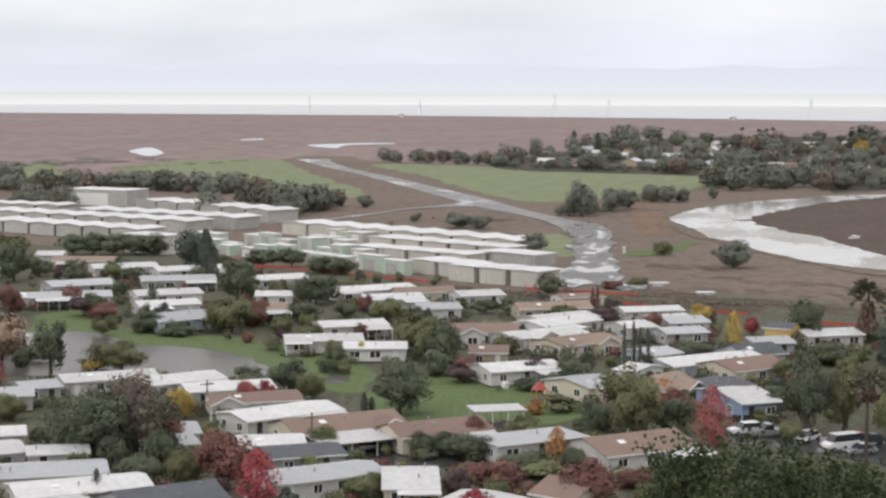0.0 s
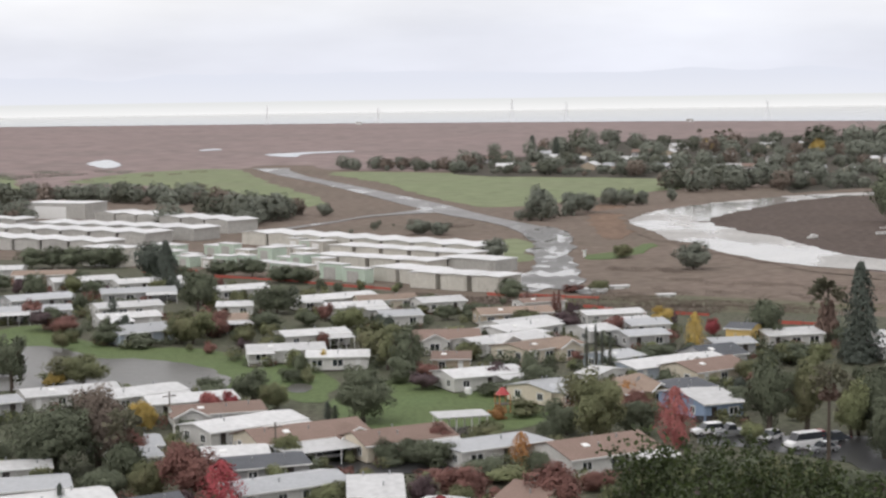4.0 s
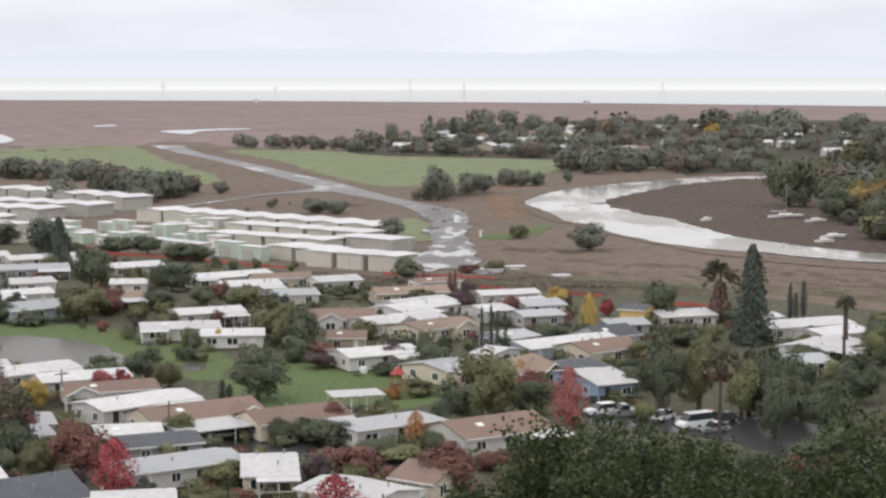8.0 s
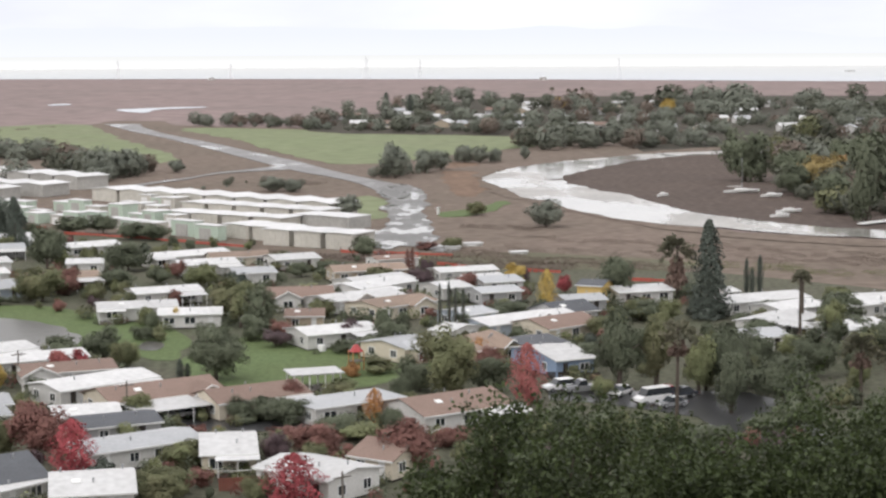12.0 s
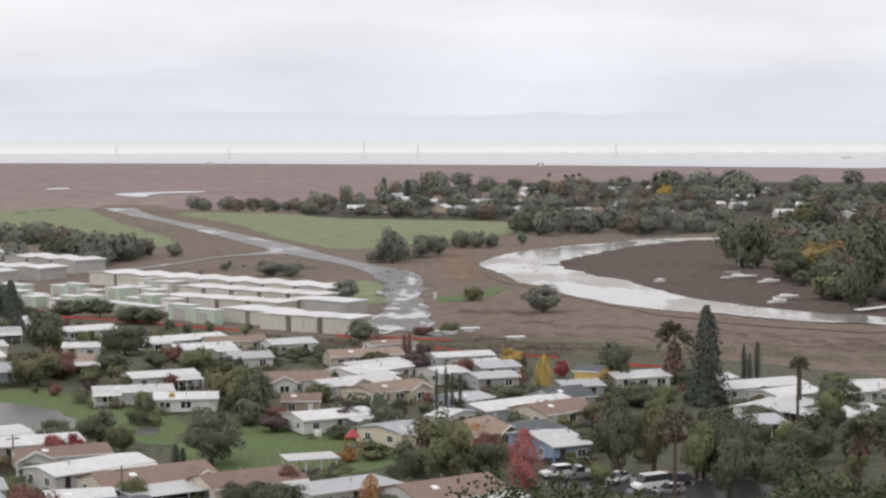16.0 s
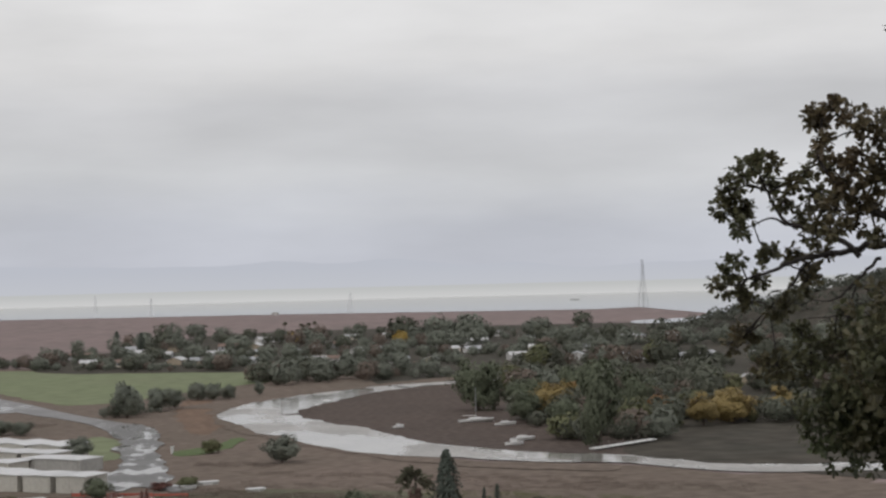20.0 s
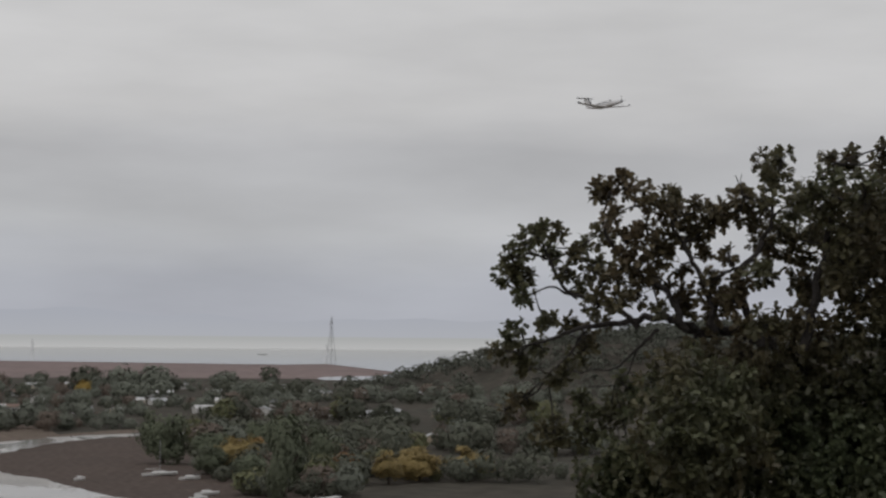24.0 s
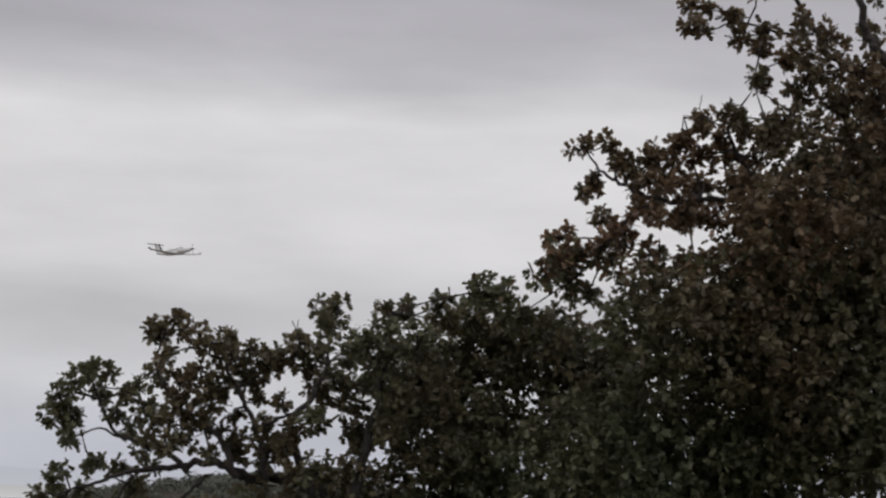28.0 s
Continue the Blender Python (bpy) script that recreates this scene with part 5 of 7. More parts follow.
def build_oak(base_at, fork):
    """The oak: trunk, main limbs, side branches to each bough, twigs, and rosettes of lobed leaves at the twig tips."""
    tree_base = empty("oak_tree", Matrix.Translation(base_at), "large old oak with dark lobed leaves turning brown", "oak")
    off = Vector(base_at)
    rng = np.random.default_rng(21)
    rnd = random.Random(21)
    trunk = tube([Vector((0, 0, -0.5)), (Vector(fork) - off) * 0.5 + Vector((0.15, 0.1, 0)), Vector(fork) - off], [0.42, 0.34, 0.30], 12)
    part("trunk", trunk, OAKBARK, tree_base)
    temp = bpy.data.meshes.new("tmp")
    knots = [(Vector(fork), 0.2)]
    for points, r0, r1 in OAK_LIMBS:
        line = smooth_line(points, 5)
        radii = [r0 + (r1 - r0) * i / (len(line) - 1) for i in range(len(line))]
        crook = [p + Vector(rng.normal(size=3)) * min(0.03, r * 0.5) for p, r in zip(line, radii)]
        knots += list(zip(crook[2:], radii[2:]))
        part("limb", tube([p - off for p in crook], radii, 8), OAKBARK, tree_base)
    centres, dirs = [], []
    for c, r, fill in BOUGHS:
        p, rad = min(knots, key=lambda k: (k[0] - c).length)
        bm = bmesh.new()
        twigs = []
        if (p - c).length < 1.3:
            mid = p.lerp(c, 0.5) + Vector((rnd.uniform(-0.06, 0.06), rnd.uniform(-0.06, 0.06), rnd.uniform(-0.07, 0.03)))
            twigs.append(([p, mid, c], [min(0.02, rad * 0.7), 0.011, 0.008]))
        tufts = int(3 + (46 * r + (780 if r > 0.5 else 165) * r * r) * fill)
        for _ in range(tufts):
            d = Vector(rng.normal(size=3)).normalized()
            tip = c + d * r * (rnd.random() ** 0.45) * rnd.choice((0.85, 1.0, 1.0, 1.25))
            if len(twigs) < 16 and r < 0.6:
                bow = c.lerp(tip, 0.5) + Vector((rnd.uniform(-0.04, 0.04), rnd.uniform(-0.04, 0.04), rnd.uniform(-0.03, 0.03)))
                twigs.append(([c, bow, tip], [0.007, 0.005, 0.003]))
            m = int(rng.integers(7, 13))
            axis = np.array(d) * 0.8 + rng.normal(size=3) * 0.5
            axis /= np.linalg.norm(axis)
            e = rng.normal(size=(m, 3))
            e -= (e @ axis)[:, None] * axis
            e /= np.linalg.norm(e, axis=1, keepdims=True)
            e = e + axis * rng.uniform(-0.25, 0.9, (m, 1))
            e /= np.linalg.norm(e, axis=1, keepdims=True)
            centres.append(np.array(tip) + e * 0.015)
            dirs.append(e)
        for line, radii in twigs:
            t = tube([q - off for q in line], radii, 4)
            t.to_mesh(temp)
            t.free()
            bm.from_mesh(temp)
        if twigs:
            part("branch", bm, OAKBARK, tree_base)
        else:
            bm.free()
    shape = np.array(lobed_leaf())
    k = len(shape)
    c, u = np.concatenate(centres), np.concatenate(dirs)
    n = len(c)
    w = np.cross(u, rng.normal(size=(n, 3)) * 0.6 + np.array([0, 0, 1.0]))
    w /= np.linalg.norm(w, axis=1, keepdims=True) + 1e-9
    v = np.cross(w, u)
    s = rng.uniform(0.07, 0.12, (n, 1, 1))
    pts = c[:, None, :] + s * (shape[None, :, 0:1] * u[:, None, :] + shape[None, :, 1:2] * w[:, None, :] + shape[None, :, 2:3] * v[:, None, :]) - np.array(off)
    single = 260
    # the crown's top has turned russet, the boughs below are still green
    turned = c[single:, 2] + rng.normal(size=n - single) * 0.25 > 52.4
    for chosen, leaf, word in ((~turned, OAKLEAF, "dark green leaves"), (turned, RUSSETLEAF, "russet brown leaves")):
        some = pts[single:][chosen]
        me = bpy.data.meshes.new("leaves")
        me.from_pydata(some.reshape(-1, 3).tolist(), [], np.arange(len(some) * k).reshape(-1, k).tolist())
        me.materials.append(leaf)
        ob = new("foliage", me)
        ob.parent = tree_base
        ob["kind"], ob["label"] = "stuff", word
    one = bpy.data.meshes.new("leaf")
    one.from_pydata(shape.tolist(), [], [list(range(k))])
    one.materials.append(OAKLEAF)
    for i in range(single):
        m = Matrix(((*(u[i]),), (*(w[i]),), (*(v[i]),))).transposed().to_4x4()
        share("leaf", one, tree_base, Matrix.Translation(Vector(c[i]) - off) @ m @ Matrix.Scale(float(s[i, 0, 0]), 4))


limb(0.085, 0.05, (12.97, 15.84, 48.03), (11.79, 16.83, 48.58), (11.37, 17.11, 48.96), (10.90, 17.42, 49.60), (10.61, 17.56, 49.91), (10.21, 17.76, 50.04), (9.85, 17.92, 50.05), (9.61, 18.00, 50.17))
limb(0.045, 0.014, (9.61, 18.00, 50.17), (9.32, 18.27, 50.21), (9.03, 18.53, 50.13), (8.73, 18.79, 50.08), (8.54, 18.98, 49.96), (8.29, 19.20, 49.87))
limb(0.034, 0.01, (9.23, 18.32, 50.11), (9.05, 18.51, 50.33), (8.81, 18.74, 50.43), (8.62, 18.92, 50.54), (8.49, 19.07, 50.91), (8.42, 19.18, 51.14))
limb(0.016, 0.007, (8.51, 19.15, 50.88), (8.34, 19.23, 50.94), (8.20, 19.31, 50.81), (8.09, 19.37, 50.68))
limb(0.016, 0.007, (8.81, 19.01, 50.43), (8.58, 19.13, 50.55), (8.35, 19.24, 50.46))
limb(0.04, 0.01, (9.46, 17.72, 50.09), (9.33, 17.75, 50.42), (9.01, 17.88, 50.67), (8.77, 17.96, 50.91), (8.61, 17.98, 51.25), (8.64, 17.89, 51.58))
limb(0.04, 0.01, (9.72, 17.44, 50.06), (9.62, 17.49, 50.55), (9.47, 17.57, 50.86), (9.28, 17.66, 51.26), (9.22, 17.68, 51.51))
limb(0.014, 0.007, (9.11, 17.64, 51.34), (8.92, 17.75, 51.42), (8.73, 17.86, 51.37))
limb(0.05, 0.012, (10.08, 17.08, 49.88), (9.84, 17.23, 50.61), (10.02, 17.10, 50.91), (10.15, 16.98, 51.29), (10.13, 16.95, 51.79))
limb(0.022, 0.012, (9.61, 17.38, 50.61), (9.84, 17.23, 50.74), (10.02, 17.10, 50.87))
limb(0.06, 0.012, (10.44, 16.84, 49.79), (10.58, 16.73, 50.56), (10.66, 16.63, 51.30), (10.67, 16.56, 51.88))
limb(0.022, 0.006, (9.40, 18.11, 50.07), (9.19, 18.23, 49.85), (8.97, 18.35, 49.62), (8.75, 18.47, 49.62))
limb(0.012, 0.005, (9.19, 18.23, 49.83), (9.02, 18.32, 49.47), (8.70, 18.50, 49.42))
limb(0.02, 0.008, (8.88, 18.86, 50.05), (8.72, 18.95, 49.79), (8.49, 19.06, 49.53))
limb(0.008, 0.005, (9.90, 17.14, 51.48), (9.85, 17.15, 51.63), (9.80, 17.18, 51.76))
limb(0.005, 0.004, (9.85, 17.15, 51.65), (9.85, 17.14, 51.77))
limb(0.05, 0.02, (14.78, 12.60, 52.81), (14.21, 13.19, 53.08), (13.79, 13.61, 53.16), (13.35, 14.02, 53.20), (12.91, 14.43, 53.15), (12.61, 14.65, 53.22))
limb(0.026, 0.008, (12.54, 14.58, 53.20), (12.35, 14.74, 53.32), (12.16, 14.89, 53.47), (12.01, 14.96, 53.69))
limb(0.02, 0.012, (12.54, 14.58, 53.20), (12.44, 14.73, 52.96), (12.37, 14.85, 52.72))
limb(0.04, 0.01, (13.62, 13.47, 53.13), (13.31, 13.74, 53.42), (13.09, 13.87, 53.84), (13.09, 13.79, 54.04))
limb(0.01, 0.005, (13.09, 13.87, 53.84), (12.92, 14.00, 54.00), (12.72, 14.18, 54.04))
limb(0.007, 0.004, (12.95, 13.97, 53.98), (12.84, 14.05, 54.10), (12.82, 14.01, 54.26))
limb(0.05, 0.022, (14.37, 12.28, 54.05), (14.07, 12.56, 54.35), (13.70, 12.92, 54.59), (13.48, 13.04, 54.93), (13.28, 13.14, 55.25))
limb(0.055, 0.035, (14.34, 12.25, 54.22), (14.02, 12.52, 54.60), (13.82, 12.64, 54.92), (13.62, 12.67, 55.44))
limb(0.02, 0.007, (13.42, 12.99, 54.85), (13.19, 13.25, 54.86), (12.89, 13.54, 54.98), (12.66, 13.81, 54.89))
limb(0.012, 0.006, (12.84, 13.57, 55.01), (12.62, 13.74, 55.18), (12.47, 13.91, 55.14))
limb(0.014, 0.006, (13.11, 13.34, 54.86), (13.09, 13.47, 54.57), (13.11, 13.53, 54.31))
bough(8.30, 18.95, 51.17, 0.14, 0.8)
bough(8.31, 19.29, 51.04, 0.20, 0.8)
bough(8.11, 19.20, 50.87, 0.17, 0.8)
bough(8.15, 19.45, 50.70, 0.13, 0.8)
bough(8.30, 19.40, 50.65, 0.20, 0.8)
bough(8.09, 18.89, 50.46, 0.14, 0.8)
bough(8.39, 18.65, 51.15, 0.09, 0.8)
bough(8.73, 19.41, 51.01, 0.10, 0.8)
bough(8.59, 18.84, 50.73, 0.12, 0.8)
bough(8.67, 18.76, 50.92, 0.07, 0.8)
bough(9.15, 19.36, 51.06, 0.12, 0.8)
bough(9.05, 18.81, 51.17, 0.12, 0.8)
bough(9.14, 19.20, 50.82, 0.16, 0.8)
bough(9.12, 18.80, 50.69, 0.14, 0.8)
bough(8.94, 19.09, 50.50, 0.10, 0.8)
bough(8.86, 18.59, 50.35, 0.15, 0.8)
bough(8.60, 19.27, 50.20, 0.13, 0.8)
bough(8.91, 19.38, 50.11, 0.11, 0.8)
bough(8.23, 19.34, 50.11, 0.09, 0.8)
bough(8.17, 19.60, 49.81, 0.12, 0.8)
bough(8.30, 19.46, 49.73, 0.10, 0.8)
bough(7.94, 18.96, 49.96, 0.07, 0.8)
bough(8.57, 19.43, 49.85, 0.11, 0.8)
bough(8.42, 19.31, 49.61, 0.10, 0.8)
bough(8.48, 18.96, 49.51, 0.13, 0.8)
bough(8.53, 18.62, 49.61, 0.11, 0.8)
bough(9.02, 19.31, 49.75, 0.11, 0.8)
bough(8.92, 18.92, 49.86, 0.08, 0.8)
bough(8.32, 19.49, 49.19, 0.11, 0.8)
bough(8.28, 19.69, 49.12, 0.08, 0.8)
bough(8.42, 19.44, 49.26, 0.07, 0.8)
bough(9.13, 19.32, 50.02, 0.09, 0.8)
bough(9.05, 18.76, 50.11, 0.08, 0.8)
bough(8.77, 18.16, 51.66, 0.15, 0.9)
bough(8.75, 17.77, 51.63, 0.15, 0.9)
bough(9.11, 18.12, 51.63, 0.13, 0.9)
bough(8.75, 18.27, 51.57, 0.09, 0.9)
bough(8.49, 17.54, 51.30, 0.09, 0.9)
bough(8.86, 17.36, 51.43, 0.09, 0.9)
bough(9.04, 17.34, 51.52, 0.12, 0.9)
bough(9.52, 17.94, 51.43, 0.09, 0.9)
bough(9.14, 17.55, 51.30, 0.07, 0.9)
bough(8.86, 17.95, 51.04, 0.16, 0.9)
bough(8.91, 17.55, 51.07, 0.16, 0.9)
bough(9.13, 17.67, 50.90, 0.15, 0.9)
bough(8.83, 17.71, 50.82, 0.15, 0.9)
bough(8.69, 17.76, 50.58, 0.16, 0.9)
bough(9.03, 17.83, 50.66, 0.12, 0.9)
bough(9.23, 17.69, 51.04, 0.16, 0.9)
bough(9.54, 17.86, 51.30, 0.14, 0.9)
bough(9.58, 17.57, 51.40, 0.14, 0.9)
bough(9.67, 17.82, 51.18, 0.16, 0.9)
bough(9.79, 17.65, 51.24, 0.18, 0.9)
bough(10.02, 17.66, 51.37, 0.18, 0.9)
bough(9.01, 17.95, 50.41, 0.09, 0.9)
bough(8.56, 17.62, 50.40, 0.11, 0.9)
bough(9.48, 17.89, 50.47, 0.11, 0.9)
bough(9.38, 18.06, 50.61, 0.09, 0.9)
bough(9.62, 17.86, 50.42, 0.11, 0.9)
bough(9.65, 17.44, 50.60, 0.14, 0.9)
bough(9.78, 17.53, 50.34, 0.20, 0.9)
bough(9.67, 17.00, 50.41, 0.15, 0.9)
bough(9.73, 17.68, 50.92, 0.06, 0.9)
bough(9.81, 17.33, 50.91, 0.07, 0.9)
bough(9.80, 17.00, 50.61, 0.12, 0.9)
bough(8.92, 17.30, 50.29, 0.07, 0.9)
bough(9.59, 17.82, 50.23, 0.07, 0.9)
bough(9.93, 17.77, 50.12, 0.08, 0.9)
bough(9.68, 16.86, 50.12, 0.12, 0.9)
bough(9.50, 17.80, 50.74, 0.09, 0.9)
bough(9.99, 16.86, 51.87, 0.14)
bough(9.88, 16.44, 51.83, 0.12)
bough(9.95, 16.69, 51.69, 0.13)
bough(10.12, 17.50, 51.55, 0.18)
bough(10.38, 17.54, 51.42, 0.23)
bough(9.88, 16.27, 51.39, 0.21)
bough(10.76, 16.72, 51.92, 0.15)
bough(10.20, 16.02, 51.65, 0.12)
bough(10.99, 16.75, 51.95, 0.14)
bough(10.34, 16.50, 51.49, 0.18)
bough(10.51, 17.50, 51.05, 0.29)
bough(10.86, 17.45, 51.09, 0.31)
bough(10.66, 16.63, 51.30, 0.32)
bough(10.94, 17.45, 50.67, 0.31)
bough(10.62, 16.31, 50.79, 0.32)
bough(9.75, 16.49, 50.12, 0.20)
bough(10.63, 16.90, 50.13, 0.30)
bough(9.65, 16.45, 50.65, 0.18)
bough(10.65, 16.01, 51.51, 0.25)
bough(11.03, 16.10, 51.96, 0.16)
bough(11.28, 16.33, 51.81, 0.20)
bough(11.07, 15.53, 52.09, 0.18)
bough(11.12, 15.26, 52.01, 0.15)
bough(11.73, 16.49, 51.91, 0.25)
bough(11.59, 15.45, 51.89, 0.22)
bough(12.53, 16.01, 51.86, 0.22)
bough(12.44, 15.87, 52.49, 0.14)
bough(11.98, 15.21, 52.20, 0.15)
bough(12.00, 15.45, 51.54, 0.27)
bough(12.01, 15.01, 53.70, 0.10, 0.8)
bough(12.35, 14.98, 53.81, 0.09, 0.8)
bough(12.41, 14.85, 53.62, 0.10, 0.8)
bough(12.51, 14.69, 53.52, 0.09, 0.8)
bough(12.28, 15.10, 53.35, 0.11, 0.8)
bough(12.61, 15.60, 53.33, 0.07, 0.8)
bough(12.61, 14.45, 53.54, 0.12, 0.8)
bough(12.64, 14.19, 53.68, 0.13, 0.8)
bough(13.13, 14.45, 53.67, 0.11, 0.8)
bough(12.25, 14.20, 53.24, 0.12, 0.8)
bough(12.50, 14.11, 53.24, 0.12, 0.8)
bough(13.58, 14.71, 53.51, 0.12, 0.8)
bough(12.47, 14.69, 53.30, 0.07, 0.8)
bough(12.93, 14.13, 53.94, 0.09, 0.8)
bough(12.46, 13.21, 53.86, 0.11, 0.8)
bough(13.09, 13.63, 53.87, 0.12, 0.8)
bough(13.15, 14.01, 53.84, 0.10, 0.8)
bough(12.72, 12.98, 53.75, 0.15, 0.8)
bough(13.51, 13.76, 53.70, 0.17, 0.8)
bough(13.32, 14.00, 53.70, 0.10, 0.8)
bough(12.15, 13.92, 52.87, 0.14)
bough(13.06, 14.45, 52.98, 0.14)
bough(12.48, 14.60, 53.04, 0.09)
bough(13.31, 14.32, 52.99, 0.16)
bough(13.05, 13.66, 53.26, 0.14, 0.8)
bough(13.63, 14.03, 53.12, 0.16)
bough(13.89, 13.70, 53.56, 0.23, 0.8)
bough(12.82, 12.92, 53.61, 0.18, 0.8)
bough(13.08, 12.69, 53.73, 0.18, 0.8)
bough(14.00, 13.40, 53.60, 0.25, 0.8)
bough(14.55, 13.47, 53.87, 0.26, 0.8)
bough(13.71, 12.45, 53.85, 0.24, 0.8)
bough(13.59, 13.44, 52.88, 0.27)
bough(14.03, 13.26, 53.09, 0.27)
bough(13.88, 12.62, 53.25, 0.30, 0.8)
bough(12.37, 13.81, 55.10, 0.08, 0.8)
bough(12.36, 13.77, 54.89, 0.07, 0.8)
bough(12.55, 13.66, 55.06, 0.07, 0.8)
bough(12.81, 14.03, 54.98, 0.06, 0.8)
bough(12.65, 13.40, 54.97, 0.11, 0.8)
bough(12.83, 13.48, 54.80, 0.10, 0.8)
bough(13.50, 13.81, 54.86, 0.10, 0.8)
bough(12.57, 13.00, 54.28, 0.08, 0.8)
bough(13.33, 13.61, 54.39, 0.07, 0.8)
bough(13.62, 13.64, 54.69, 0.11, 0.8)
bough(12.93, 13.18, 54.83, 0.10, 0.8)
bough(13.08, 12.85, 54.59, 0.16, 0.8)
bough(13.97, 13.46, 54.60, 0.19, 0.8)
bough(13.27, 12.64, 54.70, 0.14, 0.8)
bough(13.30, 12.59, 54.34, 0.20, 0.8)
bough(13.81, 12.64, 54.50, 0.18, 0.8)
bough(14.14, 12.83, 54.95, 0.14, 0.8)
bough(12.87, 12.67, 54.81, 0.09, 0.8)
bough(13.60, 12.68, 54.17, 0.18, 0.8)
bough(13.79, 12.48, 54.17, 0.21, 0.8)
bough(13.99, 13.63, 54.31, 0.10, 0.8)
bough(13.66, 12.96, 54.10, 0.17, 0.8)
bough(13.91, 13.72, 54.50, 0.09, 0.8)
bough(12.57, 13.01, 55.24, 0.15, 0.8)
bough(13.00, 12.94, 55.40, 0.18, 0.8)
bough(13.66, 12.97, 55.63, 0.25, 0.8)
bough(14.28, 12.94, 55.56, 0.23, 0.8)
bough(12.59, 13.71, 55.38, 0.11, 0.8)
bough(11.51, 15.03, 52.31, 0.16)
bough(11.48, 14.78, 52.46, 0.12)
bough(12.09, 15.23, 52.44, 0.14)
bough(11.89, 14.57, 52.55, 0.13)
bough(12.59, 15.50, 52.20, 0.11)
bough(12.84, 15.24, 52.77, 0.16)
bough(12.00, 14.47, 52.37, 0.14)
bough(12.38, 14.32, 52.52, 0.20)
bough(13.41, 14.65, 52.53, 0.28)
bough(13.45, 14.11, 52.80, 0.19)
bough(13.84, 14.22, 52.35, 0.28)
bough(11.95, 15.25, 52.71, 0.16, 0.9)
bough(11.94, 14.83, 52.50, 0.18, 0.9)
bough(12.36, 14.73, 52.81, 0.18, 0.9)
bough(13.12, 15.05, 53.21, 0.19, 0.9)
bough(12.79, 14.24, 52.97, 0.21, 0.9)
bough(12.34, 14.72, 53.53, 0.11, 0.9)
bough(12.63, 14.56, 53.66, 0.15, 0.9)
bough(12.85, 14.32, 53.77, 0.15, 0.9)
bough(13.08, 14.09, 53.65, 0.17, 0.9)
bough(13.89, 14.48, 53.53, 0.22, 0.9)
bough(12.67, 13.84, 53.95, 0.12, 0.9)
bough(12.71, 13.45, 53.90, 0.14, 0.9)
bough(14.03, 14.22, 54.09, 0.18, 0.9)
bough(14.09, 13.98, 54.18, 0.19, 0.9)
bough(12.93, 15.68, 53.12, 0.13, 0.9)
bough(12.81, 14.49, 53.41, 0.15, 0.9)
bough(13.66, 14.82, 53.43, 0.18, 0.9)
bough(11.84, 17.57, 51.21, 0.63, 1.1)
bough(12.28, 16.67, 51.6, 0.55, 1.1)
bough(13.38, 16.33, 51.27, 0.86, 1.2)
bough(12.23, 13.9, 51.77, 0.67, 0.9)
bough(13.09, 12.99, 52.77, 0.71, 0.9)
bough(13.19, 13.45, 51.76, 0.90, 1.3)
bough(15.5, 14.08, 53.62, 0.74, 0.9)
bough(14.37, 13.09, 52.2, 0.87, 1.3)
bough(11.81, 16.65, 50.42, 0.96, 1.2)
bough(12.34, 14.82, 50.21, 1.03, 1.2)
bough(13.73, 14.34, 50.62, 1.06, 1.3)
bough(14.22, 13.19, 50.87, 1.04, 1.3)
bough(14.89, 12.67, 54.19, 0.89)
bough(16.05, 13.25, 52.82, 1.06, 1.2)
bough(15.67, 12.83, 51.19, 1.16, 1.2)
bough(8.78, 16.24, 49.08, 0.69, 1.1)
bough(10.86, 17.37, 49.22, 0.84, 1.2)
bough(11.89, 16.96, 48.76, 0.98, 1.2)
bough(12.74, 16.02, 48.96, 1.10, 1.2)
bough(9.98, 17.12, 49.36, 0.56, 1.1)
bough(14.46, 14.19, 52.41, 0.51, 1.2)
bough(15.03, 13.54, 52.29, 0.51, 1.2)
bough(13.47, 14.91, 49.45, 0.63, 1.2)
bough(13.89, 14.48, 49.73, 0.63, 1.2)
bough(13.83, 14.51, 49.12, 0.70, 1.2)
bough(8.96, 17.92, 48.38, 0.54, 1.1)
bough(9.64, 17.49, 48.21, 0.60, 1.2)
bough(10.41, 16.99, 48.35, 0.63, 1.2)
bough(11.04, 16.54, 48.4, 0.63, 1.2)
bough(9.88, 17.9, 49.0, 0.48, 1.1)
bough(10.36, 17.6, 49.37, 0.41)
bough(14.16, 13.77, 49.71, 0.44, 1.2)
bough(9.18, 18.70, 49.08, 0.32, 0.9)
bough(9.15, 17.91, 49.25, 0.34, 0.9)
bough(8.48, 18.87, 48.90, 0.21, 0.9)
bough(8.85, 18.77, 48.91, 0.28, 0.9)
bough(9.71, 18.11, 49.68, 0.20, 0.9)
bough(9.41, 18.11, 49.49, 0.23, 0.9)
bough(9.77, 17.63, 49.78, 0.24, 0.9)
bough(9.00, 18.15, 49.43, 0.15, 0.9)
bough(8.51, 18.28, 49.23, 0.14, 0.9)
bough(10.02, 17.21, 49.84, 0.21, 0.9)
bough(10.73, 17.35, 49.81, 0.28, 0.9)
build_oak((14.9, 13.75, slope(14.9, 13.75)), (14.50, 13.75, 49.0))

BAYLEAF = leafy(material("bay_leaf", (0.066, 0.086, 0.034), 0.5, 0.46, 2.5, 0.6, 0.0, tint=(0.040, 0.056, 0.020), island=0.45, spec=0.3), 0.3)


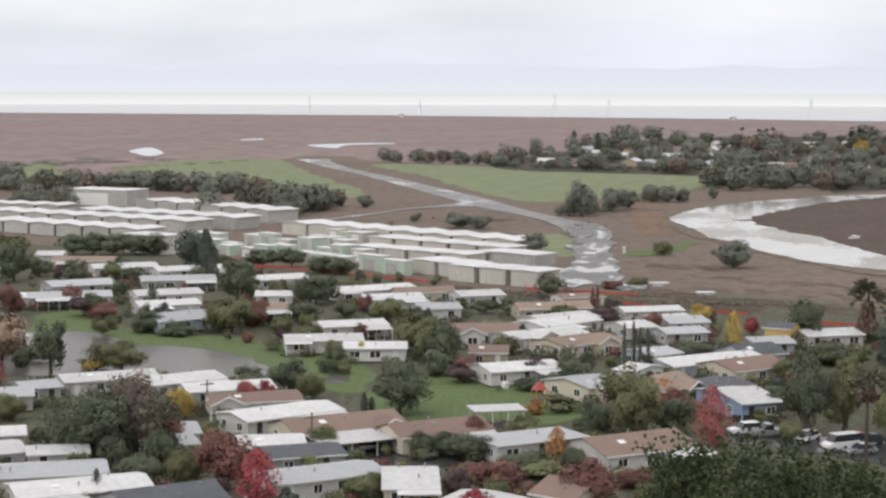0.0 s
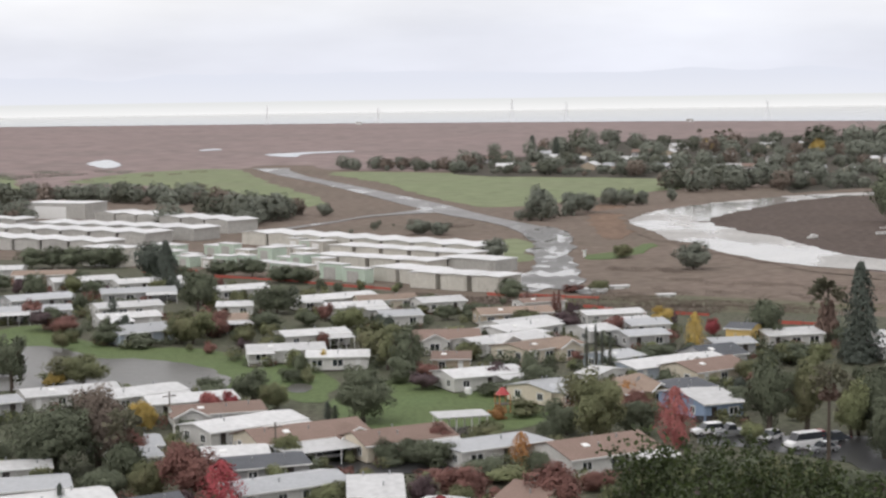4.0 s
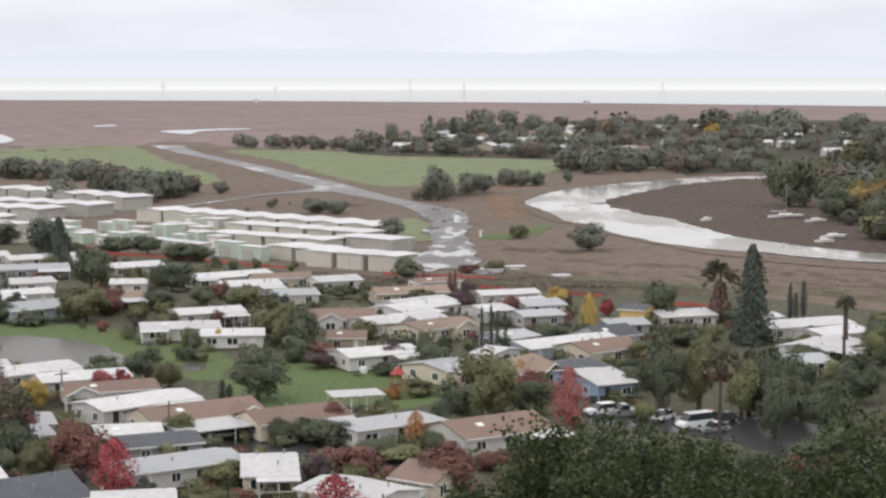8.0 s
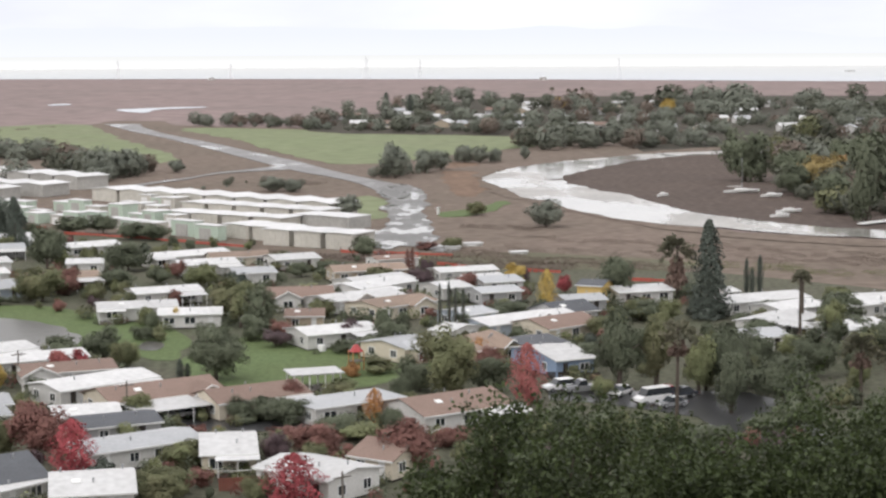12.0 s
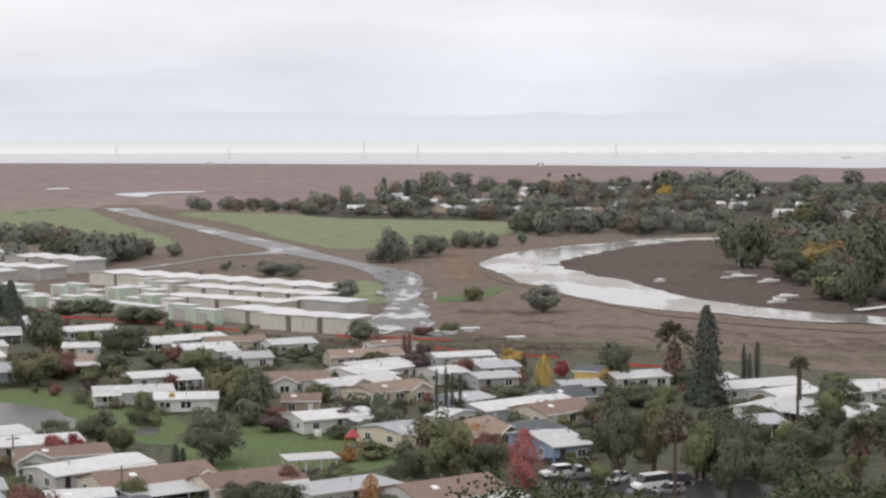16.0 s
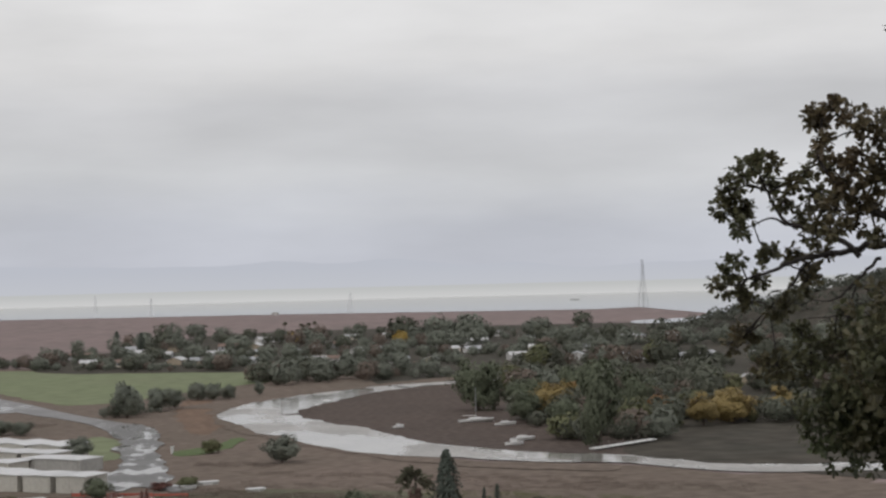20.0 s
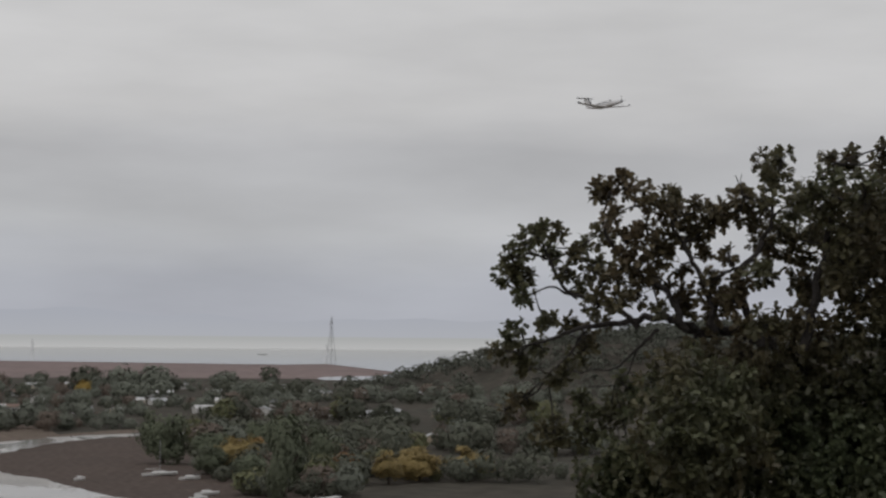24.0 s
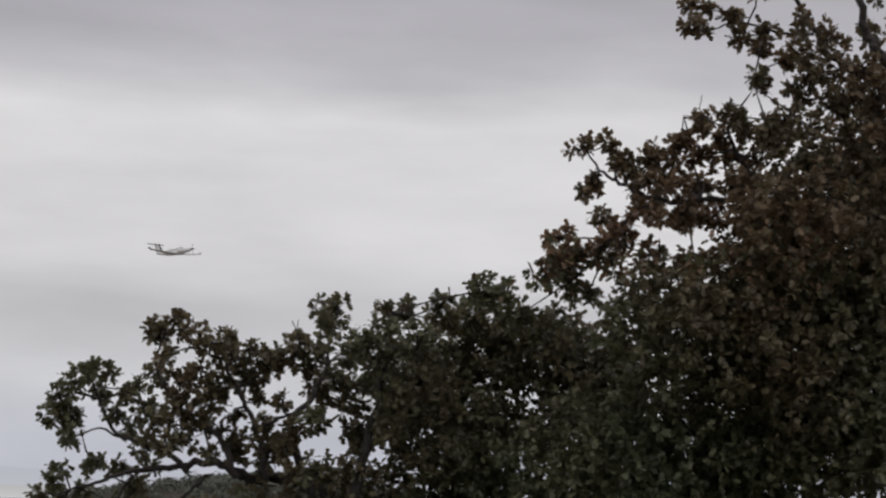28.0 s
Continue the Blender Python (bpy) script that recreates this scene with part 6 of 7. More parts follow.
def hillside_tree(x, y, top, r, seed, lumps=26):
    """A dense evergreen on the slope below the viewer: many lumps of small leaves on limbs."""
    z0 = slope(x, y)
    base = empty("bay_tree", pose(x, y, z0 - 0.2), "dense dark green bay tree on the hillside below", "tree", "hillside trees")
    rng = np.random.default_rng(seed)
    h = top - z0
    part("trunk", tube([(0, 0, 0), (0.1, 0.1, h * 0.4), (0, 0, h * 0.85)], [0.28, 0.2, 0.06], 8), BARK, base)
    p, n, s = [], [], []
    for k in range(lumps):
        a, q = rng.uniform(0, 6.28), rng.uniform(0, 1) ** 0.6
        hz = h * (0.42 + 0.5 * (1 - q * q * 0.75) * rng.uniform(0.75, 1.08))
        c = np.array([r * q * math.cos(a), r * q * math.sin(a), hz])
        rr = r * rng.uniform(0.24, 0.4)
        part("limb", tube([(0, 0, hz * 0.55), tuple(c * 0.6 + np.array([0, 0, hz * 0.25])), tuple(c)], [0.09, 0.05, 0.015], 5), BARK, base)
        m = int(1700 * rr * rr)
        d = rng.normal(size=(m, 3))
        d /= np.linalg.norm(d, axis=1, keepdims=True)
        knob = 1 + 0.22 * np.sin(d[:, :1] * 7 + k) * np.sin(d[:, 1:2] * 6 + 2 * k) + 0.15 * np.sin(d[:, 2:] * 9)
        p.append(c + d * rr * knob * rng.uniform(0.75, 1.12, (m, 1)))
        n.append(d + rng.normal(size=(m, 3)) * 0.6)
        s.append(rng.uniform(0.02, 0.05, m))
        sprig = rng.integers(9, 15)
        for _ in range(sprig):
            e = rng.normal(size=3) * 0.5
            e[2] = abs(e[2]) + 0.5
            e /= np.linalg.norm(e)
            t = np.linspace(0.9, 1.6, 14)[:, None]
            p.append(c + e * rr * t + rng.normal(size=(14, 3)) * 0.05)
            n.append(rng.normal(size=(14, 3)))
            s.append(rng.uniform(0.03, 0.055, 14))
    me = quads_mesh("foliage", np.concatenate(p), np.concatenate(n), np.concatenate(s), BAYLEAF, seed)
    ob = new("foliage", me)
    ob.parent = base
    ob["kind"] = "stuff"
    return base


hillside_tree(3.44, 32.07, 43.04, 1.5, 1, 18)
hillside_tree(4.19, 31.11, 43.78, 1.6, 2, 26)
hillside_tree(5.95, 31.89, 43.93, 1.9, 3, 30)
hillside_tree(6.7, 29.68, 44.09, 1.7, 4, 26)
hillside_tree(8.49, 31.22, 43.49, 1.9, 5, 28)
hillside_tree(9.64, 29.96, 44.19, 2.0, 6, 30)
hillside_tree(10.47, 28.63, 44.39, 2.0, 7, 28)
hillside_tree(4.84, 28.98, 43.95, 1.6, 8, 26)
hillside_tree(6.77, 27.54, 43.92, 1.6, 9, 26)
hillside_tree(8.43, 27.59, 43.86, 1.6, 10, 26)
hillside_tree(2.78, 30.07, 43.0, 1.2, 11, 16)
hillside_tree(9.43, 26.76, 44.01, 1.7, 12, 26)

# ---- places ----
home(-31.8, 203.2, 31, 11.9, 12.0, "slate", "grey", pitch=0.3)
home(-27.6, 199.7, 45, 6.4, 5.0, "white", "white", he=2.5, flat=True)
home(-18.5, 198.0, 6, 8.7, 11.0, "white", "white", pitch=0.2)
home(-15.3, 218.9, 30, 14.5, 7.5, "grey", "white")
home(-18.6, 232.2, 19, 9.9, 8.0, "slate", "grey")
home(-14.7, 251.1, 29, 16.8, 9.5, "brown", "cream", pitch=0.28, gable=0.9, carport=12, slide=-4, reach=7.0)
home(-1.2, 247.8, 27, 13.8, 8.5, "brown", "cream", pitch=0.28, carport=5.8, slide=0.0)
home(-23.8, 260.8, 38, 16.2, 8.5, "white", "white", carport=8)
home(-28.9, 272.7, 16, 13.3, 9.0, "brown", "white", gable=-0.95)
home(-34.3, 283.1, 21, 13.7, 8.0, "white", "white")
home(-43.2, 290.2, 37, 13.5, 8.0, "white", "white", carport=5.7, slide=0.0)
home(-23.0, 238.7, 11, 8.3, 8.0, "white", "white")
home(-37.9, 247.1, 18, 7.2, 8.0, "grey", "white")
home(11.7, 241.8, 29, 14.0, 7.0, "grey", "white", flat=True)
home(24.8, 237.2, 29, 14.3, 11.0, "brown", "white", pitch=0.26, carport=6.0, slide=0.0)
home(32.0, 235.0, 11, 6.3, 4.0, "white", "white", he=2.3, flat=True)
home(15.3, 209.3, -39, 6.0, 8.0, "brown", "cream", pitch=0.34)
home(6.4, 200.8, -45, 11.1, 8.4, "white", "white", he=3.0)
home(-3.9, 216.1, 2, 6.3, 12.0, "white", "cream", porch=1)
home(-50.7, 220.0, 15, 17.6, 8.0, "grey", "white")
home(-43.2, 211.3, 24, 15.6, 8.0, "white", "white", carport=6.6, slide=-7.8)
home(-60.1, 232.7, 26, 9.4, 8.0, "white", "white")
home(-35.6, 239.3, 25, 3.7, 7.0, "grey", "grey")
home(-55.0, 292.7, 24, 15.2, 8.0, "white", "white", carport=6)
home(-68.5, 276.6, 15, 9.6, 8.0, "grey", "grey")
home(-64.6, 283.9, 30, 5.9, 7.0, "grey", "grey")
home(-22.6, 338.3, 8, 14.3, 8.5, "white", "white", porch=-1)
home(-12.3, 328.4, 1, 11.1, 8.0, "white", "white")
home(7.7, 349.8, 4, 13.1, 10.0, "brown", "white", pitch=0.26, gable=-0.5)
home(8.4, 323.7, -3, 6.6, 9.0, "brown", "tan")
home(12.4, 304.1, 23, 13.2, 9.0, "white", "white", carport=5.5, slide=0.0)
home(18.5, 345.4, 33, 16.9, 9.0, "white", "white", gable=-0.3)
home(24.9, 335.9, 39, 14.5, 10.0, "tan", "cream", gable=0.4)
home(23.7, 370.3, 37, 14.4, 9.0, "white", "white")
home(22.4, 288.2, 41, 7.2, 10.0, "grey", "cream", gable=-0.4)
home(33.4, 302.4, -46, 4.3, 8.0, "white", "white")
home(34.1, 285.9, 45, 10.3, 10.0, "tan", "olive", pitch=0.3, gable=0.5)
home(45.7, 312.9, 32, 20.6, 8.5, "white", "paleblue", gable=0.2)
home(51.2, 306.3, 34, 12.4, 10.0, "brown", "cream", pitch=0.24)
home(43.4, 286.4, 37, 8.6, 9.0, "slate", "brown")
home(45.3, 274.5, 21, 6.7, 14.0, "white", "blue", he=2.9, pitch=0.14)
home(37.4, 358.5, 27, 6.7, 9.0, "white", "white")
home(45.7, 369.7, 26, 9.1, 8.0, "white", "white")
home(46.1, 350.2, 17, 8.6, 8.0, "grey", "grey")
home(37.4, 321.4, 37, 7.1, 8.0, "grey", "paleblue")
home(65.6, 345.7, -27, 4.9, 8.0, "slate", "yellow", he=4.2)
home(60.7, 336.6, 12, 8.1, 8.0, "grey", "grey")
home(55.4, 322.4, 28, 8.6, 9.0, "slate", "grey", pitch=0.3)
home(74.1, 347.7, 15, 11.6, 9.0, "white", "white")
home(93.9, 332.4, 20, 18.5, 9.0, "white", "white")
home(90.8, 343.5, 21, 2.6, 6.0, "white", "white")
home(97.0, 321.4, 28, 11.4, 8.0, "white", "white")
home(90.6, 305.8, 45, 13.9, 9.0, "white", "white", carport=5.9, slide=-7.0)
home(111.9, 324.4, 20, 11.6, 9.0, "white", "white")
home(100.8, 297.5, 27, 10.0, 9.0, "white", "white")
home(81.5, 290.0, 14, 8.7, 9.0, "grey", "white")
home(121.0, 319.8, 24, 10.9, 9.0, "white", "white")
home(114.4, 329.6, 9, 8.2, 9.0, "white", "white")
home(128.0, 308.2, 18, 13.6, 9.0, "grey", "white", carport=5.7, slide=0.0)
home(-110.3, 507.8, 1, 7.4, 9.0, "white", "white")
home(-97.3, 490.7, 2, 16.4, 10.0, "tan", "tan", carport=6.9, slide=-8.2)
home(-84.2, 473.5, 22, 16.7, 9.0, "white", "white")
home(-66.4, 467.3, 25, 17.7, 9.0, "white", "white", carport=7.4, slide=0.0)
home(-87.7, 431.9, 29, 15.4, 10.0, "grey", "grey")
home(-84.8, 407.7, 15, 18.2, 9.0, "grey", "grey", carport=7.7, slide=-9.1)
home(-91.8, 406.0, 10, 13.7, 8.0, "white", "white")
home(-65.4, 443.2, 13, 17.8, 9.0, "grey", "grey", carport=7.5, slide=0.0)
home(-63.7, 413.0, 23, 14.9, 9.0, "white", "white")
home(-60.5, 392.3, 23, 13.2, 8.0, "white", "white", carport=5.5, slide=-6.6)
home(-54.6, 368.2, 34, 12.3, 9.0, "grey", "paleblue", pitch=0.24)
home(-40.9, 384.5, 16, 14.2, 10.0, "tan", "tan", carport=6.0, slide=0.0)
home(-41.1, 446.0, 28, 13.7, 9.0, "white", "white")
home(-38.5, 410.6, 2, 7.9, 8.0, "white", "white")
home(-17.0, 422.5, 29, 19.8, 9.0, "white", "white", porch=-1)
home(-11.8, 405.0, 19, 13.2, 9.0, "white", "white", carport=5.5, slide=0.0)
home(-1.4, 387.9, 13, 8.9, 9.0, "grey", "white")
home(7.7, 412.5, 19, 10.5, 9.0, "white", "white")
home(-82.7, 340.9, 32, 5.3, 8.0, "grey", "white")
home(-18.5, 359.1, 19, 13.2, 8.0, "white", "white", carport=5.6, slide=0.0)
home(48.5, 366.1, 17, 8.6, 9.0, "grey", "white")
home(23.0, 363.2, 45, 17.0, 9.0, "white", "white", carport=7.1, slide=-8.5)
home(-123.0, 465.4, 11, 16.1, 9.0, "white", "white")
home(-112.2, 414.9, 10, 14.2, 9.0, "grey", "grey", carport=6.0, slide=0.0)

home(23.4, 388.1, 12, 15.9, 8.0, "tan", "tan", pitch=0.24)
home(-4.5, 417.5, 14, 13.5, 7.0, "tan", "cream", pitch=0.24)
home(44.0, 384.0, 14, 13.0, 7.0, "white", "white")
home(30.5, 408.0, 20, 10.0, 7.0, "brown", "white")

hangar_row(-12.0, 578.6, -44, 8, 13.32, 13, 4.0)
hangar_row(0.8, 544.8, -43, 5, 11.45, 10, 3.3, peaked=False)
hangar_row(-7.6, 518.8, -40, 4, 11.50, 9, 3.2, "cream", False)
hangar_row(2.0, 480.1, -48, 2, 11.33, 10, 3.6, "cream", False, word="long cream metal storage building")
hangar_row(15.6, 459.7, -38, 3, 9.87, 10, 4.0, "cream", False)
hangar_row(20.7, 508.3, -41, 1, 21.69, 10, 3.4, "grey", False, word="low grey metal hangar with a pale roof")
hangar_row(-88.0, 693.6, -47, 6, 14.50, 14, 4.6, "grey")
hangar_row(-102.0, 654.1, -34, 6, 13.65, 14, 4.2, "grey")
hangar_row(-132.1, 648.6, -33, 9, 13.03, 14, 4.0, "grey")
hangar_row(-125.6, 606.1, -35, 6, 12.76, 13, 3.8, "grey")
hangar_row(-163.9, 702.7, -23, 4, 10.88, 13, 4.2, "grey")
shed(-141.8, 761.3, -25, 31.4, 16, 6.5, "grey", "large grey metal airfield hall with a flat roof")
shed(-87.1, 541.7, -38, 17.2, 10, 5.5, "cream", "cream metal shed with a white roof")
shed(-18.7, 489.5, -47, 9.6, 3, 4.2, "green")
shed(-12.2, 479.6, -48, 9.2, 3, 3.8, "green")
shed(-58.9, 571.3, -48, 7.6, 4.5, 3.0, "green", "pale green metal storage container")
shed(-54.0, 563.2, -51, 8.5, 3.0, 4.1, "green", "pale green metal storage container")
shed(-47.7, 553.1, -43, 6.3, 4.5, 3.0, "cream", "low cream airfield shed with a white roof")
shed(-39.8, 547.4, -45, 6.4, 6.0, 4.1, "green", "pale green metal storage container")
shed(-39.4, 568.6, -51, 5.2, 3.0, 3.0, "cream", "low cream airfield shed with a white roof")
shed(-34.5, 562.5, -51, 5.5, 6.0, 3.0, "cream", "low cream airfield shed with a white roof")
shed(-30.2, 556.0, -51, 7.1, 4.5, 2.7, "cream", "low cream airfield shed with a white roof")
shed(-77.0, 576.5, -44, 5.8, 4.5, 3.4, "green", "pale green metal storage container")
shed(-71.8, 570.8, -41, 6.2, 4.5, 3.4, "green", "pale green metal storage container")
shed(-62.6, 534.0, -50, 6.6, 6.0, 3.0, "green", "pale green metal storage container")
shed(-55.8, 528.6, -53, 6.0, 4.5, 2.7, "cream", "low cream airfield shed with a white roof")
shed(-51.5, 521.0, -50, 7.4, 3.0, 4.1, "green", "pale green metal storage container")
shed(-45.9, 521.7, -48, 7.5, 3.0, 4.1, "green", "pale green metal storage container")
shed(-39.4, 515.5, -51, 6.9, 4.5, 2.7, "cream", "low cream airfield shed with a white roof")
shed(-33.6, 508.7, -48, 7.6, 4.5, 2.7, "green", "pale green metal storage container")
shed(-28.0, 501.8, -48, 6.5, 4.5, 2.7, "cream", "low cream airfield shed with a white roof")
shed(-70.5, 548.7, -36, 7.7, 6.0, 3.4, "green", "pale green metal storage container")
shed(-63.6, 542.4, -41, 6.2, 3.0, 3.0, "cream", "low cream airfield shed with a white roof")
shed(-33.9, 528.7, -48, 6.2, 3.0, 2.7, "green", "pale green metal storage container")
shed(-28.5, 522.1, -50, 6.2, 6.0, 4.1, "green", "pale green metal storage container")
shed(-22.7, 515.9, -50, 5.7, 4.5, 3.4, "cream", "low cream airfield shed with a white roof")
shed(-34.2, 588.9, -43, 5.5, 4.5, 3.4, "cream", "low cream airfield shed with a white roof")
shed(-30.2, 582.7, -43, 5.1, 4.5, 3.0, "green", "pale green metal storage container")
shed(-25.7, 577.1, -45, 6.4, 6.0, 3.4, "cream", "low cream airfield shed with a white roof")
tree(-6.5, 272.2, 9.4, 5.8, "oak")
tree(-25.1, 293.0, 5.7, 3.4, "oak")
tree(-33.2, 305.3, 2.7, 2.9, "oak")
tree(-20.9, 284.0, 4.7, 2.0, "olive")
tree(-12.0, 273.9, 3.3, 0.8, "conifer", "slim")
tree(-10.9, 274.7, 2.5, 0.7, "conifer", "slim")
tree(-21.8, 209.8, 7.5, 3.1, "crimson", "slim", clear=0.05)
tree(-27.3, 220.7, 7.7, 3.7, "rust")
tree(-30.0, 274.6, 5.4, 2.1, "red")
tree(-27.4, 279.0, 4.6, 1.4, "crimson")
tree(-38.7, 268.5, 5.1, 1.9, "yellow")
tree(15.2, 236.8, 5.1, 1.7, "orange", "slim", clear=0.03)
tree(37.5, 248.5, 8.8, 3.0, "red", "slim", clear=0.03)
tree(27.1, 252.8, 11.4, 5.5, "olive")
tree(33.6, 258.4, 5.7, 3.5, "oak")
tree(23.3, 259.8, 4.9, 3.3, "oak")
tree(7.6, 217.0, 4.9, 4.0, "rust")
tree(17.4, 208.9, 6.6, 3.9, "rust")
tree(3.6, 193.4, 6.4, 3.7, "crimson", "slim", clear=0.05)
tree(-0.7, 195.2, 3.8, 1.9, "olive")
tree(-10.9, 197.8, 4.5, 3.8, "olive")
tree(-5.6, 225.8, 2.7, 1.2, "light")
tree(-9.1, 215.3, 3.5, 3.1, "olive")
tree(3.4, 231.3, 1.5, 2.2, "rust")
tree(-2.9, 241.1, 3.5, 2.3, "oak")
tree(3.5, 238.4, 4.2, 3.4, "oak")
tree(10.0, 230.4, 3.3, 3.3, "oak")
tree(-11.2, 240.4, 0.6, 0.8, "oak")
tree(-14.4, 219.0, 2.1, 0.8, "oak", "slim")
tree(-12.7, 223.5, 3.1, 0.3, "conifer", "column")
tree(-24.5, 260.0, 2.5, 1.4, "light")
tree(-32.4, 263.2, 2.9, 1.7, "oak")
tree(14.1, 272.7, 2.2, 1.7, "orange")
tree(18.5, 274.5, 2.6, 3.1, "olive")
tree(-0.0, 204.2, 1.3, 1.3, "light")
tree(52.1, 255.8, 12.1, 3.4, "oak", clear=0.1, habit=0)
tree(57.4, 255.1, 11.5, 2.8, "olive", clear=0.2, habit=5)
tree(63.2, 252.4, 8.6, 3.1, "light", clear=0.15, habit=0)
tree(67.3, 253.7, 10.8, 3.4, "oak", clear=0.25)
tree(73.6, 245.6, 7.6, 6.1, "oak", clear=0.0, habit=1)
tree(83.8, 263.4, 7.4, 4.8, "oak", habit=2)
tree(75.6, 268.5, 6.8, 3.6, "oak", habit=0)
tree(93.5, 272.0, 6.0, 3.6, "olive", habit=4)
tree(95.5, 290.0, 6.6, 2.9, "oak", habit=0)
tree(95.2, 289.0, 8.2, 2.1, "light", clear=0.4, habit=0)
palm(83.9, 242.6, 10.2, 2.6, 2.0)
palm(88.6, 243.0, 8.6, 2.2, 1.5)
tree(73.4, 266.7, 6.1, 3.1, "oak")
tree(48.8, 252.0, 3.3, 1.9, "light")
tree(82.7, 324.1, 18.4, 4.9, "conifer", "cone", clear=0.03)
tree(98.5, 355.2, 7.5, 0.8, "conifer", "slim")
tree(101.6, 356.4, 8.0, 0.9, "conifer", "slim")
tree(99.6, 355.0, 5.7, 0.8, "conifer", "slim")
tree(31.3, 309.1, 9.5, 0.6, "conifer", "column")
tree(32.9, 308.9, 9.9, 0.6, "conifer", "column")
tree(34.0, 308.7, 8.8, 0.6, "conifer", "column")
tree(35.4, 308.5, 8.1, 0.6, "conifer", "column")
tree(33.2, 398.3, 5.8, 0.8, "rust", "slim")
tree(34.3, 398.1, 6.1, 0.8, "rust", "slim")
tree(54.2, 334.2, 8.6, 2.1, "yellow", "slim", clear=0.05)
tree(54.5, 377.3, 4.8, 2.9, "yellow")
tree(62.5, 362.5, 3.9, 1.6, "crimson")
tree(70.4, 348.7, 9.9, 4.2, "oak")
tree(69.6, 322.5, 4.7, 3.1, "olive")
tree(58.2, 301.5, 5.1, 2.9, "olive")
tree(25.2, 429.3, 5.7, 4.2, "oak")
tree(-29.1, 412.5, 7.0, 5.7, "oak")
tree(-20.9, 389.2, 3.7, 3.1, "oak")
tree(-48.4, 433.2, 8.1, 4.5, "oak")
tree(-60.7, 462.1, 13.4, 4.5, "conifer", "cone")
tree(-49.8, 499.7, 5.3, 4.9, "oak")
tree(-41.8, 498.3, 5.3, 4.6, "oak")
tree(-33.1, 482.0, 4.8, 4.6, "oak")
tree(-26.9, 478.1, 4.8, 4.7, "oak")
tree(-1.5, 462.7, 1.7, 1.5, "oak")
tree(-4.4, 333.6, 8.5, 4.8, "olive")
tree(-12.0, 378.6, 6.0, 3.9, "light")
tree(12.1, 334.7, 3.4, 2.9, "olive")
tree(-14.9, 326.3, 3.9, 1.5, "yellow")
tree(15.0, 304.2, 4.3, 3.0, "plum")
tree(22.2, 297.3, 5.5, 3.7, "oak")
tree(2.8, 302.4, 3.3, 2.9, "plum")
tree(-0.5, 310.1, 5.4, 3.4, "oak")
tree(-15.9, 354.0, 3.6, 1.7, "rust")
tree(-19.2, 324.2, 3.5, 1.7, "oak")
tree(-19.9, 329.0, 3.6, 2.4, "light")
tree(-29.4, 381.3, 4.8, 4.2, "oak")
tree(-40.9, 374.3, 6.1, 4.5, "olive")
tree(113.2, 342.1, 3.4, 3.0, "light")
tree(109.2, 320.1, 4.2, 2.5, "oak")
tree(93.9, 322.4, 3.4, 3.2, "oak")
tree(98.9, 301.7, 4.4, 3.0, "olive")
tree(44.5, 329.8, 2.3, 4.5, "oak")
tree(57.7, 338.9, 2.7, 1.6, "olive")
tree(26.0, 381.8, 4.2, 3.6, "olive")
tree(33.9, 375.9, 4.2, 3.6, "plum")
tree(41.8, 361.4, 5.2, 2.9, "rust")
tree(6.1, 415.4, 3.9, 3.9, "olive")
tree(16.0, 403.1, 3.2, 3.2, "oak")
tree(61.0, 278.5, 4.5, 2.7, "olive")
tree(57.8, 289.8, 4.2, 2.8, "rust")
tree(102.3, 309.8, 7.1, 3.6, "oak")
tree(117.4, 320.8, 4.0, 2.2, "rust")
tree(123.0, 299.4, 7.9, 5.6, "olive")
tree(114.1, 297.9, 3.4, 3.5, "olive")
tree(134.2, 310.6, 5.2, 3.2, "olive")
tree(-67.3, 307.6, 10.6, 3.1, "oak", clear=0.2)
tree(-56.1, 312.7, 6.2, 5.6, "olive")
tree(-61.6, 315.7, 2.5, 3.1, "light")
tree(-46.4, 236.7, 10.8, 6.5, "oak")
tree(-41.7, 242.3, 11.9, 5.2, "bronze")
tree(-72.7, 325.4, 2.3, 2.3, "oak")
tree(-76.3, 325.3, 2.9, 2.6, "oak")
tree(-79.3, 322.0, 10.2, 5.4, "buff", habit=0)
tree(-40.2, 269.7, 4.5, 1.8, "yellow")
tree(-37.4, 244.3, 5.1, 2.4, "rust")
tree(-41.0, 211.0, 4.9, 0.8, "conifer", "slim")
tree(-48.5, 223.7, 1.4, 1.6, "oak")
tree(-74.0, 294.7, 5.6, 2.2, "crimson", "slim", clear=0.03)
tree(-64.5, 267.0, 3.4, 2.6, "olive")
tree(-37.8, 223.2, 4.3, 3.3, "oak")
tree(-32.1, 223.3, 5.0, 2.5, "olive")
tree(-51.3, 244.1, 3.9, 2.8, "oak")
tree(-31.9, 289.9, 4.6, 2.8, "oak")
tree(-64.7, 400.4, 5.7, 1.7, "conifer", "slim")
tree(-47.7, 416.7, 10.5, 4.1, "oak")
tree(-67.4, 494.6, 10.9, 6.7, "conifer")
tree(-37.2, 416.9, 5.3, 1.6, "olive")
tree(-40.2, 428.2, 4.7, 2.0, "olive")
tree(-42.8, 363.8, 7.5, 4.6, "olive")
tree(-38.6, 372.5, 5.9, 3.5, "rust")
tree(-32.5, 364.0, 4.0, 2.9, "olive")
tree(-92.8, 451.4, 6.7, 4.3, "oak")
tree(-85.3, 465.0, 4.8, 3.7, "light")
tree(-79.1, 458.4, 4.3, 3.2, "oak")
tree(-77.8, 390.1, 4.9, 4.4, "plum")
tree(-72.7, 385.5, 3.7, 3.7, "rust")
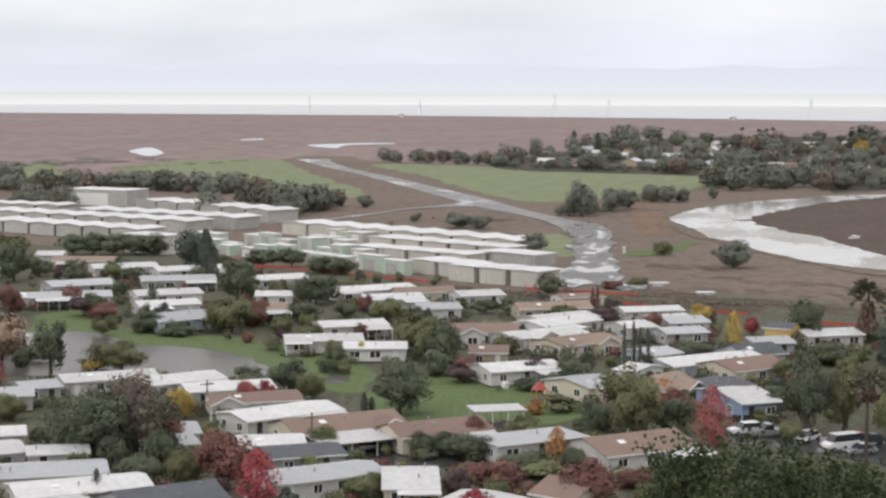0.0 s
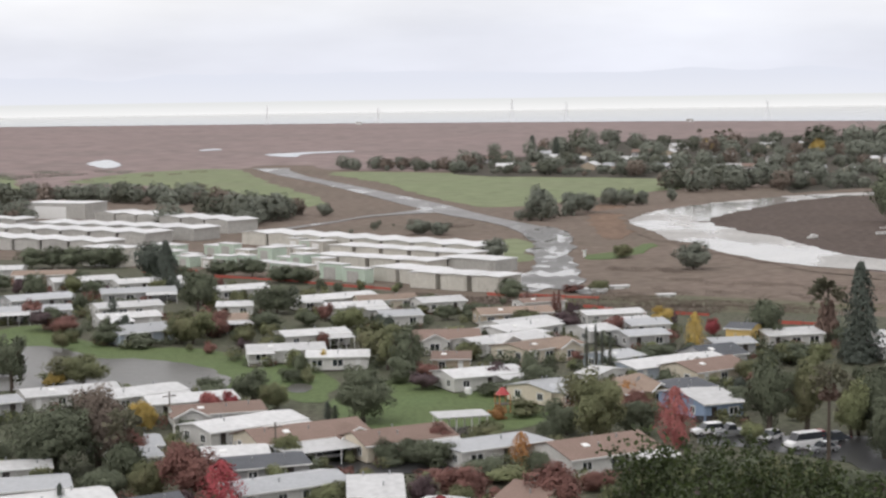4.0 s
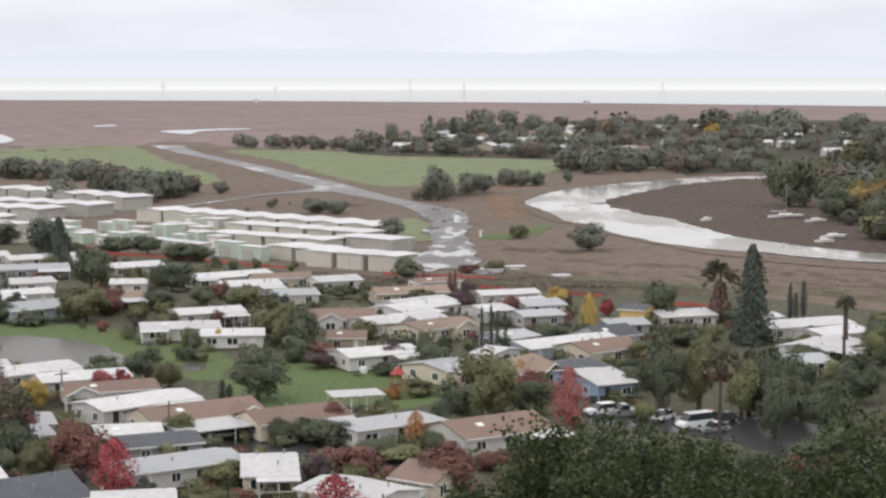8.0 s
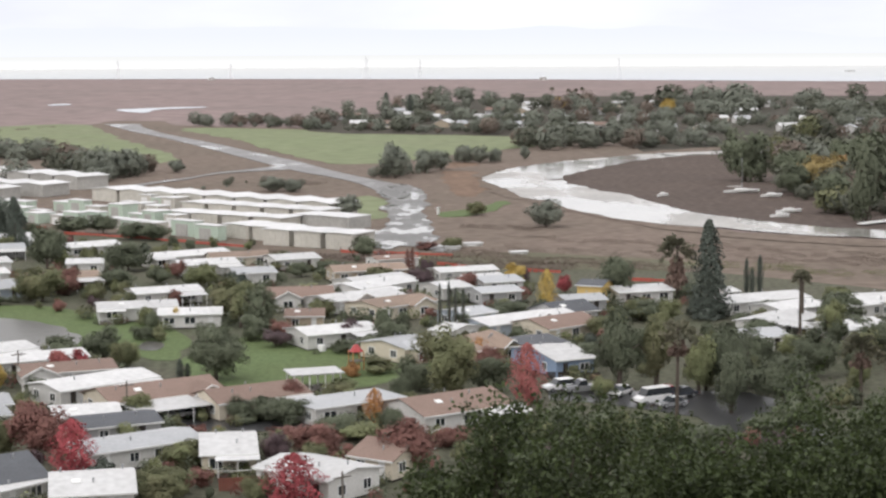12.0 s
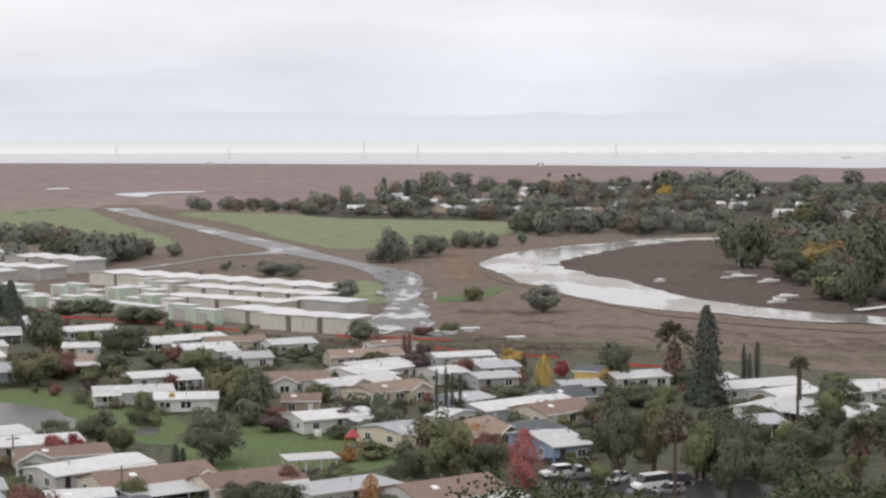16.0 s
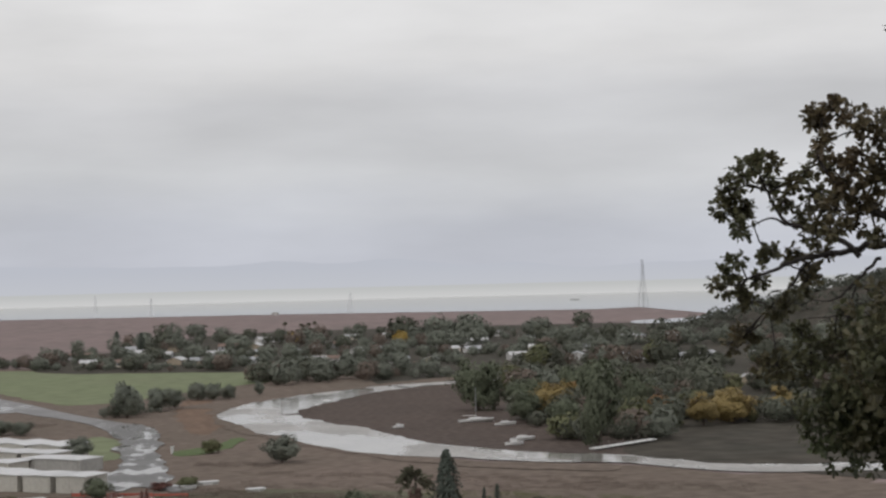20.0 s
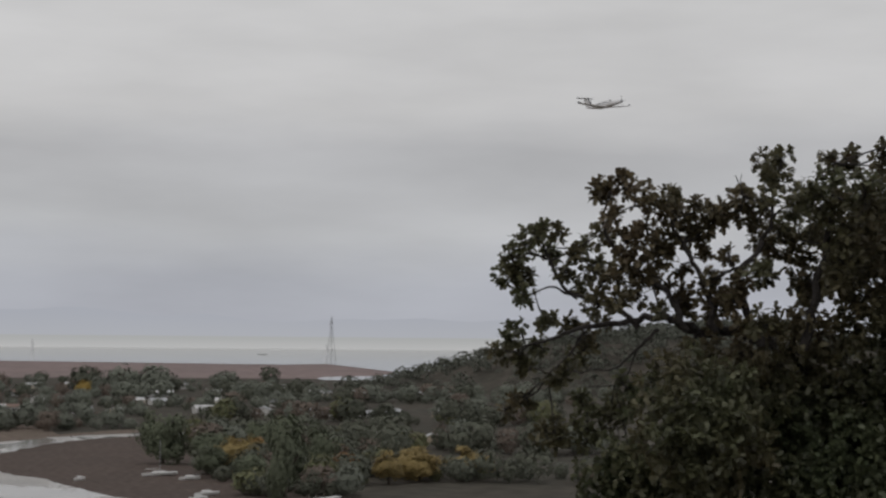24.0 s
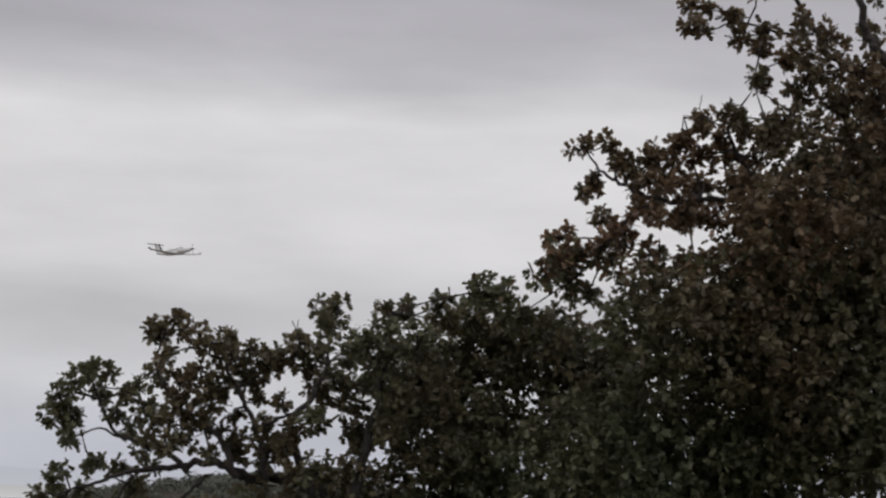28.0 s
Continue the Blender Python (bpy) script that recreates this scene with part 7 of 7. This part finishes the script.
tree(-109.1, 457.6, 10.1, 5.2, "oak")
tree(-93.7, 389.8, 7.4, 3.2, "rust")
tree(-60.0, 363.4, 4.8, 3.5, "oak")
tree(-52.4, 358.6, 2.4, 4.0, "oak")
tree(-105.7, 471.4, 5.2, 3.8, "oak")
tree(-120.2, 501.0, 9.5, 5.7, "olive")
tree(-109.2, 531.8, 6.7, 5.1, "oak")
tree(-103.3, 532.0, 6.7, 5.1, "oak")
tree(-97.5, 532.1, 6.7, 5.1, "oak")
tree(-90.9, 532.3, 6.7, 5.1, "oak")
tree(-85.1, 532.5, 6.7, 5.1, "oak")
palm(82.2, 346.9, 13.4, 3.7, 5.5)
palm(95.4, 307.3, 11.0, 1.7)
palm(55.4, 233.2, 14.1, 2.5, 2.0)
palm(-36.9, 233.3, 9.7, 2.6, 1.5)
palm(88.4, 285.9, 13.8, 1.6)
utility_pole(-17.8, 243.1, 5.7)
utility_pole(-36.4, 276.4, 4.7)
utility_pole(8.8, 192.8, 4.3)
car(43.4, 257.1, 200, "white", "suv", 0.2)
car(46.5, 255.7, 195, "silver", "pickup", 0.2)
car(51.7, 252.4, 230, "white", "sedan", 0.2)
car(54.9, 246.1, 205, "white", "van", 0.2)
car(57.0, 243.4, 200, "silver", "sedan", 0.2)
car(58.0, 251.5, 190, "red", "sedan", 0.2)
car(60.2, 250.4, 190, "dark", "sedan", 0.2)
car(66.2, 249.6, 260, "white", "van", 0.2)
car(-10.6, 244.8, 200, "white", "sedan", 0.2)
pylon(1032, 2731, 73, 5.5, DARKPYLON, 1.7)
pylon(580, 2862, 33, 4)
pylon(186, 3033, 38, 4)
pylon(272, 2984, 32, 3)
pylon(-228, 3095, 33, 3)
pylon(-39, 3046, 26, 3)
pylon(971, 2587, 30, 4)
belt(-47, 1198, 46, 1114, 60, 46, 6, 9, 101)
belt(45, 1107, 156, 1020, 40, 34, 5, 10, 102)
belt(136, 873, 231, 886, 50, 44, 8, 12, 103)
belt(35, 1239, 367, 1042, 60, 48, 6, 12, 104)
belt(56, 1360, 423, 1204, 80, 44, 6, 13, 105)
belt(84, 1478, 478, 1361, 90, 40, 7, 14, 106)
belt(156, 1605, 539, 1535, 90, 34, 7, 15, 107)
belt(329, 1424, 397, 1402, 60, 14, 14, 20, 108)
belt(-123, 858, -83, 824, 20, 16, 6, 9, 109)
belt(-68, 723, -35, 749, 40, 22, 6, 11, 110)
belt(-175, 869, -85, 828, 25, 42, 6, 9, 111)
belt(-183, 745, -155, 733, 25, 16, 6, 9, 112)
belt(-67, 679, -37, 724, 30, 18, 7, 13, 113)
belt(-181, 841, -173, 874, 40, 6, 9, 14, 114)
belt(-220, 896, -190, 873, 30, 12, 6, 9, 115)
belt(48, 699, 72, 720, 8, 12, 3, 5, 116)
belt(86, 786, 108, 789, 8, 9, 2, 4, 117)
belt(53, 1120, 268, 1018, 14, 50, 4, 7, 118)
belt(51, 1244, 387, 1102, 16, 60, 5, 9, 119)
belt(-29, 624, 2, 684, 10, 8, 1.5, 3, 120)
belt(174, 579, 202, 538, 25, 26, 6, 10, 121, "grove")
belt(168, 518, 200, 508, 18, 20, 5, 9, 122, "grove")
belt(223, 653, 276, 636, 40, 30, 8, 14, 123, "grove")
belt(212, 720, 327, 754, 50, 34, 7, 13, 124, "grove")
belt(226, 573, 247, 569, 30, 12, 5, 9, 125, "grove")
belt(449, 1522, 655, 1443, 40, 40, 4, 7, 126)
belt(366, 1238, 553, 1090, 50, 44, 8, 13, 127)
belt(282, 956, 439, 840, 40, 44, 8, 14, 128, "grove")
belt(222, 753, 351, 642, 35, 44, 8, 14, 129, "grove")
belt(177, 598, 302, 513, 30, 40, 7, 12, 130, "grove")
belt(505, 1202, 582, 1089, 80, 30, 8, 14, 131)
suburb(55, 1161, 277, 1052, 9, 132)
suburb(53, 1294, 404, 1150, 12, 133)
suburb(92, 1396, 458, 1304, 11, 134)
suburb(206, 1524, 509, 1450, 7, 135)
suburb(396, 1342, 575, 1226, 9, 136)
suburb(310, 1050, 461, 937, 8, 137)
suburb(246, 831, 357, 726, 6, 138)
tree(180.8, 656.1, 21.2, 9.4, "oak", clear=0.0)
tree(196.0, 648.0, 12.5, 8.5, "oak", clear=0.0)
tree(238.5, 680.6, 16.7, 8.5, "oak")
tree(80.5, 498.9, 7.9, 5.6, "far", clear=0.02)
tree(65.9, 536.5, 5.1, 3.7, "olive", clear=0.02)
tree(120.9, 807.2, 6.1, 2.8, "far")
tree(220.1, 684.4, 7.8, 7.9, "bronze")
tree(242.9, 642.7, 8.4, 7.5, "straw")
tree(220.1, 684.4, 7.6, 6.8, "straw")
tree(244.8, 606.3, 8.0, 8.2, "olive")
tree(245.7, 569.0, 9.1, 5.8, "straw")
tree(204.8, 630.5, 12.4, 7.3, "straw")
tree(233.7, 617.0, 11.1, 7.2, "bronze")
tree(241.9, 567.3, 11.3, 7.7, "straw")
tree(265.2, 565.6, 11.1, 10.8, "straw")
tree(245.5, 608.9, 8.0, 6.2, "olive")
tree(524.3, 1136.6, 7.7, 7.8, "bronze")
tree(302.1, 1306.3, 12.4, 6.3, "yellow")
tree(247.1, 1451.5, 11.4, 6.9, "yellow")
tree(108.2, 1497.9, 14.0, 3.8, "conifer", "slim")
tree(116.5, 1364.4, 15.7, 3.4, "conifer", "slim")
palm(286.8, 1740.3, 12.0, 2.5)
palm(302.4, 1734.4, 10.4, 2.5)
palm(308.7, 1732.0, 10.9, 2.5)
palm(314.9, 1729.6, 12.0, 2.5)
palm(179.1, 1781.5, 7.8, 2.5)
hill(905, 1395, 330, 230, 54, -25)
net_fence(-52.1, 496.6, -34.1, 484.9)
net_fence(-34.1, 484.9, -12.2, 464.1)
net_fence(-12.2, 464.1, -3.4, 456.3)
net_fence(20.3, 441.6, 31.0, 435.8)
net_fence(31.0, 435.8, 46.7, 429.1)
net_fence(-74.5, 515.0, -58.7, 513.8)
net_fence(41.2, 412.9, 53.8, 399.1)
net_fence(57.6, 398.5, 66.9, 392.9)
net_fence(79.1, 378.1, 88.5, 373.8)
board_fence(-4.8, 202.7, 2.9, 203.3, 1.6)
board_fence(43.3, 267.1, 51.3, 266.0, 1.2, DARK, "dark wooden board fence beside the car park")
gazebo(8.0, 263.8, 12, 7.0, 4.5, 2.6)
play_tower(15.1, 278.9)
boat(165.3, 603.5, 5, 13.0, 12.0)
boat(170.1, 584.1, 10, 8.0)
boat(158.8, 527.1, 15, 9.0)
boat(152.1, 513.5, 5, 6.0)
boat(134.9, 591.2, 30, 5.0)
jetty(167.1, 486.3, 192.8, 505.5)
shed(-68.7, 2952.8, 20, 9, 6, 4.5, "grey", "small dark hut on the marsh edge")
shed(443.3, 2775.2, 20, 9, 6, 4.5, "grey", "small dark hut on the marsh edge")
shed(54.6, 542.3, 60, 1.3, 0.4, 1.9, "white", "white airfield sign board on the apron")
shed(48.6, 446.4, 10, 3.5, 2.0, 0.7, "grey", "low grey trailer parked beside the apron")
shed(54.2, 453.3, 10, 5, 2.0, 0.7, "grey", "low grey trailer parked beside the apron")
shed(63.2, 432.6, 10, 4, 2.0, 0.7, "grey", "low grey trailer parked beside the apron")
small_plane(221.2, 396.8, 107.3, -79, 2, -5)
belt(-0, 437, 67, 399, 8, 60, 1.0, 2.2, 139, "brush", "low brown brush and reeds on the open ground")
belt(44, 430, 91, 393, 10, 50, 0.8, 1.8, 140, "bronze", "low brown brush and reeds on the open ground")
belt(57, 442, 139, 394, 14, 60, 0.5, 1.1, 141, "brush", "low brown brush and reeds on the open ground")
belt(63, 468, 147, 417, 10, 50, 0.4, 0.9, 142, "bronze", "low brown brush and reeds on the open ground")
belt(105, 433, 166, 381, 12, 50, 0.5, 1.2, 143, "brush", "low brown brush and reeds on the open ground")
belt(98, 405, 154, 354, 12, 50, 0.6, 1.3, 144, "olive", "low brown brush and reeds on the open ground")
belt(55, 500, 75, 489, 10, 30, 0.4, 0.9, 145, "brush", "low brown brush and reeds on the open ground")
belt(-8, 620, 30, 575, 8, 30, 0.6, 1.4, 146, "brush", "low brown brush and reeds on the open ground")
belt(6, 656, 27, 674, 8, 16, 0.6, 1.2, 147, "brush", "low brown brush and reeds on the open ground")
belt(-187, 1082, -119, 1210, 20, 30, 0.6, 1.4, 148, "brush", "low brown brush and reeds on the open ground")
belt(-264, 1077, -182, 1206, 60, 30, 1.5, 4, 149, "far", "low brown brush and reeds on the open ground")
boat(1183.5, 3528.0, 12, 24.0)
tree(38.9, 228.2, 3.7, 3.3, "oak")
tree(44.8, 227.4, 3.8, 3.5, "oak")
tree(50.8, 223.2, 3.2, 3.1, "olive")
tree(55.3, 217.6, 3.5, 3.4, "oak")
tree(35.0, 227.0, 2.2, 2.2, "light")
tree(64.4, 223.1, 3.7, 3.0, "oak")
tree(76.9, 218.0, 5.8, 3.3, "oak")
tree(-29.2, 208.0, 2.6, 2.0, "oak")
tree(27.9, 218.1, 3.4, 2.8, "olive")
tree(24.1, 221.8, 3.2, 2.5, "rust")
tree(16.0, 306.0, 4.2, 2.4, "plum")
tree(20.9, 303.7, 6.4, 2.6, "oak", habit=5)
tree(0.1, 315.2, 9.5, 3.0, "oak", clear=0.12, habit=5)
tree(-3.2, 324.6, 8.0, 3.0, "olive", clear=0.15)
tree(3.5, 311.6, 3.6, 2.4, "rust")
tree(11.3, 338.4, 3.4, 2.6, "light")
tree(9.6, 395.9, 3.6, 2.8, "oak")
tree(14.6, 396.3, 3.4, 2.6, "oak")
tree(18.5, 394.8, 3.6, 2.2, "oak")
tree(18.3, 295.3, 3.3, 2.6, "oak")
tree(14.4, 293.4, 2.6, 2.6, "oak")
tree(21.1, 292.7, 3.0, 2.4, "olive")
tree(34.3, 283.7, 5.0, 2.4, "orange")
tree(53.1, 366.6, 3.4, 2.8, "olive")
tree(47.5, 331.5, 3.3, 4.0, "oak", habit=1)
tree(-60.8, 312.6, 2.9, 2.7, "yellow", habit=1)
tree(-74.8, 317.2, 3.3, 1.9, "oak")
tree(-65.4, 266.6, 4.6, 2.0, "light")
tree(-102.6, 404.4, 7.0, 4.0, "oak")
tree(-94.3, 410.2, 5.0, 3.0, "olive")
tree(-83.6, 405.4, 5.5, 2.6, "rust")
tree(-75.8, 388.6, 5.5, 2.4, "oak", habit=4)
tree(-62.3, 377.0, 4.6, 1.4, "oak")
tree(-53.6, 362.5, 3.2, 2.4, "oak")
tree(-45.2, 364.6, 6.0, 3.6, "olive")
tree(-36.2, 231.6, 6.5, 3.0, "oak")
tree(-32.8, 223.3, 4.5, 2.6, "olive")
tree(-38.7, 226.4, 3.4, 2.4, "oak")
palm(-55.9, 213.2, 14.0, 2.3, 4.0)
home(-62.5, 244.5, 15, 10.0, 6.5, "white", "white")
home(-50.2, 232.6, 14, 7.5, 5.5, "white", "white")
board_fence(2.4, 310.9, 23.5, 287.1, 1.7, DARK, "dark wooden board fence behind the lawn")
water_tank(10.4, 296.7, 0.65)
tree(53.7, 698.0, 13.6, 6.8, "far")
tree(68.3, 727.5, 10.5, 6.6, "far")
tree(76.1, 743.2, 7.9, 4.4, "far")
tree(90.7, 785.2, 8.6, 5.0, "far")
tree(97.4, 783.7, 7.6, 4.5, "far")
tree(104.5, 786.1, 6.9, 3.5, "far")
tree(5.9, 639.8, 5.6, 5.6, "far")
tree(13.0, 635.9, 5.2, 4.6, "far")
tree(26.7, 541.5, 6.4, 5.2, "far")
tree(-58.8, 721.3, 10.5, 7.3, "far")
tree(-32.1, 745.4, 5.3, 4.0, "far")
tree(49.1, 448.9, 3.4, 3.3, "olive")
tree(41.6, 444.9, 2.3, 2.8, "rust")
tree(188.6, 598.6, 12.7, 7.9, "straw")
tree(219.0, 566.0, 11.6, 4.8, "orange")
tree(226.8, 548.3, 11.5, 6.5, "straw")
tree(239.7, 553.1, 10.4, 8.0, "straw")
tree(217.9, 657.4, 17.2, 6.5, "oak")
tree(215.0, 582.0, 18.3, 6.8, "oak")
tree(101.0, 280.6, 6.9, 5.2, "oak")
tree(100.3, 262.4, 6.3, 4.5, "oak")
tree(89.2, 230.1, 5.7, 4.7, "oak")
tree(102.2, 298.1, 4.4, 3.5, "oak")
tree(113.9, 302.1, 4.5, 3.6, "olive")
tree(134.9, 317.6, 6.3, 4.9, "oak")
tree(174.1, 500.7, 26.4, 7.3, "oak")
tree(204.5, 650.8, 10.1, 6.0, "straw")
tree(211.7, 641.4, 10.4, 5.7, "orange")
tree(179.5, 589.6, 11.4, 5.8, "oak")
tree(179.0, 546.4, 12.0, 7.2, "oak")
tree(64.1, 237.9, 9.3, 2.8, "oak")
tree(69.7, 226.7, 5.2, 4.2, "oak")
tree(64.9, 255.2, 6.8, 2.8, "olive")
tree(50.3, 270.8, 4.4, 2.6, "oak")
tree(71.7, 255.7, 5.0, 2.5, "olive")
tree(51.5, 302.4, 2.5, 2.9, "light")
tree(49.1, 318.8, 2.6, 2.6, "oak")
tree(38.1, 304.4, 2.9, 2.7, "olive")
tree(50.4, 280.1, 3.6, 2.7, "oak")
tree(18.2, 348.8, 3.1, 3.3, "oak")
tree(9.9, 366.4, 2.6, 2.9, "light")
tree(-6.7, 406.8, 3.2, 3.2, "oak")
tree(3.4, 405.1, 2.3, 2.6, "olive")
tree(15.6, 393.1, 2.5, 2.7, "oak")
tree(28.2, 363.6, 2.9, 2.5, "light")
tree(-24.7, 355.3, 3.1, 2.8, "oak")
tree(-9.0, 215.9, 3.2, 3.2, "light")
tree(-5.4, 227.7, 2.3, 1.2, "straw")
tree(-11.4, 198.6, 4.1, 3.5, "olive")
tree(0.7, 241.4, 3.8, 2.3, "oak")
tree(-2.3, 239.6, 1.8, 1.9, "oak")
tree(-16.7, 216.9, 1.5, 2.2, "rust")
tree(-24.1, 201.7, 2.7, 2.0, "light")
tree(-21.3, 205.0, 2.0, 2.0, "olive")
tree(-21.0, 285.4, 4.5, 2.4, "light")
tree(-6.8, 204.8, 2.8, 1.5, "rust")
tree(13.0, 228.4, 2.4, 3.3, "light")
tree(11.5, 258.6, 2.3, 2.5, "olive")
tree(3.0, 243.4, 2.7, 1.9, "olive")
tree(84.7, 297.4, 4.4, 3.5, "oak")
tree(100.9, 307.1, 4.5, 3.2, "olive")
tree(69.9, 323.4, 4.6, 4.8, "oak")
tree(73.7, 320.1, 4.6, 3.1, "light")
tree(67.7, 251.3, 9.2, 2.9, "oak")
tree(-20.1, 312.3, 2.7, 2.0, "oak")
tree(-17.2, 311.9, 2.4, 1.8, "olive")
tree(-18.6, 312.7, 2.0, 1.5, "oak")


def planting(n, seed):
    """Shrubs and small trees in the gardens between the homes."""
    rng = random.Random(seed)
    taken = [(o.location.x, o.location.y) for o in bpy.data.objects if o.parent is None and o.name.startswith(("mobile_home", "tree"))]
    kinds = ("oak", "oak", "olive", "light", "rust", "olive", "oak", "conifer", "plum", "oak", "olive", "light")
    made = 0
    for _ in range(n * 12):
        a, r = radians(rng.uniform(-15, 20)), rng.uniform(195, 500) if rng.random() < 0.6 else rng.uniform(195, 330)
        x, y = r * math.sin(a), r * math.cos(a)
        limit = 455 - 7.0 * math.degrees(a)
        if r > limit or made >= n:
            continue
        near = min((abs(x - u) + abs(y - v)) for u, v in taken)
        if near < 5.2 or (36 < x < 80 and 222 < y < 264) or (x < 5 and 255 < y < 345 and x > -75) or (0 < x < 32 and 255 < y < 320):
            continue
        h = rng.choice((1.5, 1.8, 2.2, 2.5, 2.8, 3.0, 3.1, 4.4))
        tree(x, y, h, h * rng.uniform(0.42, 0.62), rng.choice(kinds), "round", 0.03, "garden shrubs")
        taken.append((x, y))
        made += 1


def hedges(seed):
    """Low shrubs along the fronts and ends of the homes."""
    rng = random.Random(seed)
    homes = [o for o in bpy.data.objects if o.parent is None and o.name.startswith("mobile_home")]
    spots = {}
    for o in homes:
        wall = next(k for k in o.children if k.name.startswith("wall"))
        hx, hy = wall.dimensions.x / 2, wall.dimensions.y / 2
        turn = o.rotation_euler.z
        for k in range(11):
            u, v = rng.uniform(-1.1, 1.1) * hx, -hy - rng.uniform(1.3, 4.2)
            if k > 7:
                u, v = rng.choice((-1, 1)) * (hx + rng.uniform(1.5, 2.8)), rng.uniform(-0.8, 0.8) * hy
            x, y = o.location.x + u * math.cos(turn) - v * math.sin(turn), o.location.y + u * math.sin(turn) + v * math.cos(turn)
            if 36 < x < 80 and 222 < y < 264:
                continue
            h = rng.uniform(1.0, 2.5) if k < 8 else rng.uniform(1.8, 3.4)
            spots.setdefault(rng.choice(("oak", "oak", "olive", "light", "rust", "oak")), []).append((x, y, h, h * rng.uniform(0.5, 0.9)))
    for leaf, places in spots.items():
        woods("garden_shrubs", places, f"{leaf.replace('oak', 'dark green').replace('rust', 'rust brown')} garden shrubs beside the mobile homes", seed, leaf, 130, 0.8)


planting(260, 12)
hedges(5)
